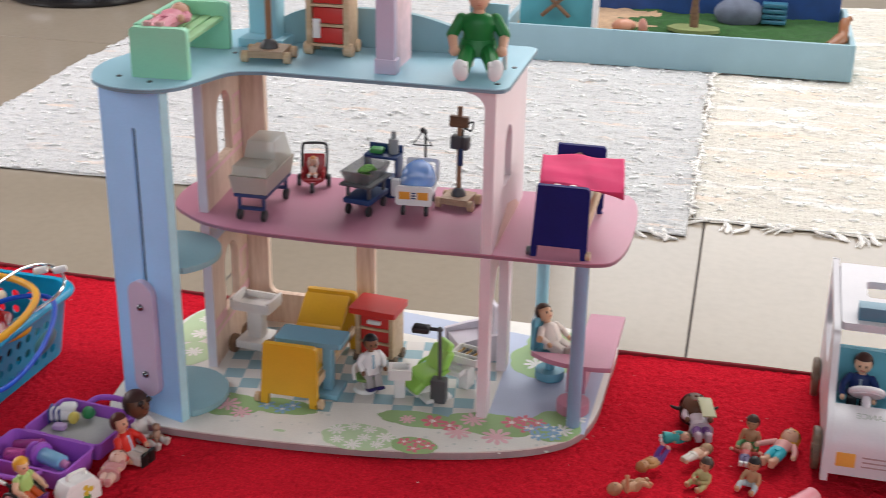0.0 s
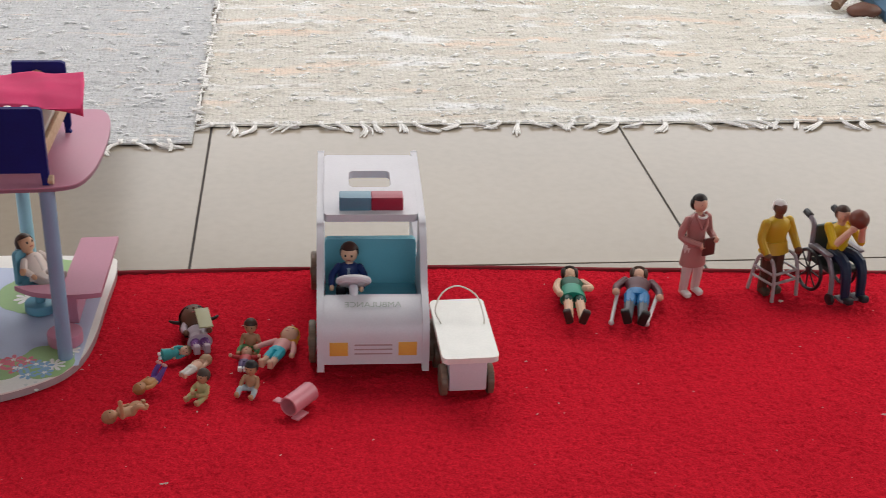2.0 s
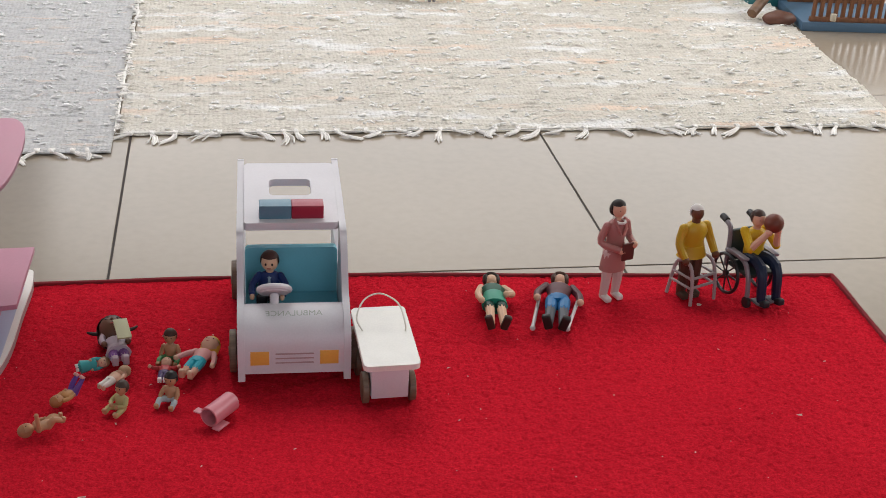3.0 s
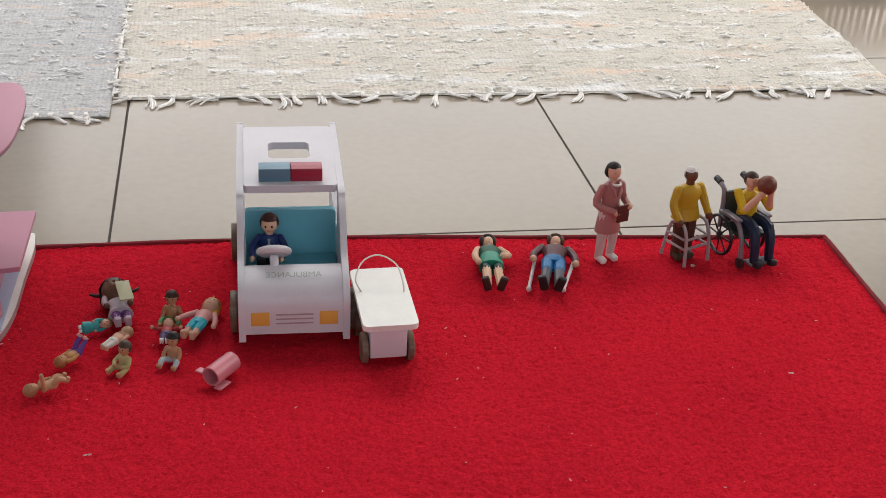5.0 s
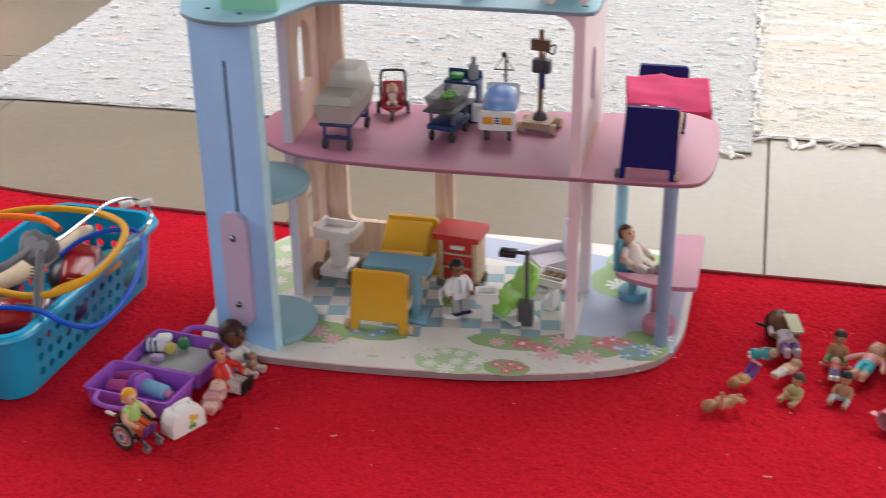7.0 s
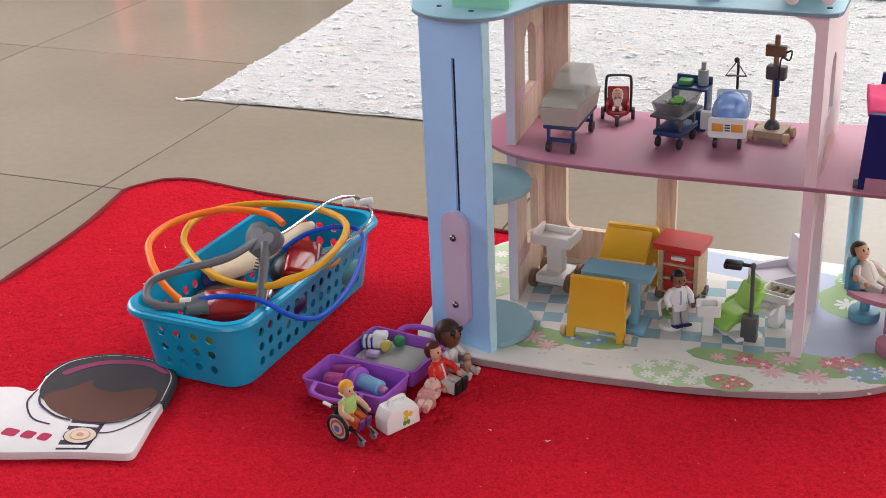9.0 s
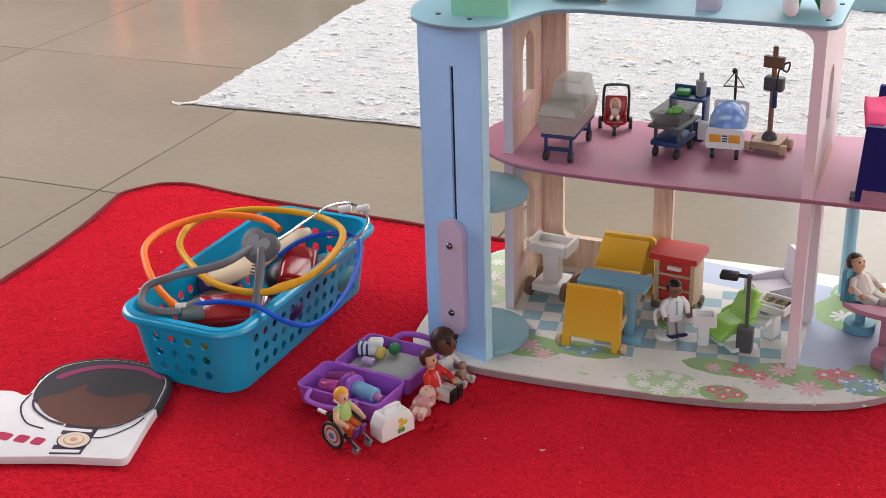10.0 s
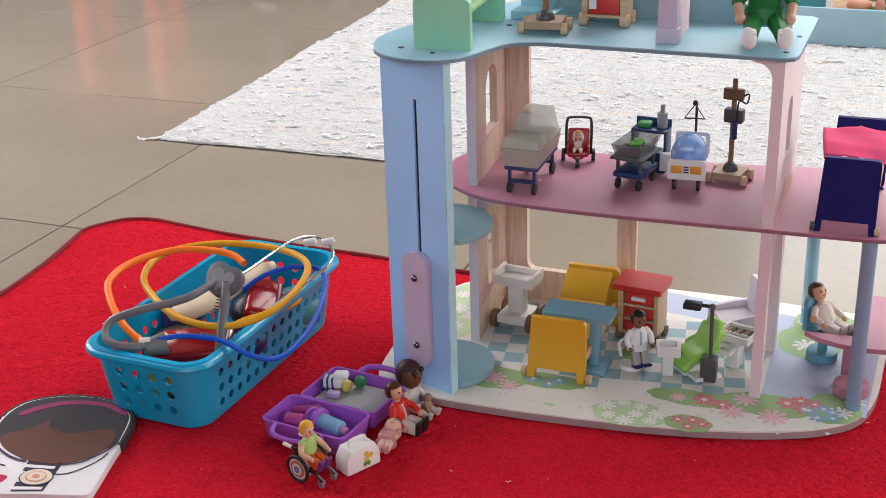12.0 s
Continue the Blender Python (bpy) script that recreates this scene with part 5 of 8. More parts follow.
# Grille grooves drawn as raised grey strips, their shade as colour.
for z in (0.037, 0.0435, 0.050):
    b = BM()
    box(b, 0.048, 0.097, 0.0033, 0.0043, z - 0.001, z + 0.001)
    part("grille_line", b, paint("grille_shade", (0.40, 0.30, 0.30)), bonnet, "grey strip for the shade of a grille groove")
txt = bpy.data.curves.new("lettering", "FONT")
txt.body, txt.size, txt.align_x = "AMBULANCE", 0.0125, "CENTER"
txt_ob = bpy.data.objects.new("lettering_curve", txt)
scene.collection.objects.link(txt_ob)
bpy.context.view_layer.update()
txt_mesh = bpy.data.meshes.new_from_object(txt_ob.evaluated_get(bpy.context.evaluated_depsgraph_get()))
bpy.data.objects.remove(txt_ob)
lettering = new("lettering", txt_mesh)
lettering.data.materials.clear()
lettering.data.materials.append(paint("faded_letter_ink", (0.34, 0.38, 0.33)))
lettering.parent = bonnet
lettering.matrix_basis = Matrix.Translation((AW / 2, 0.0292, 0.0918)) @ Matrix.Rotation(radians(22), 4, "X") @ Matrix.Diagonal((-1.0, 1.0, 1.0, 1.0))
tagged(lettering, "faded mirror-written word AMBULANCE")
b = BM()
slab(b, rounded(0.0095, AW - 0.0095, 0.136, 0.312, 0.006), 0.0, 0.011, holes=[rounded(0.044, 0.102, 0.214, 0.262, 0.008)], m=Matrix.Translation((0, 0, 0.1525)) @ Matrix.Rotation(radians(4.6), 4, "X"))
roof = part("roof", b, AMB_WHITE, ambulance, "white roof with a rounded hatch")
for x0, m in ((0.030, paint("siren_blue", (0.10, 0.22, 0.30), 0.35)), (0.073, paint("siren_red", (0.34, 0.016, 0.045), 0.35))):
    b = BM()
    box(b, x0, x0 + 0.043, 0.146, 0.170, 0.174, 0.194, 0.0015)
    part("siren_light", b, m, roof)
SEAT_TEAL = paint("seat_teal", (0.16, 0.47, 0.57), 0.45)
b = BM()
slab(b, rounded(0.010, AW - 0.010, 0.03, 0.128, (0, 0, 0.006, 0.006)), 0.155, 0.166, m=WALL_Y)
part("seat_back", b, SEAT_TEAL, ambulance, "teal seat back")
b = BM()
box(b, 0.010, AW - 0.010, 0.085, 0.155, 0.050, 0.060, 0.001)
part("seat", b, SEAT_TEAL, ambulance, "teal bench seat")
b = BM()
box(b, 0.010, AW - 0.010, 0.015, 0.315, 0.026, 0.033)
part("floor_board", b, SEAT_TEAL, ambulance, "teal floor board")
b = BM()
SW = axis_matrix((0.048, 0.066, 0.104), (0.048, 0.072, 0.111))[0]
tube(b, [SW @ Vector((0.0195 * math.cos(a), 0.0195 * math.sin(a), 0.0015)) for a in (2 * math.pi * k / 32 for k in range(32))], 0.0042, 9, closed=True)
cyl(b, (0, 0, -0.0035), (0, 0, 0.0012), 0.019, seg=32, m=SW)
cyl(b, (0.048, 0.045, 0.080), (0.048, 0.066, 0.104), 0.006, seg=14)
part("steering_wheel", b, AMB_WHITE, ambulance, "round white steering wheel")
for x in (-0.011, AW + 0.002):
    for y in (0.052, 0.255):
        b = BM()
        cyl(b, (x, y, 0.0285), (x + 0.009, y, 0.0285), 0.0285, seg=32, bev=0.002)
        cyl(b, (x - 0.0015, y, 0.0285), (x + 0.0105, y, 0.0285), 0.006, seg=14)
        part("wheel", b, WHEEL_WOOD, ambulance, "grey-brown wooden wheel")
toy_person("driver_figure", "seated driver figure in blue jacket at the wheel", AMB @ pose(0.043, 0.118, 0.071, 0, 0, -6), 0.094, (0.66, 0.40, 0.27), (0.045, 0.014, 0.010), (0.012, 0.030, 0.13), (0.012, 0.012, 0.016), (0.015, 0.015, 0.018), leg=88, shirt=(0.22, 0.30, 0.38),
           arms=[((sx * 0.150, 0, 0.255), (sx * 0.235, -0.14, 0.17), (sx * 0.215, -0.36, 0.14)) for sx in (-1, 1)])

# ---- toy stretcher trolley ----
TR = Matrix.Translation((0.377, -0.335, 0)) @ Matrix.Rotation(radians(2), 4, "Z")
trolley = thing("toy_stretcher", "white wooden toy stretcher on four wooden wheels", "toy stretcher", at=TR)
b = BM()
slab(b, rounded(-0.036, 0.036, -0.068, 0.068, 0.008), 0.0, 0.008, m=Matrix.Translation((0, 0, 0.067)) @ Matrix.Rotation(radians(4), 4, "X"))
part("board", b, paint("stretcher_white", (0.80, 0.79, 0.74), 0.38), trolley, "white board with rounded corners")
b = BM()
box(b, -0.024, 0.024, -0.052, 0.045, 0.012, 0.0675, 0.0015)
part("body", b, AMB_WHITE, trolley)
for x in (-0.034, 0.026):
    for y in (-0.036, 0.032):
        b = BM()
        cyl(b, (x, y, 0.0205), (x + 0.008, y, 0.0205), 0.0205, seg=28, bev=0.0015)
        part("wheel", b, WHEEL_WOOD, trolley, "dark wooden wheel")
b = BM()
tube(b, smooth_path([(-0.027, 0.012, 0.0755), (-0.034, 0.022, 0.090), (-0.022, 0.040, 0.106), (0.0, 0.046, 0.111), (0.022, 0.036, 0.101), (0.028, 0.012, 0.085), (0.028, 0.006, 0.0755)], 6), 0.0011, 7)
part("strap", b, plastic("white_elastic", (0.74, 0.71, 0.64), 0.7), trolley, "thin white elastic strap")

# ---- furniture on the ground floor ----
F0, F1, F2 = 0.0128, 0.257, 0.483
LIME = plastic("lime_plastic", (0.30, 0.58, 0.10), 0.35)
WHITE_PL = plastic("white_plastic", (0.76, 0.74, 0.72), 0.35)
DARK_GREY = plastic("dark_grey_plastic", (0.075, 0.075, 0.08), 0.4)
CREAM_WOOD = paint("cream_wood_paint", (0.66, 0.62, 0.58), 0.45)


def wooden_wheel(parent, x0, x1, y, z, r, m, hub=True):
    b = BM()
    cyl(b, (x0, y, z), (x1, y, z), r, seg=24, bev=min(0.0015, r * 0.12))
    if hub:
        cyl(b, (min(x0, x1) - 0.001, y, z), (max(x0, x1) + 0.001, y, z), r * 0.22, seg=10)
    return part("wheel", b, m, parent)


cart = thing("baby_bath_trolley", "white wooden toy tray trolley with dark wheels", "toy trolley", at=pose(-0.634, -0.176, F0, 0, 0, -6) @ Matrix.Diagonal((0.88, 0.88, 0.87, 1)))
b = BM()
slab(b, rounded(-0.036, 0.036, -0.026, 0.026, 0.004), 0.082, 0.088)
for s in (-1, 1):
    box(b, s * 0.034 - 0.003, s * 0.034 + 0.003, -0.026, 0.026, 0.086, 0.103, 0.001)
    box(b, -0.034, 0.034, s * 0.0245 - 0.0025, s * 0.0245 + 0.0025, 0.086, 0.099, 0.001)
part("tray", b, CREAM_WOOD, cart)
b = BM()
box(b, -0.014, 0.014, -0.011, 0.011, 0.026, 0.082, 0.002)
part("pedestal", b, CREAM_WOOD, cart)
b = BM()
box(b, -0.027, 0.027, -0.030, 0.030, 0.012, 0.027, 0.002)
part("base", b, CREAM_WOOD, cart)
for s in (-1, 1):
    for y in (-0.022, 0.024):
        wooden_wheel(cart, s * 0.028, s * 0.037, y, 0.0165, 0.0165, DARK_WOOD)

bed = thing("yellow_bed", "yellow wooden toy hospital bed with raised back", "toy bed", at=pose(-0.530, -0.232, F0) @ Matrix.Diagonal((1.02, 1.0, 0.96, 1)))
YELLOW_DEEP = paint("yellow_wood_paint", (0.70, 0.38, 0.02), 0.42)
b = BM()
slab(b, [(-0.041, 0.0), (-0.030, 0.0), (-0.029, 0.017), (0.029, 0.017), (0.030, 0.0), (0.041, 0.0)] + rounded(-0.041, 0.041, 0.004, 0.098, 0.007)[9:22], -0.098, -0.089, m=WALL_Y)
part("footboard", b, YELLOW_DEEP, bed)
b = BM()
slab(b, [(-0.041, 0.0), (-0.030, 0.0), (-0.029, 0.017), (0.029, 0.017), (0.030, 0.0), (0.041, 0.0)] + rounded(-0.041, 0.041, 0.004, 0.098, 0.007)[9:22], 0.092, 0.101, m=WALL_Y)
part("headboard", b, YELLOW_DEEP, bed)
for s in (-1, 1):
    b = BM()
    box(b, s * 0.036 - 0.003, s * 0.036 + 0.003, -0.089, 0.092, 0.028, 0.042, 0.001)
    part("side_rail", b, BIRCH, bed)
    for y in (-0.094, 0.097):
        wooden_wheel(bed, s * 0.042, s * 0.049, y, 0.0075, 0.0075, BIRCH)
b = BM()
box(b, -0.033, 0.033, -0.088, 0.012, 0.042, 0.050, 0.002)
part("lying_board", b, YELLOW_DEEP, bed)
b = BM()
box(b, -0.034, 0.034, 0.0, 0.030, -0.004, 0.004, 0.002, m=Matrix.Translation((0, 0.014, 0.050)) @ Matrix.Rotation(radians(24), 4, "X"))
part("hinged_board", b, YELLOW_DEEP, bed)
b = BM()
box(b, -0.034, 0.034, 0.0, 0.056, -0.004, 0.004, 0.002, m=Matrix.Translation((0, 0.040, 0.061)) @ Matrix.Rotation(radians(36), 4, "X"))
part("raised_back", b, YELLOW_DEEP, bed)

table = thing("overbed_table", "blue wooden toy over-bed table", "toy table", at=pose(-0.512, -0.278, F0) @ Matrix.Diagonal((1.0, 1.0, 0.86, 1)))
b = BM()
slab(b, rounded(-0.048, 0.050, -0.022, 0.024, 0.005), 0.094, 0.103)
part("table_top", b, BED_BLUE, table)
b = BM()
box(b, 0.018, 0.032, -0.008, 0.008, 0.010, 0.094, 0.0015)
part("leg", b, BED_BLUE, table)
b = BM()
box(b, 0.010, 0.044, -0.022, 0.026, 0.0, 0.010, 0.002)
part("foot", b, BED_BLUE, table)


def drawer_cabinet(at, h, drawers, w=0.062, d=0.050, red_top=True):
    c = thing("red_cabinet", "red toy drawer cabinet with birch frame and wooden wheels", "toy cabinet", at=at, group="red cabinets")
    for sx in (-1, 1):
        b = BM()
        box(b, sx * w / 2 - 0.004, sx * w / 2 + 0.004, -d / 2, d / 2, 0.012, h, 0.001)
        part("side_panel", b, BIRCH, c)
        for y in (-d / 2 + 0.006, d / 2 - 0.006):
            wooden_wheel(c, sx * w / 2 - sx * 0.004, sx * w / 2 + sx * 0.008, y, 0.0088, 0.0088, WHEEL_WOOD if red_top else BIRCH)
    b = BM()
    box(b, -w / 2 + 0.004, w / 2 - 0.004, d / 2 - 0.005, d / 2, 0.014, h)
    part("back_panel", b, BIRCH, c)
    if red_top:
        b = BM()
        slab(b, rounded(-w / 2 - 0.012, w / 2 + 0.010, -d / 2 - 0.010, d / 2 + 0.006, 0.003), h, h + 0.010)
        part("top", b, RED_PAINT, c, "overhanging red top")
    z0, step = 0.016, (h - 0.018) / drawers
    for k in range(drawers):
        b = BM()
        box(b, -w / 2 + 0.004, w / 2 - 0.004, -d / 2, d / 2 - 0.006, z0 + k * step - 0.003, z0 + k * step + 0.0005)
        part("shelf", b, BIRCH, c)
        b = BM()
        box(b, -w / 2 + 0.0055, w / 2 - 0.0055, -d / 2 + 0.003, d / 2 - 0.007, z0 + k * step + 0.001, z0 + (k + 1) * step - 0.005, 0.001)
        dr = part("drawer", b, RED_PAINT, c, "red drawer")
        b = BM()
        if red_top:
            if k == drawers - 1:
                box(b, -0.012, 0.012, -d / 2 - 0.003, -d / 2 + 0.004, z0 + (k + 0.35) * step, z0 + (k + 0.6) * step, 0.001)
                part("handle", b, WHITE_PL, dr, "white bar handle")
        elif k == 0:
            box(b, -0.020, -0.010, -d / 2 - 0.002, -d / 2 + 0.004, z0 + 0.008, z0 + 0.034, 0.001)
            part("handle", b, WHITE_PL, dr, "white upright handle")
    return c


drawer_cabinet(pose(-0.447, -0.158, F0, 0, 0, -6) @ Matrix.Diagonal((0.86, 0.88, 0.88, 1)), 0.094, 3)

armchair = thing("toy_armchair", "white wooden toy armchair with a tall slanted back", "toy armchair", at=pose(-0.314, -0.106, F0, 0, 0, 32) @ Matrix.Scale(0.92, 4))
LILAC_WHITE = paint("lilac_white_paint", (0.66, 0.62, 0.68), 0.42)
b = BM()
box(b, -0.036, 0.030, -0.030, 0.026, 0.0, 0.034, 0.0015)
part("seat", b, LILAC_WHITE, armchair)
b = BM()
slab(b, rounded(-0.024, 0.026, 0.0, 0.062, (0, 0, 0.006, 0.006)), 0, 0.008, m=Matrix.Translation((0.022, 0, 0.030)) @ Matrix.Rotation(radians(5), 4, "Y") @ WALL_X)
part("backrest", b, LILAC_WHITE, armchair)
for y0 in (-0.036, 0.026):
    b = BM()
    slab(b, [(-0.040, 0.0), (0.030, 0.0), (0.030, 0.046), (0.0, 0.045), (-0.040, 0.040)], y0, y0 + 0.007, m=WALL_Y)
    part("arm_panel", b, LILAC_WHITE, armchair)

# Dentist's corner.
chair = thing("dentist_chair", "lime green toy dentist chair on white steps", "toy dentist chair", at=pose(-0.352, -0.236, F0, 0, 0, 44) @ Matrix.Diagonal((0.92, 0.92, 0.82, 1)))
b = BM()
box(b, -0.030, 0.022, -0.014, 0.016, 0.0, 0.018, 0.003)
part("base", b, WHITE_PL, chair)
b = BM()
box(b, -0.026, 0.020, -0.040, -0.014, 0.0, 0.007, 0.001, m=Matrix.Rotation(radians(3), 4, "Y"))
part("step", b, WHITE_PL, chair)
for nm, c_, r_, ang in (("leg_cushion", (-0.024, 0.0, 0.023), (0.015, 0.022, 0.007), -42), ("seat_cushion", (-0.004, 0.0, 0.034), (0.019, 0.025, 0.009), -8), ("back_cushion", (0.020, 0.0, 0.056), (0.023, 0.024, 0.008), -66), ("head_cushion", (0.030, 0.0, 0.080), (0.010, 0.016, 0.007), -70)):
    b = BM()
    box(b, -r_[0], r_[0], -r_[1], r_[1], -r_[2], r_[2], min(r_) * 0.75, seg=4, m=Matrix.Translation(c_) @ Matrix.Rotation(radians(ang), 4, "Y"))
    part(nm, b, LIME, chair)
for s in (-1, 1):
    b = BM()
    tube(b, smooth_path([(-0.005, s * 0.026, 0.030), (0.002, s * 0.028, 0.042), (0.020, s * 0.028, 0.048)], 4), 0.0028, 8)
    part("armrest", b, LIME, chair)

lamp = thing("dentist_lamp", "dark grey toy dentist lamp on a jointed post", "toy lamp", at=pose(-0.329, -0.262, F0))
b = BM()
box(b, -0.012, 0.010, -0.009, 0.009, 0.0, 0.036, 0.002)
part("base", b, DARK_GREY, lamp)
b = BM()
cyl(b, (0, 0, 0.034), (-0.001, 0, 0.112), 0.0028, seg=12)
ball(b, (-0.001, 0, 0.112), 0.0045, 10)
part("post", b, DARK_GREY, lamp)
b = BM()
cyl(b, (-0.001, 0, 0.112), (-0.016, 0, 0.112), 0.0026, seg=10)
part("arm", b, BLACK, lamp)
b = BM()
box(b, -0.040, -0.015, -0.009, 0.009, 0.106, 0.115, 0.0025)
part("lamp_head", b, BLACK, lamp)

basin = thing("dentist_basin", "white toy basin stand with a square bowl", "toy basin", at=pose(-0.388, -0.262, F0, 0, 0, 14) @ Matrix.Diagonal((0.92, 0.92, 0.94, 1)))
b = BM()
box(b, -0.008, 0.009, -0.009, 0.009, 0.0, 0.036, 0.0015)
part("pedestal", b, WHITE_PL, basin)
b = BM()
slab(b, rounded(-0.017, 0.019, -0.015, 0.015, 0.003), 0.034, 0.050, holes=[rounded(-0.011, 0.014, -0.010, 0.010, 0.003)])
box(b, -0.013, 0.016, -0.012, 0.012, 0.034, 0.040)
part("bowl", b, WHITE_PL, basin)

tools = thing("instrument_table", "white toy instrument table with golden tools", "toy table", at=pose(-0.302, -0.208, F0, 0, 0, -16) @ Matrix.Diagonal((0.95, 0.95, 0.95, 1)))
b = BM()
box(b, -0.008, 0.008, -0.012, 0.012, 0.0, 0.034, 0.001)
part("pedestal", b, WHITE_PL, tools)
b = BM()
slab(b, rounded(-0.022, 0.004, -0.030, -0.008, 0.003), 0.028, 0.036, holes=[rounded(-0.019, 0.001, -0.027, -0.011, 0.002)])
box(b, -0.020, 0.002, -0.028, -0.010, 0.027, 0.030)
part("lower_tray", b, WHITE_PL, tools)
b = BM()
slab(b, rounded(-0.026, 0.024, -0.016, 0.028, 0.003), 0.044, 0.055, holes=[rounded(-0.023, 0.021, -0.013, 0.025, 0.002)])
box(b, -0.024, 0.022, -0.014, 0.026, 0.043, 0.047)
box(b, -0.024, 0.022, -0.001, 0.001, 0.046, 0.053)
part("upper_tray", b, WHITE_PL, tools)
GOLD = plastic("gold_plastic", (0.42, 0.25, 0.06), 0.3)
for k in range(6):
    b = BM()
    cyl(b, (-0.019 + 0.0066 * k, 0.005, 0.0495), (-0.017 + 0.0064 * k, 0.021, 0.0495), 0.0016, seg=7)
    ball(b, (-0.017 + 0.0064 * k, 0.021, 0.0497), 0.0024, 8)
    part("tool", b, GOLD if k % 2 == 0 else DARK_GREY, tools)
b = BM()
cyl(b, (-0.014, -0.010, 0.0495), (0.014, -0.004, 0.0495), 0.0016, seg=7)
part("tool", b, DARK_STEEL, tools)

stool = thing("round_stool", "white round toy stool with a green seat", "toy stool", at=pose(-0.440, -0.256, F0))
b = BM()
cyl(b, (0, 0, 0), (0, 0, 0.006), 0.018, 0.016, seg=24, bev=0.001)
cyl(b, (0, 0, 0.006), (0, 0, 0.018), 0.004, seg=12)
tube(b, smooth_path([(-0.012, -0.012, 0.02), (-0.018, 0.0, 0.034), (-0.012, 0.012, 0.036)], 4), 0.0022, 8)
part("frame", b, WHITE_PL, stool)
b = BM()
cyl(b, (0, 0, 0.018), (0, 0, 0.023), 0.015, seg=24, bev=0.0015)
part("seat", b, plastic("moss_plastic", (0.16, 0.28, 0.08), 0.4), stool, "moss green seat")
toy_person("doctor_figure", "doctor figure in white coat with black hair perched on a stool", pose(-0.432, -0.254, F0 + 0.002, 0, 0, 40), 0.082, (0.22, 0.10, 0.055), (0.012, 0.012, 0.014), (0.74, 0.72, 0.72), (0.42, 0.39, 0.38), (0.022, 0.014, 0.10), leg=20, shirt=(0.26, 0.42, 0.52), coat=0.08)

# Reception corner under the pink floor.
seat_ = thing("swivel_chair", "blue toy swivel chair on a round base", "toy chair", at=pose(-0.190, -0.150, F0, 0, 0, 62))
CHAIR_BLUE = paint("chair_blue", (0.13, 0.34, 0.44), 0.4)
b = BM()
cyl(b, (0, 0, 0), (0, 0, 0.014), 0.0215, seg=32, bev=0.002)
part("base", b, CHAIR_BLUE, seat_)
b = BM()
cyl(b, (0, 0, 0.014), (0, 0, 0.040), 0.007, seg=16)
part("stem", b, CHAIR_BLUE, seat_)
b = BM()
box(b, -0.019, 0.019, -0.018, 0.020, 0.040, 0.046, 0.0015)
part("seat", b, CHAIR_BLUE, seat_)
b = BM()
slab(b, rounded(-0.019, 0.019, 0.044, 0.092, (0, 0, 0.006, 0.006)), 0.017, 0.023, m=WALL_Y)
part("backrest", b, CHAIR_BLUE, seat_)


def ring_extra(b, hz):
    tube(b, [(0.06 * math.sin(2 * a), 0.20 + 0.17 * math.cos(a), hz - 0.09 + 0.15 * math.sin(a)) for a in (2 * math.pi * k / 24 for k in range(24))], 0.012, 6, closed=True, mi=6)
    cyl(b, (-0.235, -0.03, 0.12), (-0.285, -0.04, 0.13), 0.055, seg=16, mi=0)


toy_person("doctor_figure", "doctor figure in cream coat leaning back in the swivel chair", pose(-0.186, -0.150, F0 + 0.044, 0, 0, 52), 0.094, (0.62, 0.36, 0.22), (0.055, 0.028, 0.018), (0.70, 0.60, 0.54), (0.58, 0.50, 0.46), (0.30, 0.24, 0.22), leg=84, lean=30, coat=0.05, shirt=(0.58, 0.50, 0.46), extra=ring_extra, extra_color=(0.62, 0.64, 0.64))
desk = thing("reception_desk", "pink wooden toy desk with a curved front", "toy desk")
b = BM()
slab(b, [(p.x, p.y) for p in smooth_path([(-0.213, -0.188, 0), (-0.190, -0.205, 0), (-0.155, -0.215, 0), (-0.120, -0.216, 0), (-0.096, -0.212, 0)], 4)] + [(-0.094, -0.04), (-0.146, -0.042), (-0.150, -0.184)], 0.064, 0.071)
part("desk_top", b, PINK, desk)
b = BM()
box(b, -0.140, -0.133, -0.19, -0.05, F0, 0.064)
part("side_panel", b, PINK, desk)
b = BM()
box(b, -0.160, -0.140, -0.19, -0.184, F0, 0.064)
part("front_panel", b, PINK, desk)
b = BM()
cyl(b, (-0.143, -0.240, F0), (-0.143, -0.240, F0 + 0.017), 0.023, seg=32, bev=0.002)
thing("pink_stool", "low pink round toy stool", "toy stool", b=b, material=PINK)

# ---- middle floor ----
TUB = clear("clear_beige_plastic", (0.62, 0.58, 0.50), 0.22, 0.55)
SMOKE = clear("clear_smoke_plastic", (0.16, 0.16, 0.165), 0.15, 0.50)
BLUE_CLEAR = clear("clear_blue_plastic", (0.16, 0.34, 0.78), 0.12, 0.72)
NAVY_PL = plastic("navy_plastic", (0.02, 0.035, 0.12), 0.4)
BLUE_PL = plastic("blue_plastic", (0.012, 0.038, 0.13), 0.35)


def castors(parent, pts, r=0.0085):
    for x, y in pts:
        b = BM()
        cyl(b, (x - 0.003, y, r), (x + 0.003, y, r), r, seg=16, bev=0.001)
        cyl(b, (x, y, r), (x, y, r + 0.014), 0.0022, seg=8)
        part("castor", b, BLACK, parent)


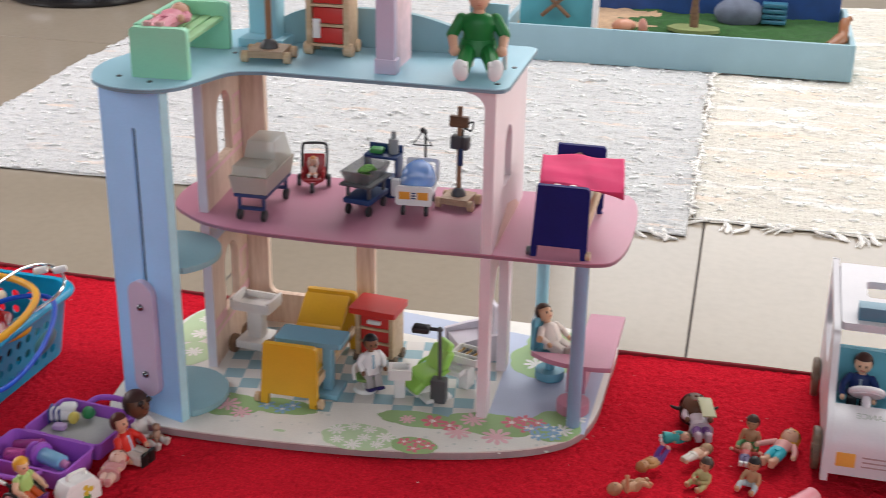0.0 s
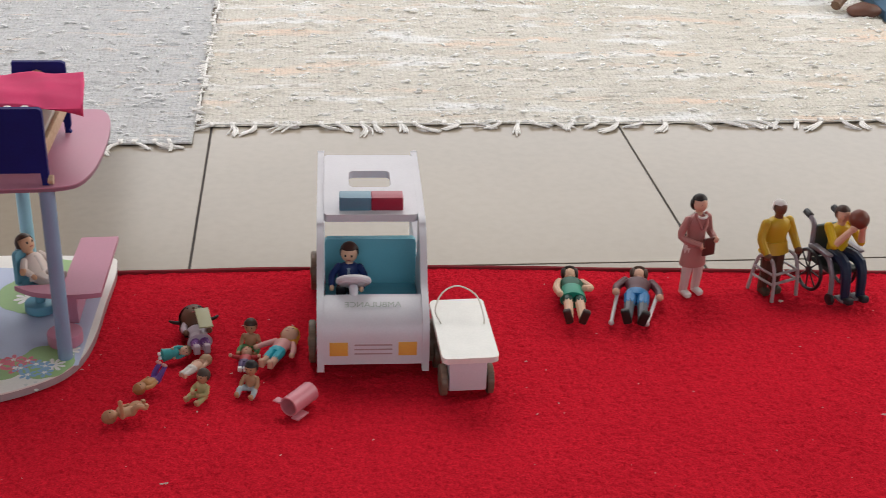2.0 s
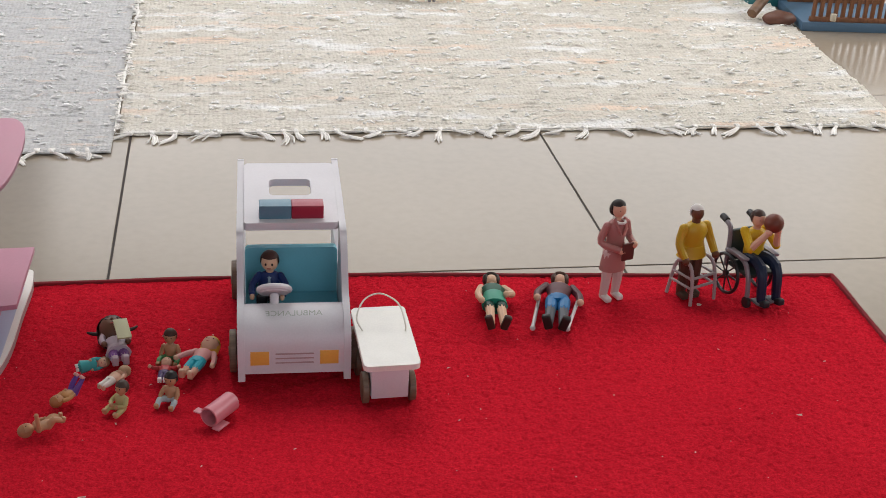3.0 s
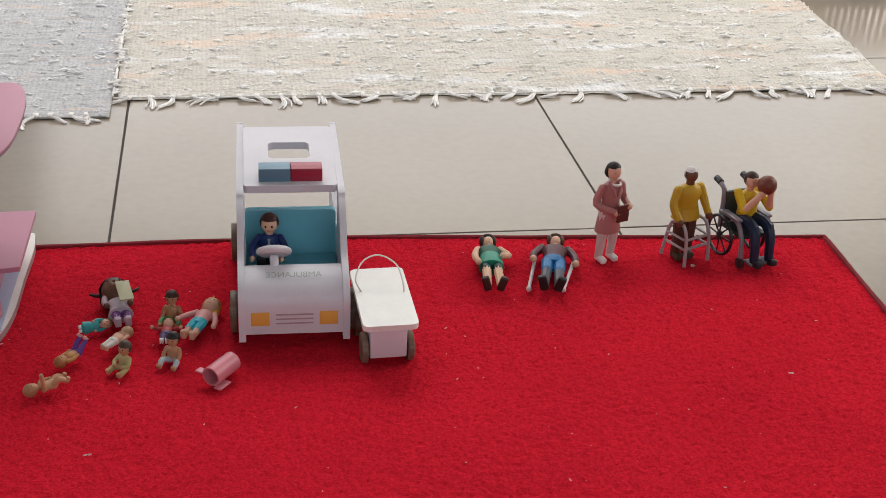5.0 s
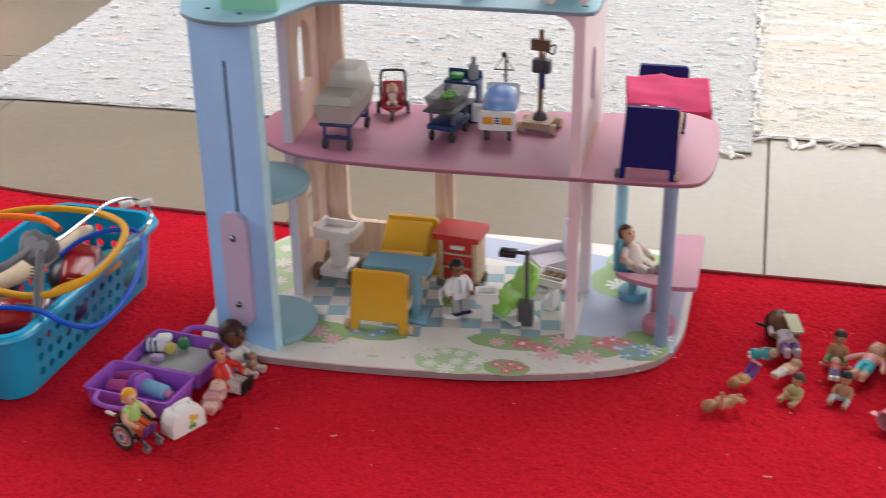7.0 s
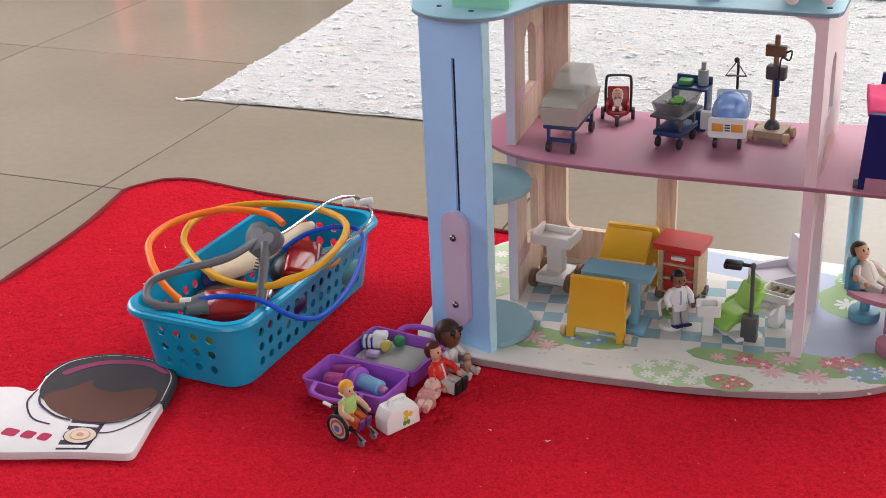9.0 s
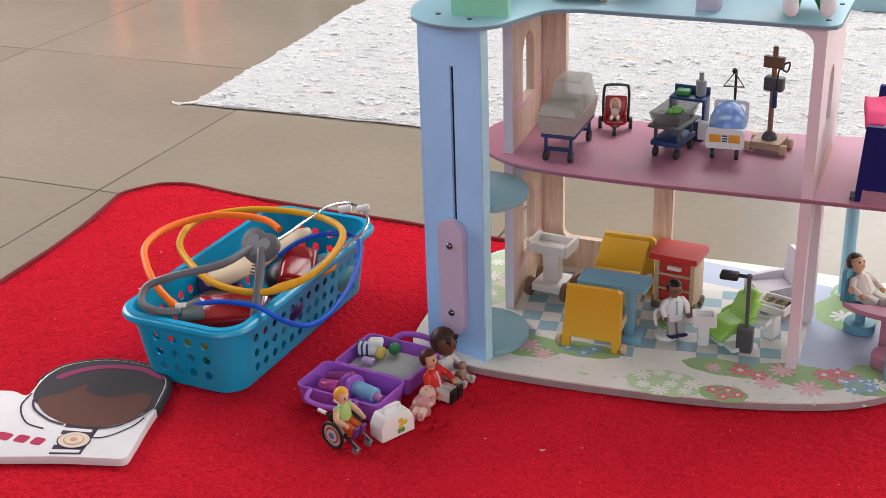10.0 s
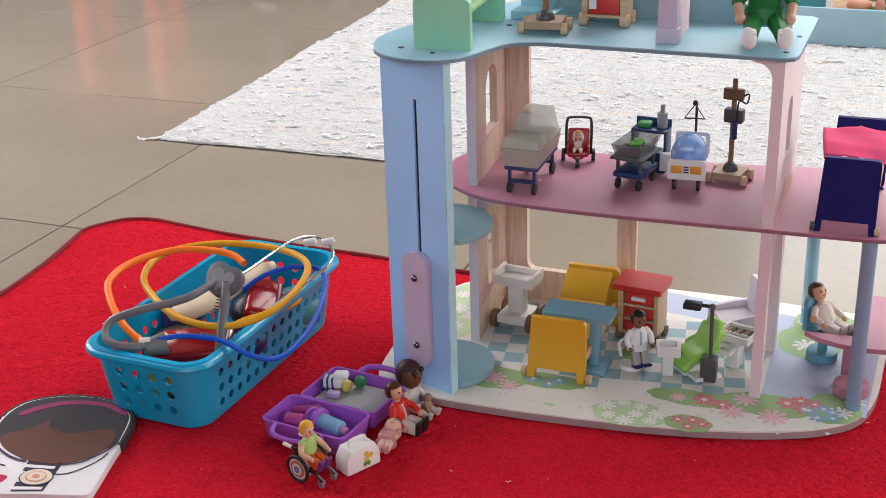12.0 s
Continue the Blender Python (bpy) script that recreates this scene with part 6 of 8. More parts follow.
def tub(b, x0, x1, y0, y1, z0, z1, flare=0.006, t=0.002):
    """An open box that widens upwards."""
    lo, hi = [(x0, y0), (x1, y0), (x1, y1), (x0, y1)], [(x0 - flare, y0 - flare), (x1 + flare, y0 - flare), (x1 + flare, y1 + flare), (x0 - flare, y1 + flare)]
    inset = lambda q, k: [(x + (k if i in (0, 3) else -k), y + (k if i in (0, 1) else -k)) for i, (x, y) in enumerate(q)]
    loops = [[b.verts.new((x, y, z)) for x, y in q] for q, z in ((lo, z0), (hi, z1), (inset(hi, t), z1), (inset(lo, t), z0 + t))]
    for a, c in zip(loops, loops[1:]):
        for k in range(4):
            b.faces.new((a[k], a[(k + 1) % 4], c[(k + 1) % 4], c[k]))
    b.faces.new(loops[0][::-1])
    b.faces.new(loops[-1])


incubator = thing("incubator_cart", "toy incubator with a clear hood on a dark wheeled frame", "toy incubator", at=pose(-0.602, -0.208, F1, 0, 0, 1) @ Matrix.Diagonal((0.93, 1.10, 0.96, 1)))
castors(incubator, [(-0.019, -0.044), (0.019, -0.044), (-0.019, 0.040), (0.019, 0.040)])
for sy in (-0.044, 0.040):
    b = BM()
    for sx in (-0.019, 0.019):
        box(b, sx - 0.0022, sx + 0.0022, sy - 0.0022, sy + 0.0022, 0.012, 0.040)
    box(b, -0.021, 0.021, sy - 0.002, sy + 0.002, 0.016, 0.021)
    part("leg_frame", b, NAVY_PL, incubator)
b = BM()
box(b, -0.026, 0.026, -0.050, 0.046, 0.036, 0.042, 0.002)
part("deck", b, NAVY_PL, incubator)
b = BM()
tub(b, -0.026, 0.026, -0.050, 0.046, 0.0425, 0.069, 0.004)
part("tub", b, plastic("beige_plastic", (0.42, 0.38, 0.32), 0.35), incubator, "grey-beige tub")
# a low glazed front and a taller cabin behind it
for nm, ring0, ring1 in (("front_hood", (-0.028, 0.028, -0.051, -0.012, 0.0695), (-0.026, 0.026, -0.048, -0.012, 0.083)), ("cabin_hood", (-0.028, 0.028, -0.0115, 0.047, 0.0695), (-0.021, 0.021, -0.004, 0.041, 0.106))):
    b = BM()
    low_, high_ = ([b.verts.new(c) for c in ((q[0], q[2], q[4]), (q[1], q[2], q[4]), (q[1], q[3], q[4]), (q[0], q[3], q[4]))] for q in (ring0, ring1))
    for k in range(4):
        b.faces.new((low_[k], low_[(k + 1) % 4], high_[(k + 1) % 4], high_[k]))
    b.faces.new(high_)
    bmesh.ops.bevel(b, geom=[e for e in b.edges if not e.is_boundary], offset=0.002, segments=2, profile=0.5, affect="EDGES", clamp_overlap=True)
    part(nm, b, TUB, incubator, "clear plastic hood")

stroller = thing("toy_stroller", "red toy stroller with black frame and three wheels", "toy stroller", at=pose(-0.562, -0.108, F1, 0, 0, 13) @ Matrix.Diagonal((0.88, 0.9, 0.80, 1)))
STROLLER_RED = plastic("stroller_red", (0.34, 0.012, 0.016), 0.35)
b = BM()
box(b, -0.017, 0.017, -0.012, 0.014, 0.014, 0.022, 0.003)
box(b, -0.018, 0.018, -0.003, 0.003, 0.0, 0.042, 0.003, m=Matrix.Translation((0, 0.012, 0.018)) @ Matrix.Rotation(radians(-14), 4, "X"))
for s in (-1, 1):
    box(b, s * 0.017 - 0.002, s * 0.017 + 0.002, -0.012, 0.018, 0.018, 0.036, 0.0015)
part("seat", b, STROLLER_RED, stroller, "red moulded seat")
b = BM()
tube(b, smooth_path([(-0.020, 0.012, 0.012), (-0.021, 0.022, 0.045), (-0.020, 0.030, 0.070), (-0.014, 0.033, 0.075), (0.014, 0.033, 0.075), (0.020, 0.030, 0.070), (0.021, 0.022, 0.045), (0.020, 0.012, 0.012)], 5), 0.0024, 8)
part("push_bar", b, BLACK, stroller)
b = BM()
tube(b, [(-0.014, 0.0, 0.016), (0.0, -0.020, 0.012), (0.014, 0.0, 0.016)], 0.003, 8)
part("fork", b, STROLLER_RED, stroller)
for x, y, r in ((0.0, -0.026, 0.0095), (-0.025, 0.010, 0.0115), (0.025, 0.010, 0.0115)):
    b = BM()
    cyl(b, (x - 0.003, y, r), (x + 0.003, y, r), r, seg=20, bev=0.001)
    part("wheel", b, BLACK, stroller)
doll("baby_doll", "tiny orange-haired baby doll sitting in the stroller", pose(-0.562, -0.110, F1 + 0.016, -10, 0, 13), 0.040, SKIN, (0.55, 0.22, 0.07), (0.70, 0.55, 0.48), SKIN, head=0.15, hip=0.16, thick=1.4, legs=sit_legs(0.14, 0.36, 0.02, 0.12, 0.04))


def hospital_cart(at, label, tub_m):
    t = thing("bassinet_cart", label, "toy trolley", at=at, group="bassinet carts")
    castors(t, [(-0.018, -0.026), (0.018, -0.026), (-0.018, 0.026), (0.018, 0.026)], 0.0075)
    b = BM()
    box(b, -0.024, 0.024, -0.034, 0.034, 0.018, 0.026, 0.002)
    part("lower_shelf", b, BLUE_PL, t)
    for sx in (-1, 1):
        for y in (-0.025, 0.025):
            b = BM()
            box(b, sx * 0.019 - 0.002, sx * 0.019 + 0.002, y - 0.003, y + 0.003, 0.0262, 0.0438)
            part("upright", b, DARK_GREY, t)
    b = BM()
    box(b, -0.028, 0.028, -0.038, 0.038, 0.044, 0.048, 0.0015)
    part("upper_shelf", b, DARK_GREY, t)
    b = BM()
    tub(b, -0.020, 0.020, -0.032, 0.032, 0.0482, 0.066, 0.006)
    part("tub", b, tub_m, t)
    return t


hospital_cart(pose(-0.461, -0.175, F1, 0, 0, -10) @ Matrix.Diagonal((0.87, 0.92, 1.0, 1)), "smoky clear toy bassinet on a blue wheeled cart", SMOKE)
b = BM()
r = random.Random(3)
for k in range(16):
    ball(b, (-0.461 + r.uniform(-0.009, 0.009), -0.175 + r.uniform(-0.014, 0.014), F1 + 0.056 + r.uniform(0, 0.008)), (r.uniform(0.002, 0.008), r.uniform(0.002, 0.008), r.uniform(0.001, 0.003)), 9)
thing("green_cloth", "crumpled green cloth in the bassinet", "cloth", b=b, material=surface("green_cloth", (0.12, 0.30, 0.05), 0.8, vary=0.25))

cab = thing("blue_medicine_cart", "dark blue toy medicine cart with open shelf", "toy trolley", at=pose(-0.455, -0.106, F1, 0, 0, -5))
b = BM()
box(b, -0.026, 0.026, -0.014, 0.014, 0.0, 0.030, 0.002)
part("cabinet", b, BLUE_PL, cab)
for sx in (-1, 1):
    b = BM()
    box(b, sx * 0.024 - 0.002, sx * 0.024 + 0.002, -0.013, 0.013, 0.030, 0.060, 0.001)
    part("upright", b, BLUE_PL, cab)
b = BM()
box(b, -0.026, 0.026, -0.014, 0.014, 0.058, 0.063, 0.0015)
box(b, -0.026, 0.026, 0.011, 0.014, 0.062, 0.074, 0.001)
part("top_shelf", b, BLUE_PL, cab)
b = BM()
cyl(b, (-0.440, -0.104, F1 + 0.0632), (-0.440, -0.104, F1 + 0.086), 0.0075, seg=18, bev=0.0015)
cyl(b, (-0.440, -0.104, F1 + 0.086), (-0.440, -0.104, F1 + 0.097), 0.0035, seg=12)
thing("toy_bottle", "grey toy bottle on the medicine cart", "bottle", b=b, material=plastic("grey_bottle", (0.28, 0.29, 0.29), 0.35))
b = BM()
box(b, -0.474, -0.454, -0.114, -0.098, F1 + 0.0632, F1 + 0.0715, 0.003)
thing("green_pack", "small green pack on the medicine cart", "box", b=b, material=plastic("green_pack", (0.05, 0.25, 0.06), 0.4))
b = BM()
box(b, -0.436, -0.402, -0.135, -0.123, F1 + 0.008, F1 + 0.034, 0.002)
thing("white_box", "small white box standing behind the bed", "box", b=b, material=WHITE_PL)

cot = thing("covered_bed", "white toy hospital bed with a clear blue dome cover", "toy bed", at=pose(-0.391, -0.153, F1, 0, 0, 5) @ Matrix.Diagonal((0.86, 0.9, 0.92, 1)))
castors(cot, [(-0.019, -0.028), (0.019, -0.028), (-0.019, 0.040), (0.019, 0.040)], 0.009)
b = BM()
box(b, -0.026, 0.026, -0.034, 0.046, 0.022, 0.030, 0.002)
part("frame", b, WHITE_PL, cot)
b = BM()
slab(b, rounded(-0.030, 0.030, 0.020, 0.050, 0.005), -0.040, -0.034, m=WALL_Y)
end = part("end_board", b, WHITE_PL, cot, "white end board")
for x0 in (-0.024, 0.006):
    b = BM()
    box(b, x0, x0 + 0.018, -0.0415, -0.0398, 0.030, 0.042, 0.0005)
    part("orange_panel", b, plastic("orange_panel", (0.72, 0.30, 0.03), 0.4), end)
b = BM()
for z in (0.032, 0.036, 0.040):
    box(b, -0.004, 0.004, -0.0412, -0.0398, z - 0.001, z + 0.001)
part("label_marks", b, NAVY_PL, end, "blue illegible label marks")
b = BM()
slab(b, rounded(-0.028, 0.028, 0.030, 0.068, 0.006), 0.048, 0.053, holes=[rounded(-0.022, 0.022, 0.036, 0.062, 0.004)], m=WALL_Y)
part("head_rail", b, WHITE_PL, cot)
b = BM()
bmesh.ops.create_uvsphere(b, u_segments=24, v_segments=16, radius=1, matrix=Matrix.Translation((0, 0.004, 0.044)) @ Matrix.Diagonal((0.030, 0.040, 0.034, 1)))
bmesh.ops.delete(b, geom=[v for v in b.verts if v.co.z < 0.043], context="VERTS")
part("dome", b, BLUE_CLEAR, cot, "clear blue dome")
b = BM()
box(b, -0.024, 0.024, -0.032, 0.044, 0.030, 0.040, 0.004)
part("mattress", b, plastic("pale_blue_pad", (0.45, 0.52, 0.62), 0.6), cot, "pale blue pad")
b = BM()
cyl(b, (0.004, 0.054, 0.02), (0.004, 0.050, 0.112), 0.0022, seg=8)
cyl(b, (0.004, 0.050, 0.112), (0.004, 0.020, 0.122), 0.0022, seg=8)
tube(b, [(0.004, 0.020, 0.120), (-0.012, 0.020, 0.098), (0.020, 0.020, 0.098)], 0.0019, 7, closed=True)
ball(b, (0.004, 0.020, 0.122), 0.0045, 9)
part("trapeze", b, BLACK, cot, "black trapeze handle on a pole")


STAND_WOOD = wood("stand_wood", (0.46, 0.32, 0.21), (0.34, 0.22, 0.14))


def drip_stand(at, h, extras=True):
    t = thing("drip_stand", "wooden toy drip stand on a wheeled base", "toy drip stand", at=at, group="drip stands")
    b = BM()
    slab(b, rounded(-0.024, 0.024, -0.024, 0.024, 0.002), 0.0075, 0.0165)
    part("base", b, STAND_WOOD, t)
    for sx in (-1, 1):
        for sy in (-1, 1):
            b = BM()
            cyl(b, (sx * 0.024, sy * 0.018, 0.0078), (sx * 0.033, sy * 0.018, 0.0078), 0.0078, seg=18, bev=0.001)
            part("wheel", b, BIRCH, t)
    b = BM()
    ball(b, (0, 0, 0.0165), (0.0125, 0.0125, 0.0125), 16)
    part("collar", b, DARK_GREY, t, "dark domed collar")
    b = BM()
    cyl(b, (0, 0, 0.02), (0, 0, h), 0.0042, seg=14, bev=0.0006)
    part("pole", b, wood("pole_wood", (0.34, 0.19, 0.10), (0.24, 0.12, 0.06), along=(14, 14, 1)), t)
    if extras:
        b = BM()
        box(b, -0.017, 0.015, -0.005, 0.005, h - 0.030, h - 0.014, 0.001)
        part("cross_piece", b, DARK_WOOD, t)
        b = BM()
        box(b, -0.014, 0.017, -0.009, 0.009, h - 0.062, h - 0.042, 0.003)
        part("pump", b, DARK_GREY, t, "dark grey pump box")
        b = BM()
        box(b, 0.002, 0.011, -0.014, -0.008, h - 0.084, h - 0.058, 0.003)
        part("drip_bag", b, BLUE_PL, t, "blue drip bag")
        b = BM()
        tube(b, smooth_path([(0.014, 0, h - 0.024), (0.024, -0.002, h - 0.020), (0.022, -0.006, h - 0.032), (0.010, -0.008, h - 0.030), (0.008, -0.010, h - 0.060)], 5), 0.0014, 7)
        part("hose", b, BLACK, t)
    return t


drip_stand(pose(-0.338, -0.124, F1, 0, 0, -8) @ Matrix.Diagonal((0.86, 0.88, 1.0, 1)), 0.148)

blue_bed = thing("blue_bed", "navy blue toy bed with birch rails on the pink floor", "toy bed", at=pose(-0.170, -0.187, F1))
for y0 in (-0.092, 0.084):
    b = BM()
    slab(b, [(-0.037, 0.0), (-0.029, 0.0), (-0.028, 0.016), (0.028, 0.016), (0.029, 0.0), (0.037, 0.0)] + rounded(-0.037, 0.037, 0.004, 0.099, 0.006)[9:22], y0, y0 + 0.008, m=WALL_Y)
    part("end_board", b, NAVY, blue_bed)
for s in (-1, 1):
    b = BM()
    box(b, s * 0.0315 - 0.003, s * 0.0315 + 0.003, -0.084, 0.084, 0.030, 0.050, 0.001)
    part("side_rail", b, BIRCH, blue_bed)
    b = BM()
    cyl(b, (s * 0.036, -0.088, 0.006), (s * 0.042, -0.088, 0.006), 0.006, seg=14)
    part("wheel", b, BIRCH if s > 0 else DARK_GREY, blue_bed)
b = BM()
box(b, -0.028, 0.028, -0.083, 0.083, 0.040, 0.054, 0.005)
part("mattress", b, surface("mattress_cloth", (0.55, 0.50, 0.44), 0.9), blue_bed)
doll("patient_doll", "dark-haired doll lying in the blue bed", pose(-0.170, -0.247, F1 + 0.074, -90, 0, 0), 0.166, SKIN, (0.07, 0.03, 0.02), (0.6, 0.5, 0.48), (0.5, 0.42, 0.4), head=0.085, thick=0.9)
nx_, ny_ = 30, 24
U, V = np.meshgrid(np.linspace(0, 1, nx_), np.linspace(0, 1, ny_))
X = -0.206 + 0.112 * U - 0.011 * V
Y = -0.226 + 0.094 * V + 0.004 * (U - 0.5)
Z = F1 + 0.091 + 0.0014 * np.sin(9 * U + 4 * V) + 0.003 * V - 0.030 * np.clip(U - 0.45, 0, 1) * np.clip(1 - 1.6 * V, 0, 1) - 0.006 * np.clip(1 - 4 * V, 0, 1)
Z = Z + 0.0012 * value_noise(X, Y, 0.02, 77)
sheet("pink_blanket", X, Y, Z, surface("pink_cotton", (0.70, 0.055, 0.17), 0.9, vary=0.10, fine=900, bump=0.3), F1 + 0.079, "bright pink cotton blanket over the blue bed", "blanket", kind=" ")
bpy.data.objects["pink_blanket"].pop("kind")

# ---- terrace ----
MINT_SEAT = paint("light_green_paint", (0.38, 0.66, 0.34))
bench = thing("mint_bench", "mint green toy bench with a slatted seat", "toy bench", at=pose(-0.676, -0.282, F2, 0, 0, 4))
for y0 in (-0.088, 0.076):
    b = BM()
    slab(b, rounded(-0.037, 0.037, 0.0, 0.064, (0.002, 0.002, 0.006, 0.006)), y0, y0 + 0.012, m=WALL_Y)
    part("end_panel", b, MINT, bench)
for k in range(4):
    b = BM()
    box(b, -0.031 + 0.016 * k, -0.018 + 0.016 * k, -0.076, 0.076, 0.040, 0.046, 0.001)
    part("slat", b, MINT_SEAT, bench)
b = BM()
box(b, -0.035, -0.028, -0.076, 0.076, 0.046, 0.066, 0.001)
part("back_slat", b, MINT, bench)
doll("pink_doll", "blonde doll in pink clothes lying on the mint bench", pose(-0.680, -0.36, F2 + 0.058, -90, 0, 6), 0.125, SKIN, (0.62, 0.36, 0.10), (0.62, 0.22, 0.28), (0.62, 0.24, 0.30), shoe=(0.6, 0.3, 0.3), head=0.11, hip=0.40, thick=1.25)
drip_stand(pose(-0.573, -0.240, F2, 0, 0, 6), 0.17, False)
drawer_cabinet(pose(-0.505, -0.180, F2), 0.125, 4, w=0.052, d=0.042, red_top=False)
b = BM()
box(b, -0.640, -0.575, -0.185, -0.135, F2, F2 + 0.012, 0.0015)
low = thing("blue_cubicle", "teal and pale blue toy cubicle on the terrace", "toy cubicle", b=b, material=TEAL_BLUE)
b = BM()
box(b, -0.636, -0.600, -0.150, -0.142, F2 + 0.012, F2 + 0.12)
part("panel", b, PALE_BLUE, low)
b = BM()
box(b, -0.598, -0.586, -0.178, -0.142, F2 + 0.012, F2 + 0.12, 0.001)
part("post", b, TEAL_BLUE, low)
green_chair = thing("toy_chair", "pale teal wooden toy chair under the green doll", "toy chair", at=pose(-0.288, -0.220, F2, 0, 0, -6))
b = BM()
box(b, -0.026, 0.026, -0.022, 0.024, 0.022, 0.028, 0.001)
part("seat", b, TEAL_BLUE, green_chair)
b = BM()
box(b, -0.026, 0.026, 0.020, 0.025, 0.028, 0.085, 0.001)
part("backrest", b, TEAL_BLUE, green_chair)
for sx in (-1, 1):
    for sy in (-0.019, 0.021):
        b = BM()
        box(b, sx * 0.023 - 0.003, sx * 0.023 + 0.003, sy - 0.003, sy + 0.003, 0.0, 0.022)
        part("leg", b, GREY_TEAL if sy < 0 else CREAM_WOOD, green_chair)
GREEN_CLOTH = (0.012, 0.16, 0.035)
def sole_extra(b, hz):
    for sx in (-1, 1):
        ball(b, (sx * 0.15, -0.455, 0.062), (0.066, 0.034, 0.095), 16, mi=6, m=Matrix.Translation((sx * 0.15, -0.455, 0.062)) @ Euler((radians(-20), radians(14 * sx), 0)).to_matrix().to_4x4() @ Matrix.Translation((-sx * 0.15, 0.455, -0.062)))


doll("green_doll", "doll in dark green scrubs with white shoes seated on a chair", pose(-0.293, -0.230, F2 + 0.012, 0, 0, 12), 0.145, SKIN, (0.012, 0.16, 0.035), GREEN_CLOTH, GREEN_CLOTH, shoe=(0.72, 0.70, 0.70), head=0.10, hip=0.16, thick=1.45, sleeve=True, coat=0.06, foot=0.9, extra=sole_extra, extra_color=(0.72, 0.70, 0.71), legs=[((sx * 0.08, 0, 0.13), (sx * 0.11, -0.24, 0.10), (sx * 0.13, -0.40, 0.04)) for sx in (-1, 1)], arms=[((sx * 0.15, 0, 0.40), (sx * 0.23, -0.04, 0.27), (sx * 0.21, -0.14, 0.17)) for sx in (-1, 1)])

# ---- basket of doctor's toys ----
BASKET = Matrix.Translation((-1.012, -0.402, 0)) @ Matrix.Rotation(radians(-2.5), 4, "Z")
TURQ = plastic("turquoise_plastic", (0.004, 0.33, 0.56), 0.30)
basket = thing("toy_basket", "turquoise plastic basket with round holes, full of toy stethoscopes", "basket", at=BASKET)
hx, hy, hr, hh = 0.090, 0.196, 0.036, 0.104


def taper(b):
    for v in b.verts:
        k = 0.86 + 0.14 * v.co.z / hh
        v.co.x *= k
        v.co.y *= 0.93 + 0.07 * v.co.z / hh


def ring_hole(cx, cy, r, n=14):
    return [(cx + r * math.cos(2 * math.pi * k / n), cy + r * math.sin(2 * math.pi * k / n)) for k in range(n)]


for s in (-1, 1):
    b = BM()
    holes = [ring_hole(-0.041 + 0.0273 * i, 0.026 + 0.024 * j, 0.0068) for i in range(4) for j in range(3)]
    slab(b, [(-hx + hr, 0.004), (hx - hr, 0.004), (hx - hr, hh), (-hx + hr, hh)], s * hy - 0.0012, s * hy + 0.0012, holes=holes, m=WALL_Y)
    taper(b)
    part("end_wall", b, TURQ, basket)
    b = BM()
    holes = [ring_hole(-0.143 + 0.0238 * i, 0.022 + 0.024 * j, 0.0066) for i in range(13) for j in range(3)]
    slab(b, [(-hy + hr, 0.004), (hy - hr, 0.004), (hy - hr, hh), (-hy + hr, hh)], s * hx - 0.0012, s * hx + 0.0012, holes=holes, m=WALL_X)
    taper(b)
    part("side_wall", b, TURQ, basket)
for sx in (-1, 1):
    for sy in (-1, 1):
        b = BM()
        cols = []
        for k in range(9):
            a = radians(90 * k / 8)
            for rr in (hr - 0.0012, hr + 0.0012):
                cols.append([b.verts.new((sx * (hx - hr + rr * math.cos(a)), sy * (hy - hr + rr * math.sin(a)), z)) for z in (0.004, hh)])
        for k in range(0, 16, 2):
            for o in (0, 1):
                b.faces.new((cols[k + o][0], cols[k + 2 + o][0], cols[k + 2 + o][1], cols[k + o][1]))
        for k in (0, 16):
            b.faces.new((cols[k][0], cols[k + 1][0], cols[k + 1][1], cols[k][1]))
        for k in range(0, 16, 2):
            for z in (0, 1):
                b.faces.new((cols[k][z], cols[k + 1][z], cols[k + 3][z], cols[k + 2][z]))
        taper(b)
        bmesh.ops.recalc_face_normals(b, faces=list(b.faces))
        part("corner_wall", b, TURQ, basket)
b = BM()
slab(b, [(x * 0.866, y * 0.932) for x, y in rounded(-hx, hx, -hy, hy, hr)], 0.0005, 0.0045)
part("bottom", b, TURQ, basket)
b = BM()
lip = rounded(-hx - 0.006, hx + 0.006, -hy - 0.007, hy + 0.007, hr + 0.004, 8)
slab(b, lip, hh - 0.002, hh + 0.003, holes=[rounded(-hx + 0.002, hx - 0.002, -hy + 0.002, hy - 0.002, hr - 0.002, 8)])
tube(b, [(x, y, hh - 0.004) for x, y in lip], 0.0058, 8, closed=True)
part("rim", b, TURQ, basket, "thick rolled rim")


def hose(name, label, pts, r, m, category="stethoscope", seg=10, closed=False):
    b = BM()
    tube(b, smooth_path(pts, 7, closed), r, seg, closed=closed)
    return thing(name, label, category, b=b, material=m)


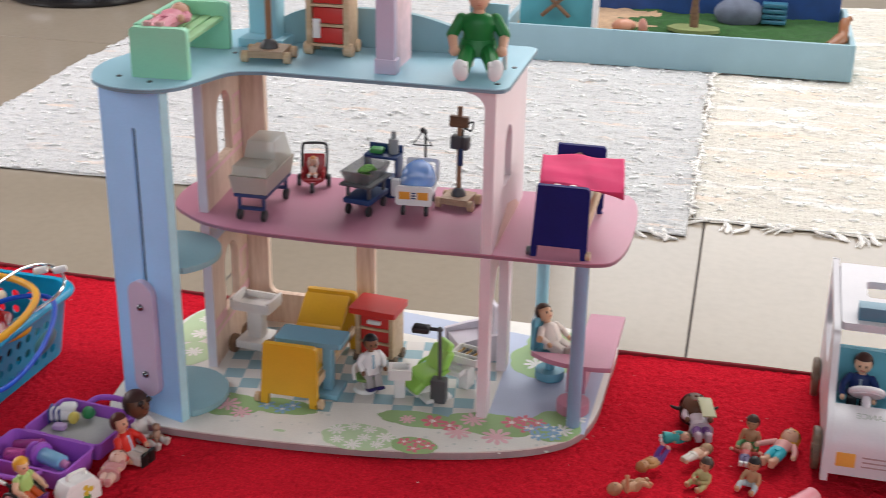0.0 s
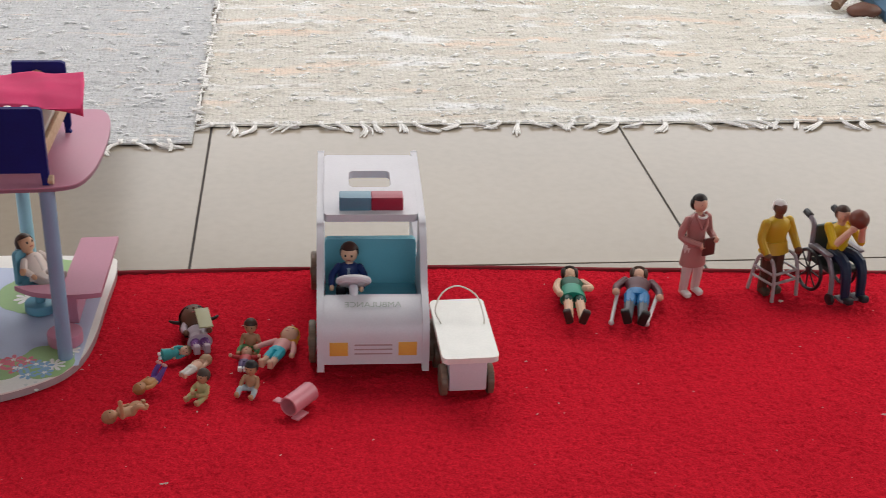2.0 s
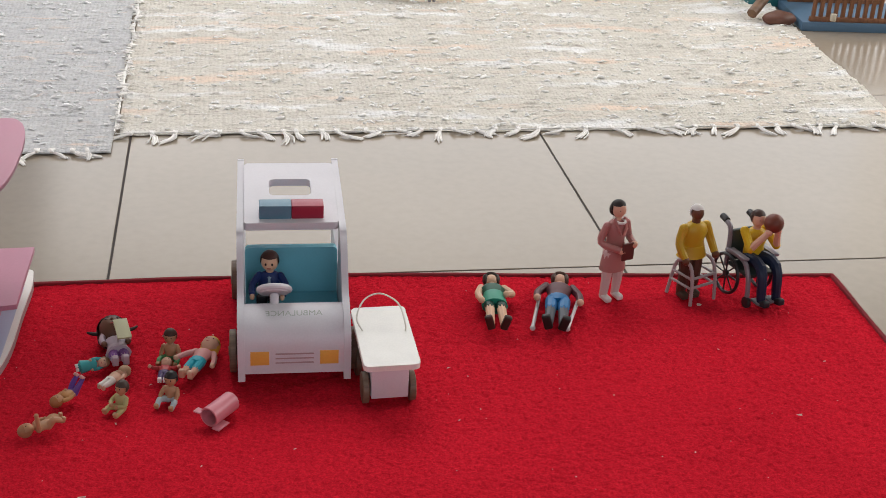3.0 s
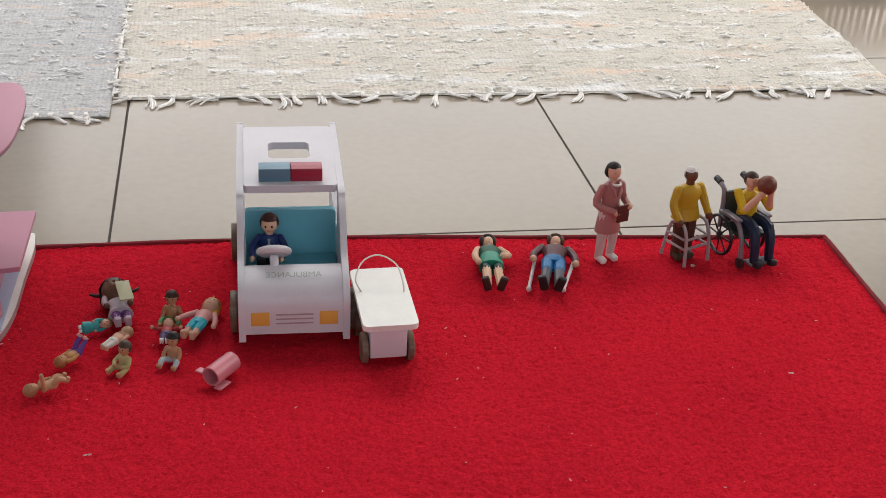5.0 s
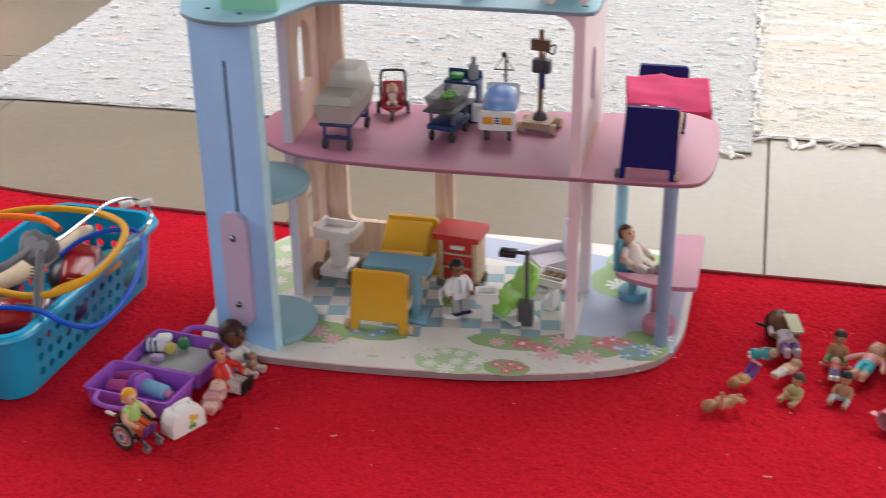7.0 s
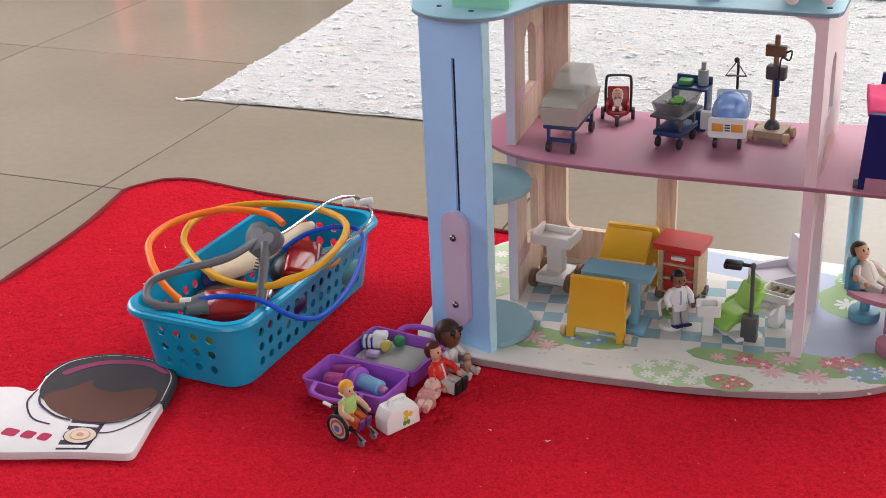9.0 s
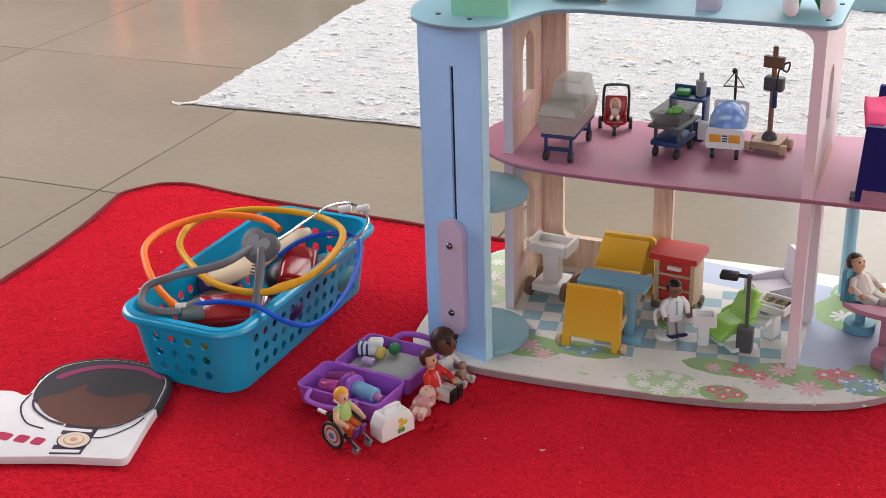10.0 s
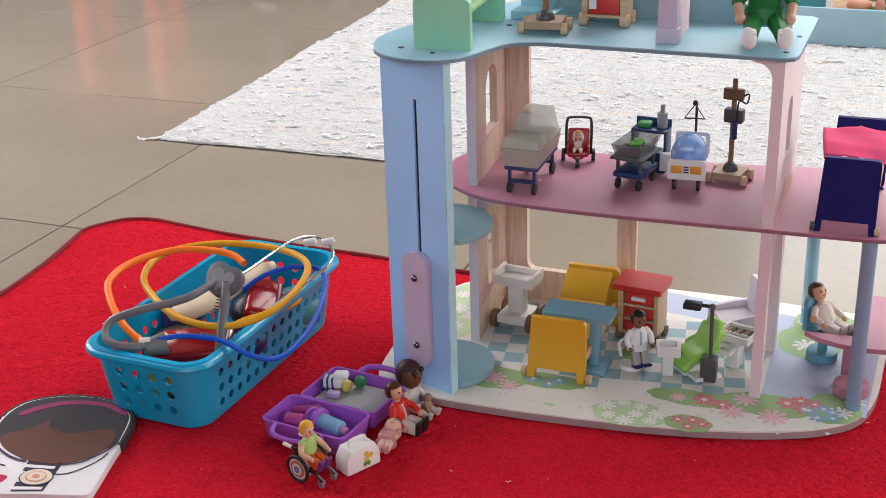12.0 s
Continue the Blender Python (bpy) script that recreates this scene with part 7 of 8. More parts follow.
ORANGE = plastic("orange_rubber", (0.95, 0.19, 0.015), 0.4, spec=0.3)
OCHRE = plastic("ochre_rubber", (0.70, 0.34, 0.01), 0.4, spec=0.3)
GREY_PL = plastic("mid_grey_plastic", (0.13, 0.13, 0.14), 0.4)
COBALT = plastic("cobalt_plastic", (0.005, 0.08, 0.55), 0.35, spec=0.3)
RED_PL = plastic("glossy_red_plastic", (0.32, 0.006, 0.009), 0.14)
steth_a = hose("orange_stethoscope", "orange rubber stethoscope hose lying on the basket", [(-1.057, -0.552, 0.106), (-1.084, -0.542, 0.120), (-1.121, -0.511, 0.135), (-1.146, -0.472, 0.145), (-1.142, -0.413, 0.150), (-1.101, -0.356, 0.150), (-1.029, -0.347, 0.150), (-0.992, -0.360, 0.143)], 0.0052, ORANGE)
b = BM()
cyl(b, (-1.057, -0.552, 0.106), (-1.043, -0.556, 0.098), 0.0065, seg=14, bev=0.001)
part("end_cap", b, ORANGE, steth_a)
hose("yellow_hose", "ochre yellow rubber hose coiled over the basket", [(-1.013, -0.504, 0.118), (-1.073, -0.473, 0.125), (-1.126, -0.420, 0.130), (-1.137, -0.348, 0.135), (-1.081, -0.294, 0.137), (-0.987, -0.287, 0.140), (-0.915, -0.318, 0.140), (-0.884, -0.388, 0.140), (-0.890, -0.471, 0.132), (-0.939, -0.510, 0.120)], 0.0052, OCHRE, closed=True)
hose("yellow_hose", "ochre yellow rubber hose lying inside the basket", [(-0.985, -0.470, 0.075), (-0.965, -0.430, 0.085), (-0.93, -0.40, 0.092), (-0.915, -0.35, 0.09), (-0.94, -0.31, 0.085)], 0.0050, OCHRE)
grey_st = thing("grey_stethoscope", "grey plastic toy stethoscope with a heart-shaped joint", "stethoscope")
b = BM()
heart = [(16 * math.sin(a) ** 3, 13 * math.cos(a) - 5 * math.cos(2 * a) - 2 * math.cos(3 * a) - math.cos(4 * a)) for a in (2 * math.pi * k / 40 for k in range(40))]
HM = Matrix.Translation((-0.970, -0.453, 0.157)) @ Matrix.Rotation(radians(44), 4, "X") @ Matrix.Rotation(radians(-14), 4, "Z")
slab(b, [(p.x, p.y) for p in smooth_path([(0, 0.020, 0), (0.012, 0.024, 0), (0.024, 0.017, 0), (0.027, 0.004, 0), (0.020, -0.012, 0), (0.007, -0.022, 0), (-0.007, -0.022, 0), (-0.020, -0.012, 0), (-0.027, 0.004, 0), (-0.024, 0.017, 0), (-0.012, 0.024, 0)], 4, True)], -0.004, 0.010, m=HM, bev=0.0015)
joint = part("heart_joint", b, GREY_PL, grey_st)
b = BM()
slab(b, [(x * 0.00118, y * 0.00118) for x, y in heart], 0.0102, 0.0116, m=HM)
part("heart_emboss", b, plastic("light_grey_plastic", (0.25, 0.25, 0.26), 0.35), joint)
b = BM()
tube(b, smooth_path([(-0.978, -0.458, 0.161), (-0.995, -0.512, 0.155), (-1.047, -0.544, 0.145), (-1.083, -0.563, 0.132), (-1.080, -0.585, 0.118), (-1.055, -0.592, 0.113), (-1.028, -0.578, 0.108)], 7), 0.0056, 10)
part("ear_tube", b, GREY_PL, grey_st)
b = BM()
tube(b, smooth_path([(-0.962, -0.462, 0.160), (-0.948, -0.500, 0.130), (-0.936, -0.537, 0.095)], 6), 0.0070, 10)
part("chest_tube", b, GREY_PL, grey_st)
b = BM()
for k in range(8):
    cyl(b, (-0.9595 - 0.0072, -0.468 - 0.0035 * k, 0.1565 - 0.0032 * k), (-0.9595 + 0.0085, -0.468 - 0.0035 * k, 0.1565 - 0.0032 * k), 0.0011, seg=6)
part("ribs", b, DARK_GREY, grey_st)
b = BM()
cyl(b, (-1.034, -0.566, 0.100), (-1.014, -0.545, 0.100), 0.011, 0.016, seg=24, bev=0.001)
part("chest_piece", b, plastic("warm_grey_plastic", (0.16, 0.155, 0.15), 0.35), grey_st)
blue_st = hose("blue_hose", "cobalt blue hose hanging over the basket's side", [(-1.026, -0.560, 0.108), (-0.989, -0.544, 0.114), (-0.931, -0.539, 0.114), (-0.886, -0.552, 0.108), (-0.856, -0.540, 0.099), (-0.848, -0.495, 0.094), (-0.853, -0.418, 0.100), (-0.872, -0.345, 0.113), (-0.901, -0.300, 0.120), (-0.940, -0.307, 0.122), (-0.972, -0.337, 0.118), (-0.993, -0.369, 0.105)], 0.0036, COBALT)
b = BM()
cyl(b, (-1.026, -0.560, 0.108), (-1.040, -0.566, 0.106), 0.0062, 0.0075, seg=14, bev=0.001)
part("white_plug", b, WHITE_PL, blue_st)
wire = hose("ear_wire", "chrome ear wire of a stethoscope with white buds", [(-0.966, -0.444, 0.157), (-0.957, -0.410, 0.158), (-0.953, -0.348, 0.158), (-0.950, -0.283, 0.155), (-0.928, -0.252, 0.150), (-0.892, -0.274, 0.145), (-0.877, -0.312, 0.140), (-0.888, -0.345, 0.130), (-0.915, -0.392, 0.118)], 0.0023, CHROME, category="stethoscope", seg=9)
for x, y, z in ((-0.923, -0.282, 0.152), (-0.900, -0.268, 0.150)):
    b = BM()
    cyl(b, (x - 0.010, y - 0.002, z), (x + 0.008, y + 0.004, z + 0.004), 0.0055, seg=14, bev=0.0015)
    part("ear_bud", b, WHITE_PL, wire)


def lump(name, label, category, c, r, m, rot=(0, 0, 0), b=None):
    b = BM()
    bmesh.ops.create_uvsphere(b, u_segments=20, v_segments=12, radius=1, matrix=Matrix.Translation(c) @ Euler([radians(a) for a in rot]).to_matrix().to_4x4() @ Matrix.Diagonal((*r, 1)))
    for v in b.verts:
        v.co += 0.0022 * noise.noise_vector(v.co * 40)
    return thing(name, label, category, b=b, material=m)


b = BM()
loft(b, [(0, 0, -0.075, 0.010, 0.006), (0.004, 0, -0.06, 0.022, 0.010), (0.006, 0, -0.02, 0.026, 0.012), (0.0, 0, 0.02, 0.016, 0.010), (-0.006, 0, 0.06, 0.014, 0.010), (-0.006, 0, 0.078, 0.006, 0.005)], 16)
bmesh.ops.transform(b, matrix=Matrix.Translation((-1.024, -0.372, 0.100)) @ Euler((radians(-82), 0, radians(-30))).to_matrix().to_4x4() @ Matrix.Diagonal((1.1, 1.1, 1.2, 1)), verts=list(b.verts))
thing("beige_paddle", "beige plastic toy paddle lying in the basket", "toy part", b=b, material=plastic("beige_toy", (0.74, 0.60, 0.42), 0.42))
b = BM()
box(b, -0.026, 0.026, -0.044, 0.044, -0.022, 0.022, 0.010, m=Matrix.Translation((-0.968, -0.360, 0.078)) @ Euler((0.2, 0.25, radians(24))).to_matrix().to_4x4(), seg=4)
thing("red_case", "glossy red toy case in the basket", "toy", b=b, material=RED_PL)
b = BM()
box(b, -0.052, 0.052, -0.030, 0.030, -0.020, 0.018, 0.007, m=Matrix.Translation((-0.990, -0.512, 0.078)) @ Euler((0.25, -0.12, radians(14))).to_matrix().to_4x4(), seg=3)
thing("red_case", "glossy red toy instrument in the basket", "toy", b=b, material=RED_PL)
lump("purple_ball", "dark purple toy in the basket", "toy", (-1.075, -0.405, 0.070), (0.030, 0.040, 0.028), plastic("dark_purple", (0.06, 0.03, 0.16)))
# Dark filler toys, added so the basket's gaps read as deep shade.
DARK_FILLER = plastic("dark_brown_filler", (0.030, 0.016, 0.012), 0.35)
lump("brown_filler_toy", "dark brown filler toy, added to darken the basket's gaps", "toy", (-0.985, -0.330, 0.055), (0.050, 0.045, 0.026), DARK_FILLER, (10, 0, 30))
lump("brown_filler_toy", "dark brown filler toy under the stethoscopes, added to darken gaps", "toy", (-1.045, -0.470, 0.056), (0.036, 0.050, 0.026), DARK_FILLER, (0, 12, -20))
lump("navy_filler_toy", "navy blue filler toy, added to darken the basket's gaps", "toy", (-0.958, -0.435, 0.058), (0.034, 0.042, 0.024), plastic("toy_navy", (0.01, 0.014, 0.09)), (0, -10, 15))
lump("yellow_toy", "yellow toy lying in the basket", "toy", (-1.03, -0.52, 0.035), (0.045, 0.030, 0.026), plastic("toy_yellow", (0.58, 0.34, 0.02)))
lump("teal_toy", "teal toy lying in the basket", "toy", (-0.955, -0.29, 0.045), (0.04, 0.05, 0.030), plastic("toy_teal", (0.03, 0.20, 0.22)))
lump("white_toy", "white toy lying in the basket", "toy", (-1.00, -0.43, 0.035), (0.06, 0.06, 0.026), plastic("toy_white", (0.5, 0.48, 0.45)))
b = BM()
tube(b, [(-0.966 + 0.022 * math.cos(a), -0.497 + 0.022 * math.sin(a), 0.098 + 0.006 * math.sin(a)) for a in (2 * math.pi * k / 28 for k in range(28))], 0.0026, 8, closed=True)
mirror_ = thing("toy_head_mirror", "round steel-rimmed toy head mirror in the basket", "toy mirror", b=b, material=STEEL)
b = BM()
cyl(b, (-0.966, -0.497, 0.0955), (-0.966, -0.496, 0.0975), 0.0205, seg=28)
part("disc", b, plastic("silver_disc", (0.16, 0.19, 0.21), 0.25), mirror_)

# ---- purple case, open on the rug ----
CASE = Matrix.Translation((-0.790, -0.545, 0)) @ Matrix.Rotation(radians(-7), 4, "Z")
case = thing("purple_case", "purple plastic toy doctor's case lying open", "toy case", at=CASE)
PURPLE_PL = plastic("purple_plastic", (0.36, 0.10, 0.54), 0.34)


def tray_shell(name, x0, x1, y0, y1, h, cut):
    b = BM()
    rings = [[b.verts.new((x, y, z)) for x, y in rounded(x0 - k, x1 + k, y0 - k, y1 + k, r_, 4)] for k, z, r_ in ((0, 0.001, 0.006), (cut, h - 0.002, 0.009), (cut + 0.0014, h - 0.0016, 0.010), (cut + 0.0014, h, 0.010), (cut - 0.0020, h, 0.007), (-0.0022, 0.0036, 0.004))]
    for a, c in zip(rings, rings[1:]):
        for k in range(len(a)):
            b.faces.new((a[k], a[(k + 1) % len(a)], c[(k + 1) % len(a)], c[k]))
    b.faces.new(rings[0][::-1])
    b.faces.new(rings[-1])
    return part(name, b, PURPLE_PL, case)


front_tray = tray_shell("bottom_shell", -0.060, 0.058, -0.036, 0.028, 0.030, 0.004)
lid = tray_shell("lid_shell", -0.054, 0.058, 0.042, 0.128, 0.026, 0.003)
for x in (-0.030, 0.028):
    b = BM()
    cyl(b, (x - 0.012, 0.035, 0.027), (x + 0.012, 0.035, 0.027), 0.0035, seg=12)
    part("hinge", b, PURPLE_PL, case)
b = BM()
tube(b, smooth_path([(-0.040, -0.040, 0.028), (-0.034, -0.058, 0.026), (-0.010, -0.064, 0.025), (0.020, -0.060, 0.026), (0.034, -0.042, 0.028)], 6), 0.0034, 9)
part("handle", b, PURPLE_PL, front_tray, "curved purple handle")
b = BM()
tube(b, smooth_path([(-0.020, 0.131, 0.022), (-0.012, 0.147, 0.026), (0.015, 0.152, 0.028), (0.042, 0.147, 0.026), (0.050, 0.131, 0.022)], 6), 0.0042, 9)
part("handle", b, PURPLE_PL, lid, "curved purple handle")
b = BM()
box(b, -0.048, 0.054, 0.048, 0.122, 0.006, 0.014, 0.003)
part("lining", b, surface("grey_lining", (0.40, 0.40, 0.38), 0.7), lid, "pale grey lining")
put = lambda x, y, z: tuple(CASE @ Vector((x, y, z)))
ROLL = CASE @ Matrix.Translation((-0.034, 0.094, 0.025)) @ Matrix.Rotation(radians(20), 4, "Z") @ Matrix.Scale(0.80, 4)
b = BM()
box(b, -0.024, 0.022, -0.012, 0.013, -0.012, 0.010, 0.007, m=ROLL, seg=3)
box(b, -0.004, 0.024, -0.008, 0.016, 0.004, 0.016, 0.005, m=ROLL, seg=3)
for v in b.verts:
    v.co += 0.0012 * noise.noise_vector(v.co * 90)
roll = thing("bandage_roll", "folded white and navy striped toy bandage in the lid", "bandage", b=b, material=surface("white_cloth", (0.74, 0.73, 0.72), 0.85))
for k in range(3):
    b = BM()
    box(b, -0.022 + 0.009 * k, -0.0185 + 0.009 * k, -0.0135, 0.0145, -0.0135, 0.0118, 0.006, m=ROLL, seg=3)
    part("stripe", b, plastic("stripe_navy", (0.03, 0.04, 0.20)), roll)
lump("yellow_piece", "small yellow toy piece in the lid", "toy part", put(-0.014, 0.092, 0.024), (0.008, 0.010, 0.008), plastic("piece_yellow", (0.62, 0.50, 0.10)))
lump("green_piece", "small dark green toy piece in the lid", "toy part", put(-0.004, 0.110, 0.024), (0.009, 0.009, 0.009), plastic("piece_green", (0.02, 0.18, 0.06)))
b = BM()
box(b, -0.010, 0.008, -0.006, 0.006, 0, 0.008, 0.002, m=CASE @ Matrix.Translation((-0.022, 0.072, 0.015)) @ Matrix.Rotation(radians(10), 4, "Z"))
thing("lilac_piece", "lilac toy block in the lid", "toy part", b=b, material=plastic("piece_lilac", (0.48, 0.34, 0.55)))
MAGENTA = plastic("magenta_plastic", (0.30, 0.03, 0.20), 0.32)
syringe = thing("toy_syringe", "magenta and blue toy syringe in the case", "toy syringe", at=CASE @ Matrix.Translation((0.012, -0.004, 0.024)) @ Matrix.Rotation(radians(-12), 4, "Z"))
b = BM()
cyl(b, (-0.006, 0, 0), (0.030, 0, 0), 0.0105, seg=20, bev=0.001)
part("barrel", b, plastic("barrel_blue", (0.20, 0.42, 0.62), 0.3), syringe, "pale blue barrel")
b = BM()
cyl(b, (-0.012, 0, 0), (-0.006, 0, 0), 0.0165, seg=20, bev=0.001)
cyl(b, (-0.022, 0, 0), (-0.012, 0, 0), 0.0085, seg=16)
cyl(b, (-0.026, 0, 0), (-0.022, 0, 0), 0.013, seg=18, bev=0.001)
part("plunger", b, PURPLE_PL, syringe, "purple plunger")
b = BM()
cyl(b, (0.030, 0, 0), (0.040, 0, 0), 0.006, 0.005, seg=12, bev=0.001)
part("tip", b, plastic("tip_pink", (0.55, 0.22, 0.42)), syringe, "pink tip")
b = BM()
cyl(b, put(-0.044, 0.004, 0.022), put(-0.006, 0.014, 0.024), 0.0085, 0.011, seg=18, bev=0.002)
thing("magenta_otoscope", "magenta toy otoscope in the case", "toy otoscope", b=b, material=MAGENTA)
b = BM()
cyl(b, put(-0.040, -0.016, 0.022), put(-0.014, -0.014, 0.024), 0.0095, seg=18, bev=0.001)
thing("glitter_tube", "pink glitter toy tube in the case", "toy part", b=b, material=surface("pink_glitter", (0.55, 0.08, 0.32), 0.3, vary=0.7, fine=1400, scale=900, metal=0.3))

# ---- small figures beside the case ----
kid_at = pose(-0.754, -0.640, 0, 0, 0, 72)
kid_chair = thing("small_wheelchair", "dark toy wheelchair with printed disc wheels", "wheelchair", at=kid_at)
for sx in (-1, 1):
    spoked_wheel(kid_chair, sx * 0.018, 0.006, 0.0185, 0.0165, BLACK, WHITE_PL, spokes=0, width=0.004)
    for rr, m, o in ((0.0150, plastic("disc_white", (0.62, 0.58, 0.55)), 0.0), (0.0115, plastic("disc_brown", (0.34, 0.13, 0.08)), 0.0008), (0.0080, plastic("disc_cream", (0.60, 0.55, 0.50)), 0.0016), (0.0045, plastic("disc_blue", (0.10, 0.16, 0.42)), 0.0024)):
        b = BM()
        cyl(b, (sx * (0.0086), 0.006, 0.0185), (sx * (0.0182 + o), 0.006, 0.0185), rr, seg=24)
        part("wheel_disc", b, m, kid_chair)
    b = BM()
    tube(b, smooth_path([(sx * 0.014, 0.020, 0.044), (sx * 0.014, 0.012, 0.040), (sx * 0.014, 0.012, 0.020), (sx * 0.012, -0.016, 0.018), (sx * 0.011, -0.028, 0.008)], 4), 0.0018, 7)
    part("side_frame", b, BLACK, kid_chair)
    b = BM()
    cyl(b, (sx * 0.014, 0.018, 0.0435), (sx * 0.014, 0.032, 0.044), 0.0024, seg=8)
    part("grip", b, WHITE_PL, kid_chair)
    b = BM()
    cyl(b, (sx * 0.011 - 0.0015, -0.026, 0.005), (sx * 0.011 + 0.0015, -0.026, 0.005), 0.005, seg=12)
    tube(b, [(sx * 0.011, -0.026, 0.005), (sx * 0.011, -0.020, 0.017), (sx * 0.011, -0.034, 0.010)], 0.0014, 6)
    part("castor", b, GREY_TUBE, kid_chair)
b = BM()
box(b, -0.013, 0.013, -0.012, 0.014, 0.020, 0.023, 0.001)
box(b, -0.013, 0.013, 0.011, 0.014, 0.022, 0.044, 0.001)
part("seat", b, plastic("seat_dark", (0.02, 0.02, 0.03)), kid_chair)
toy_person("child_figure", "blond child figure in lime shirt sitting in the wheelchair", kid_at @ pose(0, 0.003, 0.018), 0.072, (0.66, 0.40, 0.27), (0.68, 0.33, 0.03), (0.36, 0.52, 0.16), (0.52, 0.075, 0.012), (0.12, 0.03, 0.16), leg=72, bare_arms=True,
           arms=[((sx * 0.150, 0, 0.255), (sx * 0.235, -0.07, 0.14), (sx * 0.215, -0.22, 0.09)) for sx in (-1, 1)])

bag_at = Matrix.Translation((-0.710, -0.598, 0)) @ Matrix.Rotation(radians(62), 4, "Z")
bag = thing("white_bag", "small white plastic toy bag with a printed flower", "toy bag", at=bag_at)
b = BM()
slab(b, [(-0.026, 0.0), (0.026, 0.0), (0.026, 0.020), (0.018, 0.033), (-0.018, 0.033), (-0.026, 0.020)], -0.013, 0.013, m=WALL_Y)
bmesh.ops.bevel(b, geom=list(b.edges), offset=0.0016, segments=2, profile=0.5, affect="EDGES", clamp_overlap=True)
part("body", b, WHITE_PL, bag)
b = BM()
tube(b, smooth_path([(-0.012, 0, 0.033), (-0.010, 0, 0.040), (0.010, 0, 0.040), (0.012, 0, 0.033)], 5), 0.0024, 8)
part("handle", b, WHITE_PL, bag)
b = BM()
flower(b, 0.006, 0.018, 0.0085, 0.0, 3)
bmesh.ops.transform(b, matrix=Matrix.Translation((0, -0.0134, 0)) @ WALL_Y, verts=list(b.verts))
part("printed_flower", b, plastic("flower_yellow", (0.66, 0.46, 0.05)), bag, "yellow printed flower")
b = BM()
flower(b, 0.004, 0.008, 0.0060, 0.0, 2)
bmesh.ops.transform(b, matrix=Matrix.Translation((0, -0.0134, 0)) @ WALL_Y, verts=list(b.verts))
part("printed_leaf", b, plastic("leaf_green", (0.08, 0.25, 0.05)), bag, "green printed leaves")

doll("baby_doll", "pale baby doll in rose dress lying on its back", pose(-0.684, -0.580, 0.015, -90, 0, 10), 0.072, (0.66, 0.40, 0.32), (0.64, 0.38, 0.30), (0.58, 0.26, 0.26), (0.66, 0.44, 0.36), shoe=(0.55, 0.22, 0.22), head=0.17, hip=0.34, thick=1.5, coat=0.06)
toy_person("red_coat_doll", "brown-haired figure in a glossy red coat sitting on the rug", pose(-0.694, -0.494, 0.0, 0, 0, 78), 0.088, (0.60, 0.30, 0.20), (0.075, 0.018, 0.012), (0.58, 0.022, 0.014), (0.62, 0.55, 0.50), (0.012, 0.012, 0.012), leg=86, lean=12, shirt=(0.40, 0.50, 0.62), coat=0.04,
           arms=[((-0.150, 0, 0.255), (-0.225, -0.06, 0.12), (-0.205, -0.15, 0.0)), ((0.150, 0, 0.255), (0.215, -0.10, 0.16), (0.16, -0.22, 0.10))])


def goggles_extra(b, hz):
    for sx in (-1, 1):
        ball(b, (sx * 0.078, -0.165, hz + 0.085), (0.062, 0.035, 0.045), 12, mi=7)
    ball(b, (0.05, -0.24, 0.20), (0.075, 0.065, 0.09), 12, mi=6)
    ball(b, (0.05, -0.26, 0.33), 0.062, 12, mi=6)
    for sx in (-1, 1):
        limb(b, [(0.05 + sx * 0.05, -0.26, 0.16), (0.05 + sx * 0.09, -0.33, 0.12)], 0.028, 0.020, 6)


doll("dark_hair_doll", "dark-haired doll in white vest sitting by the tower holding a baby", pose(-0.692, -0.452, -0.004, -6, 0, 74), 0.090, BROWN, (0.035, 0.012, 0.010), (0.60, 0.56, 0.55), (0.55, 0.50, 0.48), shoe=(0.5, 0.45, 0.42), head=0.19, hip=0.15, thick=1.1, legs=sit_legs(0.13, 0.36, 0.02, 0.10, 0.06), extra=goggles_extra, extra_color=(0.34, 0.20, 0.14), arms=[((sx * 0.14, 0, 0.40), (sx * 0.18, -0.10, 0.28), (sx * 0.10, -0.22, 0.24)) for sx in (-1, 1)])

# ---- printed cloth cushion ----
CUSH = smooth_path([(-1.29, -0.84, 0), (-1.25, -0.862, 0), (-1.15, -0.832, 0), (-1.07, -0.803, 0), (-1.014, -0.787, 0), (-0.990, -0.778, 0), (-0.993, -0.756, 0), (-1.009, -0.700, 0), (-1.023, -0.646, 0), (-1.039, -0.605, 0), (-1.060, -0.583, 0), (-1.098, -0.568, 0), (-1.160, -0.574, 0), (-1.205, -0.605, 0), (-1.216, -0.641, 0), (-1.206, -0.677, 0), (-1.205, -0.696, 0), (-1.235, -0.694, 0), (-1.285, -0.72, 0), (-1.30, -0.78, 0)], 5, True)
CUSH = [(p.x, p.y) for p in CUSH]
b = BM()
slab(b, CUSH, 0.0, 0.011, bev=0.0030)
cushion = thing("cloth_cushion", "flat white cloth cushion with a dark and brown printed top", "cushion", b=b, material=surface("white_felt", (0.74, 0.71, 0.72), 0.95, vary=0.06, fine=800, bump=0.4))
FELT_DARK = surface("charcoal_print", (0.030, 0.025, 0.030), 0.85, vary=0.2, fine=900, bump=0.3)
FELT_BROWN = surface("brown_print", (0.105, 0.034, 0.020), 0.85, vary=0.12, fine=900, bump=0.3)
FELT_PLUM = surface("plum_print", (0.035, 0.020, 0.050), 0.85, vary=0.2)
FELT_WHITE = surface("white_print", (0.72, 0.69, 0.70), 0.9, vary=0.06)
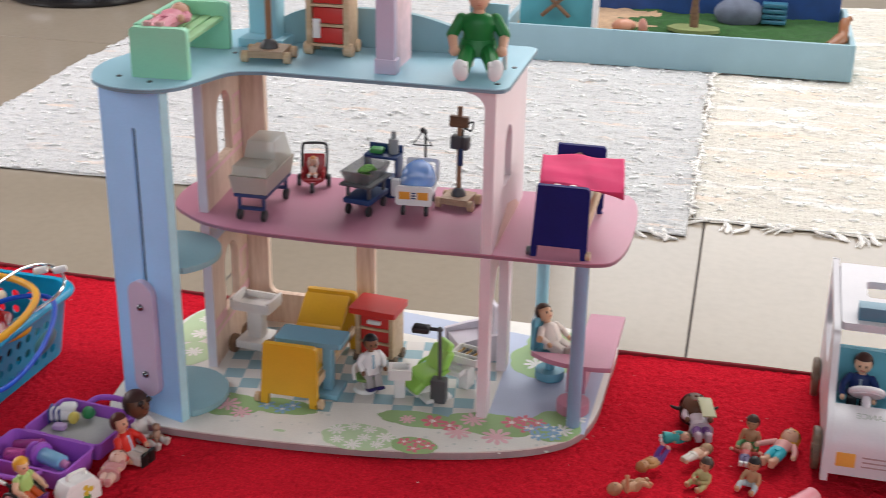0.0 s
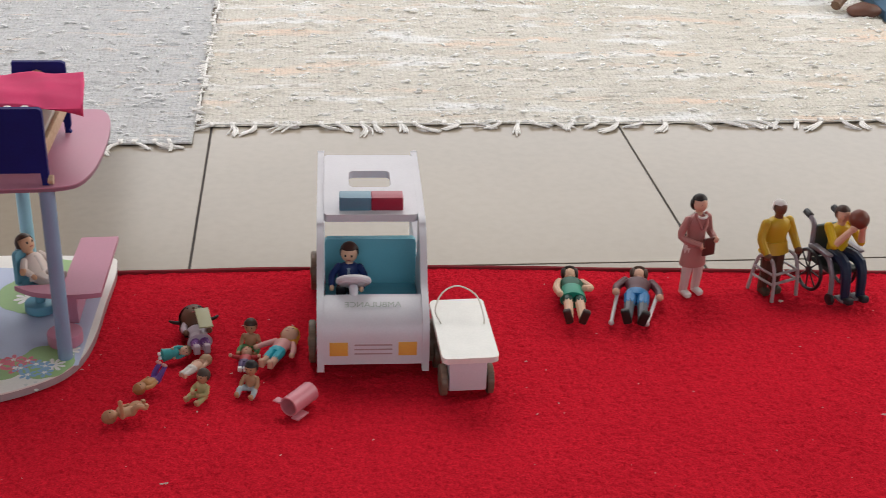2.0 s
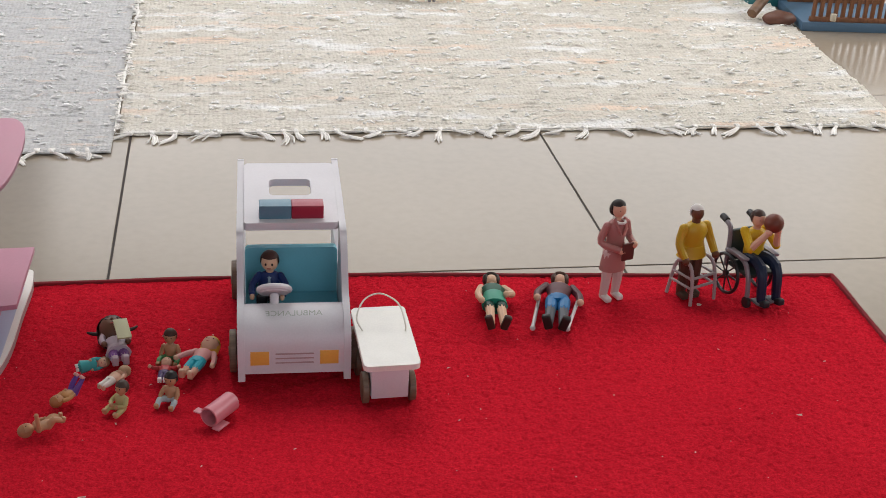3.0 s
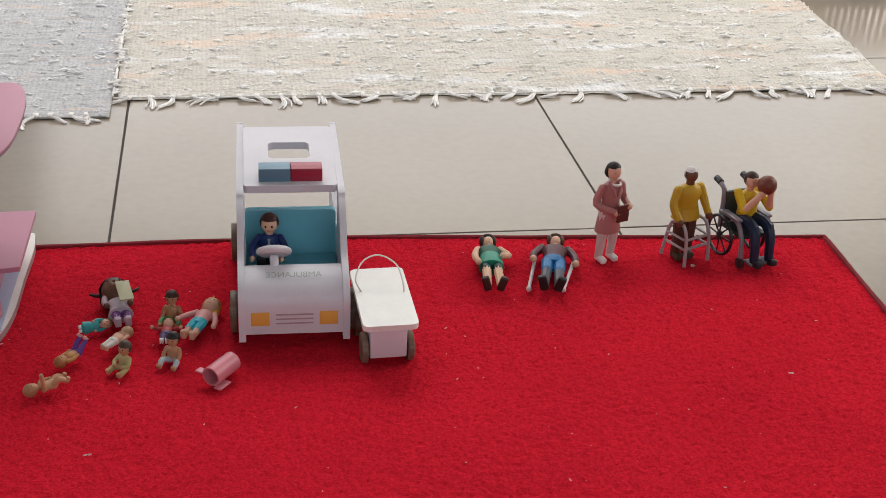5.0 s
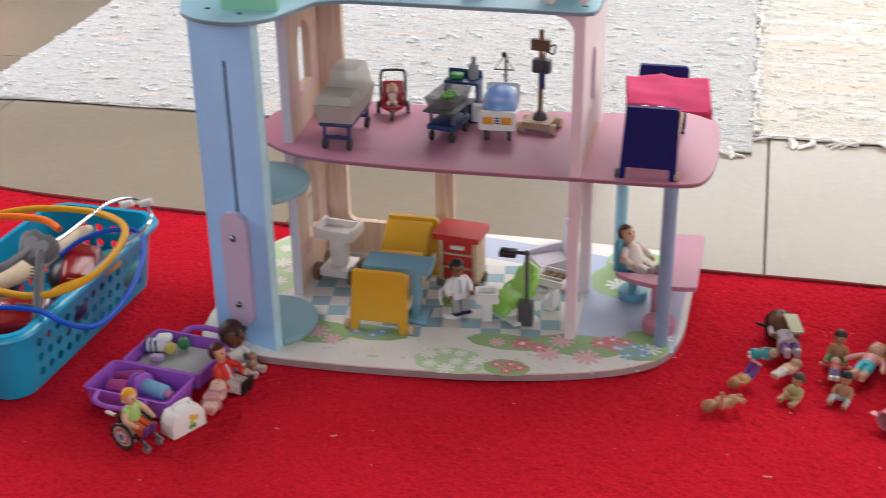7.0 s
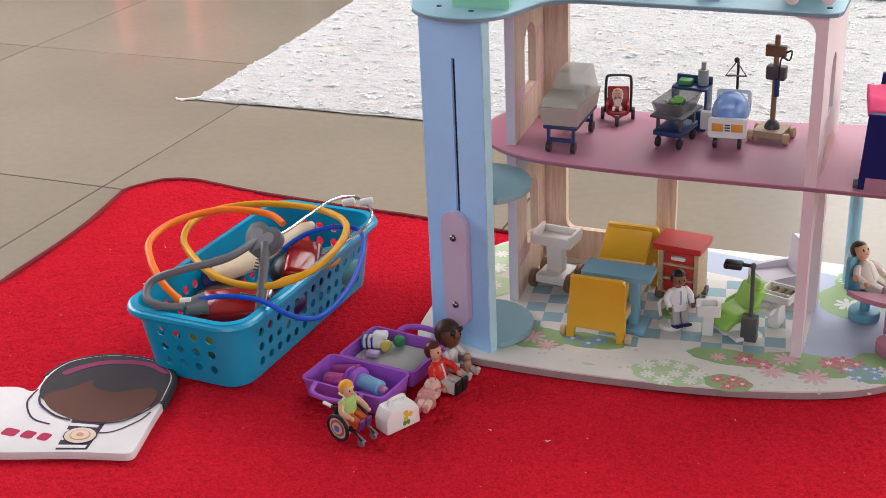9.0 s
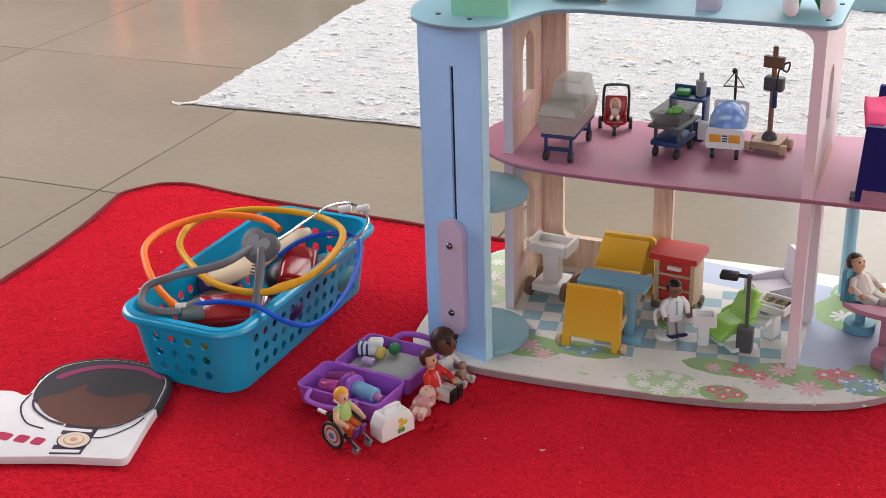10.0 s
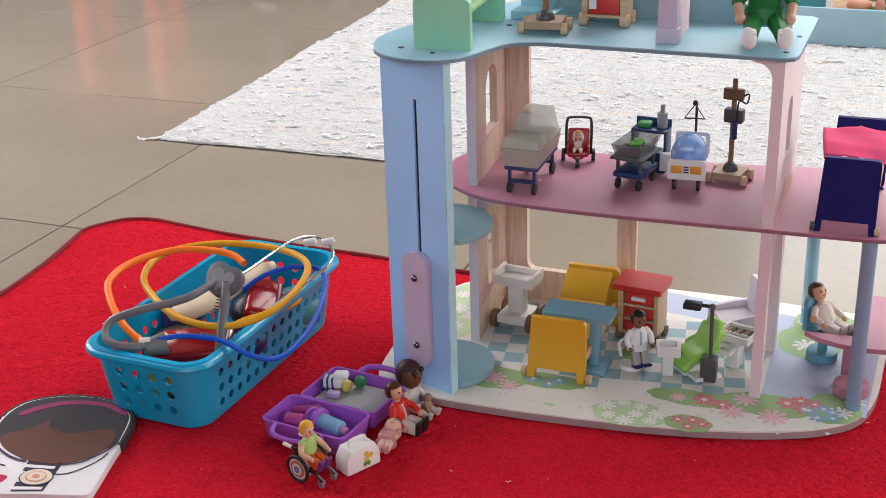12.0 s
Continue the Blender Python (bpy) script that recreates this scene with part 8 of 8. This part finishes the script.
FELT_ROSE = surface("rose_print", (0.26, 0.025, 0.10), 0.85)
FELT_CRIMSON = surface("crimson_print", (0.42, 0.015, 0.07), 0.85)
FELT_CREAM = surface("cream_print", (0.66, 0.55, 0.44), 0.85)
FELT_PEACH = surface("peach_print", (0.60, 0.26, 0.16), 0.85)
PZ = 0.0111


def cloth_print(name, outline, z, m, label):
    b = BM()
    slab(b, outline, z, z + 0.0003)
    return part(name, b, m, cushion, label)


def printed_line(pts, w, z, m, label):
    """A thin printed stroke along points."""
    path = [Vector(p) for p in smooth2(pts, 6, False)]
    left_, right_ = [], []
    for k, p in enumerate(path):
        d = (path[min(k + 1, len(path) - 1)] - path[max(k - 1, 0)]).normalized()
        n = Vector((-d.y, d.x)) * w / 2
        left_.append(tuple(p + n))
        right_.append(tuple(p - n))
    return cloth_print("printed_line", left_ + right_[::-1], z, m, label)


smooth2 = lambda pts, n=5, closed=True: [(p.x, p.y) for p in smooth_path([(*q, 0) for q in pts], n, closed)]
b = BM()
tube(b, smooth_path([(-1.213, -0.655, 0.006), (-1.215, -0.638, 0.006), (-1.204, -0.606, 0.006), (-1.160, -0.576, 0.006), (-1.098, -0.570, 0.006), (-1.061, -0.585, 0.006), (-1.040, -0.606, 0.006), (-1.025, -0.646, 0.006), (-1.018, -0.668, 0.006)], 5), 0.0056, 10)
part("dark_border", b, FELT_DARK, cushion, "charcoal cloth border")
cloth_print("dark_print", smooth2([(-1.200, -0.684), (-1.210, -0.642), (-1.200, -0.608), (-1.158, -0.579), (-1.098, -0.573), (-1.063, -0.587), (-1.044, -0.607), (-1.029, -0.646), (-1.024, -0.668), (-1.036, -0.690), (-1.075, -0.715), (-1.130, -0.722), (-1.178, -0.708)]), PZ, FELT_DARK, "charcoal rounded print")
cloth_print("brown_print", smooth2([(-1.180, -0.700), (-1.150, -0.726), (-1.100, -0.738), (-1.060, -0.729), (-1.036, -0.706), (-1.029, -0.672), (-1.042, -0.642), (-1.062, -0.642), (-1.097, -0.664), (-1.132, -0.660), (-1.143, -0.645), (-1.158, -0.672)]), PZ + 0.0005, FELT_BROWN, "brown rounded print")
cloth_print("rose_band", smooth2([(-1.196, -0.640), (-1.180, -0.613), (-1.148, -0.590), (-1.098, -0.580), (-1.058, -0.593), (-1.058, -0.600), (-1.098, -0.590), (-1.144, -0.600), (-1.172, -0.622), (-1.187, -0.645)]), PZ + 0.0005, FELT_ROSE, "rose printed band")
strip = [(-1.108, -0.735), (-1.062, -0.727), (-1.046, -0.790), (-1.084, -0.803)]
cloth_print("dark_strip", strip, PZ, FELT_PLUM, "dark plum printed strip")
edge_at = lambda k: (Vector(strip[0]).lerp(Vector(strip[3]), k), Vector(strip[1]).lerp(Vector(strip[2]), k))
for k in (0.16, 0.38, 0.62, 0.86):
    (a0, c0), (a1, c1) = edge_at(k), edge_at(k + 0.09)
    cloth_print("white_stripe", [tuple(a0), tuple(a0.lerp(c0, 0.92)), tuple(a1.lerp(c1, 0.92)), tuple(a1)], PZ + 0.0004, FELT_WHITE, "white printed stripe")
for rr, m, z in ((0.0225, FELT_PLUM, 0.0008), (0.0208, FELT_CREAM, 0.0012), (0.0140, FELT_PEACH, 0.0016), (0.0122, FELT_CREAM, 0.0020), (0.0050, FELT_PEACH, 0.0024)):
    cloth_print("printed_disc", [(-1.073 + rr * math.cos(a), -0.767 + 0.82 * rr * math.sin(a)) for a in (2 * math.pi * k / 28 for k in range(28))], PZ + z, m, "ringed printed disc")
printed_line([(-1.187, -0.702), (-1.170, -0.722), (-1.135, -0.738), (-1.108, -0.741)], 0.0030, PZ + 0.0012, FELT_PLUM, "dark printed line")
printed_line([(-1.200, -0.690), (-1.192, -0.722), (-1.160, -0.752), (-1.128, -0.757)], 0.0024, PZ + 0.0004, FELT_PLUM, "dark printed line")
printed_line([(-1.064, -0.735), (-1.040, -0.720), (-1.026, -0.690), (-1.022, -0.664)], 0.0030, PZ + 0.0012, FELT_PLUM, "dark printed line")
printed_line([(-1.066, -0.728), (-1.058, -0.752), (-1.038, -0.744), (-1.022, -0.712), (-1.020, -0.690)], 0.0022, PZ + 0.0004, FELT_PLUM, "dark printed line")
for x0, x1 in ((-1.176, -1.154), (-1.148, -1.130), (-1.124, -1.108)):
    cloth_print("red_bar", rounded(x0, x1, -0.793 + 0.10 * (x0 + 1.14), -0.777 + 0.10 * (x0 + 1.14), 0.004, 3), PZ, FELT_CRIMSON, "crimson printed bar")

# A few bits of lint on the red rug.
r = random.Random(12)
for k in range(14):
    x, y = r.uniform(-1.35, 1.0), r.uniform(-0.80, -0.08)
    if -0.8 < x < -0.08 and y > -0.46:
        continue
    b = BM()
    tube(b, smooth_path([(x + r.uniform(-0.006, 0.006), y + r.uniform(-0.004, 0.004), 0.002 + r.uniform(0, 0.0015)) for _ in range(4)], 3), r.uniform(0.0006, 0.0012), 5)
    thing("lint", "pale scrap of thread on the red rug", "lint", group="lint on the rug", b=b, material=LINT)

# Specks of fluff too small to tell apart.
verts, faces = [], []
for k in range(190):
    x, y, w = r.uniform(-1.42, 1.04), r.uniform(-0.88, -0.06), r.uniform(0.0003, 0.0008)
    n, a = len(verts), r.uniform(0, 3)
    long_ = r.choice((1, 1, 1.6, 3))
    for sx, sy in ((-1, -1), (1, -1), (1, 1), (-1, 1)):
        verts.append((x + w * (sx * long_ * math.cos(a) - sy * math.sin(a)), y + w * (sx * long_ * math.sin(a) + sy * math.cos(a)), 0.0008))
    verts.append((x, y, 0.0008 + 1.6 * w))
    faces += [(n, n + 1, n + 4), (n + 1, n + 2, n + 4), (n + 2, n + 3, n + 4), (n + 3, n, n + 4), (n + 3, n + 2, n + 1, n)]
me = bpy.data.meshes.new("fluff")
me.from_pydata(verts, [], faces)
me.materials.append(LINT)
tagged(new("fluff", me), "pale specks of fluff scattered on the red rug", "fluff", kind="stuff")

# ---- play things on the white rugs ----
TRAY_BLUE = paint("tray_blue_paint", (0.27, 0.42, 0.48), 0.5, scale=9, vary=0.08)
tray = thing("play_tray", "pale blue wooden play tray with a toy landscape", "play tray", at=pose(-0.148, 1.73, 0.004, 0, 0, 0))
for nm, x0, x1, y0, y1 in (("front_board", -0.468, 0.468, 0.0, 0.014), ("back_board", -0.468, 0.468, 0.476, 0.490), ("side_board", -0.482, -0.468, 0.0, 0.490), ("side_board", 0.468, 0.482, 0.0, 0.490)):
    b = BM()
    box(b, x0, x1, y0, y1, 0.0, 0.100, 0.0015)
    part(nm, b, TRAY_BLUE, tray)
b = BM()
box(b, -0.467, 0.467, 0.015, 0.475, 0.0, 0.008)
part("tray_bottom", b, TRAY_BLUE, tray)
b = BM()
n1, n2 = 60, 30
vs = [[b.verts.new((-0.466 + 0.932 * i / n1, 0.016 + 0.458 * j / n2, 0.068 + 0.010 * noise.noise(Vector((i * 0.22, j * 0.3, 2))) + 0.004 * noise.noise(Vector((i * 1.1, j * 1.3, 5))))) for i in range(n1 + 1)] for j in range(n2 + 1)]
for j in range(n2):
    for i in range(n1):
        b.faces.new((vs[j][i], vs[j][i + 1], vs[j + 1][i + 1], vs[j + 1][i])).material_index = 1 if i < n1 * 0.36 + 4 * math.sin(j * 0.6) else 0
part("landscape", b, [surface("toy_grass", (0.024, 0.090, 0.018), 0.95, vary=0.4, scale=60, fine=500, bump=0.8), surface("toy_sand", (0.48, 0.32, 0.20), 0.95, vary=0.25, scale=40, bump=0.6)], tray, "green toy grass and sand")
b = BM()
box(b, -0.30, 0.460, 0.440, 0.452, 0.06, 0.32)
part("sea_backdrop", b, surface("sea_print", (0.010, 0.05, 0.20), 0.5, vary=0.4, scale=14), tray, "deep blue painted backdrop")
b = BM()
tube(b, smooth_path([(0.045, 0.20, 0.068), (0.043, 0.202, 0.14), (0.048, 0.205, 0.26)], 5), [0.013] * 5 + [0.010] * 6, 10)
part("palm_trunk", b, DARK_WOOD, tray)
b = BM()
slab(b, blob(0.045, 0.19, 0.070, 0.045, 4, 7), 0.070, 0.080)
part("palm_base", b, surface("palm_base_green", (0.22, 0.26, 0.10), 0.8, vary=0.2), tray)
b = BM()
box(b, -0.40, -0.19, 0.10, 0.115, 0.066, 0.26, 0.002, m=Matrix.Rotation(radians(-8), 4, "X"))
chest = thing("teal_screen", "teal wooden screen with a crossed pattern in the play tray", "toy screen", at=pose(-0.195, 1.70, 0.0, 0, 0, 0), b=b, material=paint("screen_teal", (0.06, 0.30, 0.36), 0.45))
for s in (-1, 1):
    b = BM()
    cyl(b, (-0.295 - s * 0.04, 0.106, 0.115), (-0.295 + s * 0.04, 0.116, 0.185), 0.006, seg=8)
    part("crossed_bar", b, DARK_WOOD, chest)
b = BM()
box(b, -0.19, -0.175, 0.09, 0.125, 0.066, 0.26, 0.001, m=Matrix.Rotation(radians(-8), 4, "X"))
part("edge", b, WHITE_PAINT, chest)
lump("sand_toy", "peach toy shell on the sand", "toy", (-0.30, 1.88, 0.085), (0.035, 0.025, 0.020), plastic("shell_peach", (0.62, 0.30, 0.20)))
lump("sand_toy", "pink toy starfish on the sand", "toy", (-0.245, 1.86, 0.088), (0.014, 0.012, 0.026), plastic("shell_pink", (0.55, 0.25, 0.20)))
lump("grey_rock", "grey toy rock on the toy grass", "toy rock", (0.02, 2.08, 0.10), (0.075, 0.05, 0.045), surface("rock_grey", (0.12, 0.14, 0.19), 0.8, vary=0.3))
b = BM()
for k in range(4):
    box(b, 0.085, 0.155, 2.05, 2.09, 0.078 + 0.016 * k, 0.090 + 0.016 * k, 0.002)
thing("blue_crate", "teal slatted toy crate on the grass", "toy crate", b=b, material=plastic("crate_teal", (0.04, 0.16, 0.24)))
b = BM()
tube(b, smooth_path([(0.27, 1.78, 0.082), (0.30, 1.81, 0.105), (0.305, 1.84, 0.14), (0.32, 1.86, 0.15)], 5), [0.020] * 6 + [0.014] * 6 + [0.008] * 4, 10)
thing("brown_boot", "brown and yellow toy boat in the tray corner", "toy", b=b, material=plastic("boot_brown", (0.26, 0.10, 0.04)))

# Toy farm pen of grey rails.
PEN_GREY = plastic("pen_grey", (0.30, 0.29, 0.29), 0.4)
corners = [Vector((0.507, 1.577, 0.004)), Vector((0.721, 1.522, 0.004)), Vector((0.908, 1.655, 0.004)), Vector((0.700, 1.735, 0.004)), Vector((0.507, 1.577, 0.004))]
pen = thing("toy_farm_pen", "grey plastic toy farm pen of barred hurdles", "toy fence")
for a, c in zip(corners, corners[1:]):
    d = (c - a).normalized()
    b = BM()
    for k in range(5):
        z = Vector((0, 0, 0.012 + 0.024 * k))
        cyl(b, a + d * 0.006 + z, c - d * 0.006 + z, 0.0035, seg=8)
    hurdle = part("hurdle", b, PEN_GREY, pen)
    for s in (0.03, 0.5, 0.97):
        b = BM()
        p0 = a + (c - a) * s
        cyl(b, p0, p0 + Vector((0, 0, 0.118)), 0.0045, seg=8)
        part("upright", b, PEN_GREY, hurdle)


def toy_beast(label, at, color):
    """A plain four-legged toy as one mesh."""
    b = BM()
    ball(b, (0, 0, 0.062), (0.020, 0.045, 0.022), 14)
    for sx in (-1, 1):
        for y in (-0.03, 0.03):
            limb(b, [(sx * 0.011, y, 0.055), (sx * 0.012, y - 0.003, 0.028), (sx * 0.012, y, 0.004)], 0.009, 0.0055, 0)
    limb(b, [(0, -0.035, 0.070), (0, -0.055, 0.090), (0, -0.068, 0.095)], 0.013, 0.010, 0)
    ball(b, (0, -0.076, 0.092), (0.010, 0.020, 0.011), 10)
    return thing("toy_horse", label, "toy animal", at=at, b=b, material=plastic("toy_hide", color, 0.45))


toy_beast("brown plastic toy horse in the grey pen", pose(0.578, 1.64, 0.004, 0, 0, 150), (0.20, 0.06, 0.035))
toy_beast("tan plastic toy horse in the grey pen", pose(0.700, 1.60, 0.004, 0, 0, 100), (0.34, 0.25, 0.18))
toy_beast("dark brown plastic toy horse beside the pen", pose(0.66, 1.80, 0.02, 0, 0, 60), (0.05, 0.035, 0.03))
toy_beast("grey plastic toy horse on the cream rug", pose(1.02, 1.78, 0.006, 0, 0, 80), (0.24, 0.20, 0.18))
b = BM()
box(b, 0.520, 0.545, 1.592, 1.612, 0.004, 0.055, 0.003)
thing("red_bucket", "small red toy bucket in the pen", "toy bucket", b=b, material=plastic("bucket_red", (0.50, 0.03, 0.05)))

# Bundle of straw, bound as a round stack.
b = BM()
r = random.Random(9)
for k in range(420):
    a = r.uniform(0, 2 * math.pi)
    rad = 0.118 + r.uniform(-0.012, 0.012)
    x, y = 1.29 + rad * math.cos(a) * 1.02, 1.81 + rad * math.sin(a)
    cyl(b, (x, y, 0.003), (x + r.uniform(-0.012, 0.012), y + r.uniform(-0.006, 0.006), r.uniform(0.15, 0.19)), 0.0042, 0.003, seg=5)
cyl(b, (1.29, 1.81, 0.004), (1.29, 1.81, 0.16), 0.112, seg=28)
thing("straw_bale", "round bale of golden straw on the cream rug", "straw", b=b, material=surface("straw", (0.48, 0.27, 0.08), 0.8, vary=0.25, island=0.3, scale=60))

# Wooden toy cage on a slate-blue board.
cage = thing("wooden_cage", "wooden toy cage with slats on a slate-blue board", "toy cage", at=pose(1.66, 1.300, FLOOR_Z, 0, 0, -6))
b = BM()
box(b, 0.0, 0.30, 0.0, 0.22, 0.0, 0.024, 0.002)
part("base_board", b, paint("slate_board", (0.09, 0.17, 0.26), 0.5), cage)
CAGE_WOOD = wood("cage_wood", (0.30, 0.13, 0.06), (0.18, 0.07, 0.03), along=(14, 14, 1))
for y in (0.012, 0.205):
    for z in (0.028, 0.150):
        b = BM()
        box(b, 0.02, 0.29, y - 0.006, y + 0.006, z - 0.004, z + 0.008, 0.001)
        part("rail", b, CAGE_WOOD, cage)
    for k in range(14):
        b = BM()
        box(b, 0.024 + 0.0195 * k, 0.034 + 0.0195 * k, y - 0.004, y + 0.004, 0.034, 0.148, 0.001)
        part("slat", b, CAGE_WOOD, cage)
b = BM()
cyl(b, (0.075, -0.010, 0.032), (0.075, -0.010, 0.050), 0.008, seg=14, bev=0.001)
part("bell", b, plastic("bell_cream", (0.62, 0.55, 0.42)), cage)
lump("brown_saddle", "brown leathery toy lying by the cage", "toy", (1.615, 1.345, 0.012), (0.045, 0.030, 0.020), surface("brown_leather", (0.13, 0.05, 0.03), 0.5, vary=0.3))
b = BM()
tube(b, smooth_path([(1.55, 1.375, 0.016), (1.60, 1.42, 0.05), (1.66, 1.47, 0.11)], 5), [0.014] * 6 + [0.018] * 5, 10)
thing("brown_strut", "slanted dark brown wooden toy leg", "toy part", b=b, material=DARK_WOOD)
b = BM()
box(b, 1.60, 1.78, 1.52, 1.62, -0.006, 0.16, 0.003)
thing("teal_box", "dark teal toy box behind the cage", "box", b=b, material=paint("box_teal", (0.02, 0.16, 0.18), 0.45))

# Red bench, unseen and assumed, placed so its legs mirror in the polished tiles.
# Bright red, so that the mirrored streaks show.
RED_METAL = paint("red_lacquer", (0.86, 0.16, 0.12), 0.35)
assumed_red_bench = thing("assumed_red_bench", "assumed red bench, unseen, mirrored in the tiles", "bench", at=pose(-3.13, 2.42, FLOOR_Z, 0, 0, 12))
for x in (-0.15, 0.15):
    for y in (-0.03, 0.20):
        b = BM()
        box(b, x - 0.028, x + 0.028, y - 0.02, y + 0.02, 0.0, 0.50, 0.004)
        part("leg", b, RED_METAL, assumed_red_bench)
b = BM()
box(b, -0.30, 0.30, -0.07, 0.26, 0.50, 0.54, 0.006)
part("seat", b, RED_METAL, assumed_red_bench)

# Round black base on the tiles beyond the rugs.
black_stand = thing("round_stand", "glossy black round stand on the tiles", "stand", at=pose(-2.20, 2.25, FLOOR_Z))
b = BM()
cyl(b, (0, 0, 0.0), (0, 0, 0.05), 0.262, 0.255, seg=64, bev=0.012)
part("base", b, plastic("black_lacquer", (0.012, 0.012, 0.015), 0.2), black_stand)
b = BM()
cyl(b, (0, 0, 0.05), (0, 0, 0.30), 0.20, 0.20, seg=48, bev=0.01)
part("drum", b, plastic("black_drum", (0.02, 0.02, 0.025), 0.35), black_stand)

# ---- floor tiles, joints 4 mm wide ----
T = 0.8
b = BM()
box(b, -T / 2 + 0.0020, T / 2 - 0.0020, -T / 2 + 0.0020, T / 2 - 0.0020, -0.008, 0.0, 0.0005, seg=1)
tile_mesh = finish(b, "tile", TILE)
for i in range(-5, 5):
    for j in range(-5, 6):
        ob = new("tile", tile_mesh)
        ob.parent = floor
        ob.location = (T * (i + 0.5), T * (j + 0.5), FLOOR_Z)
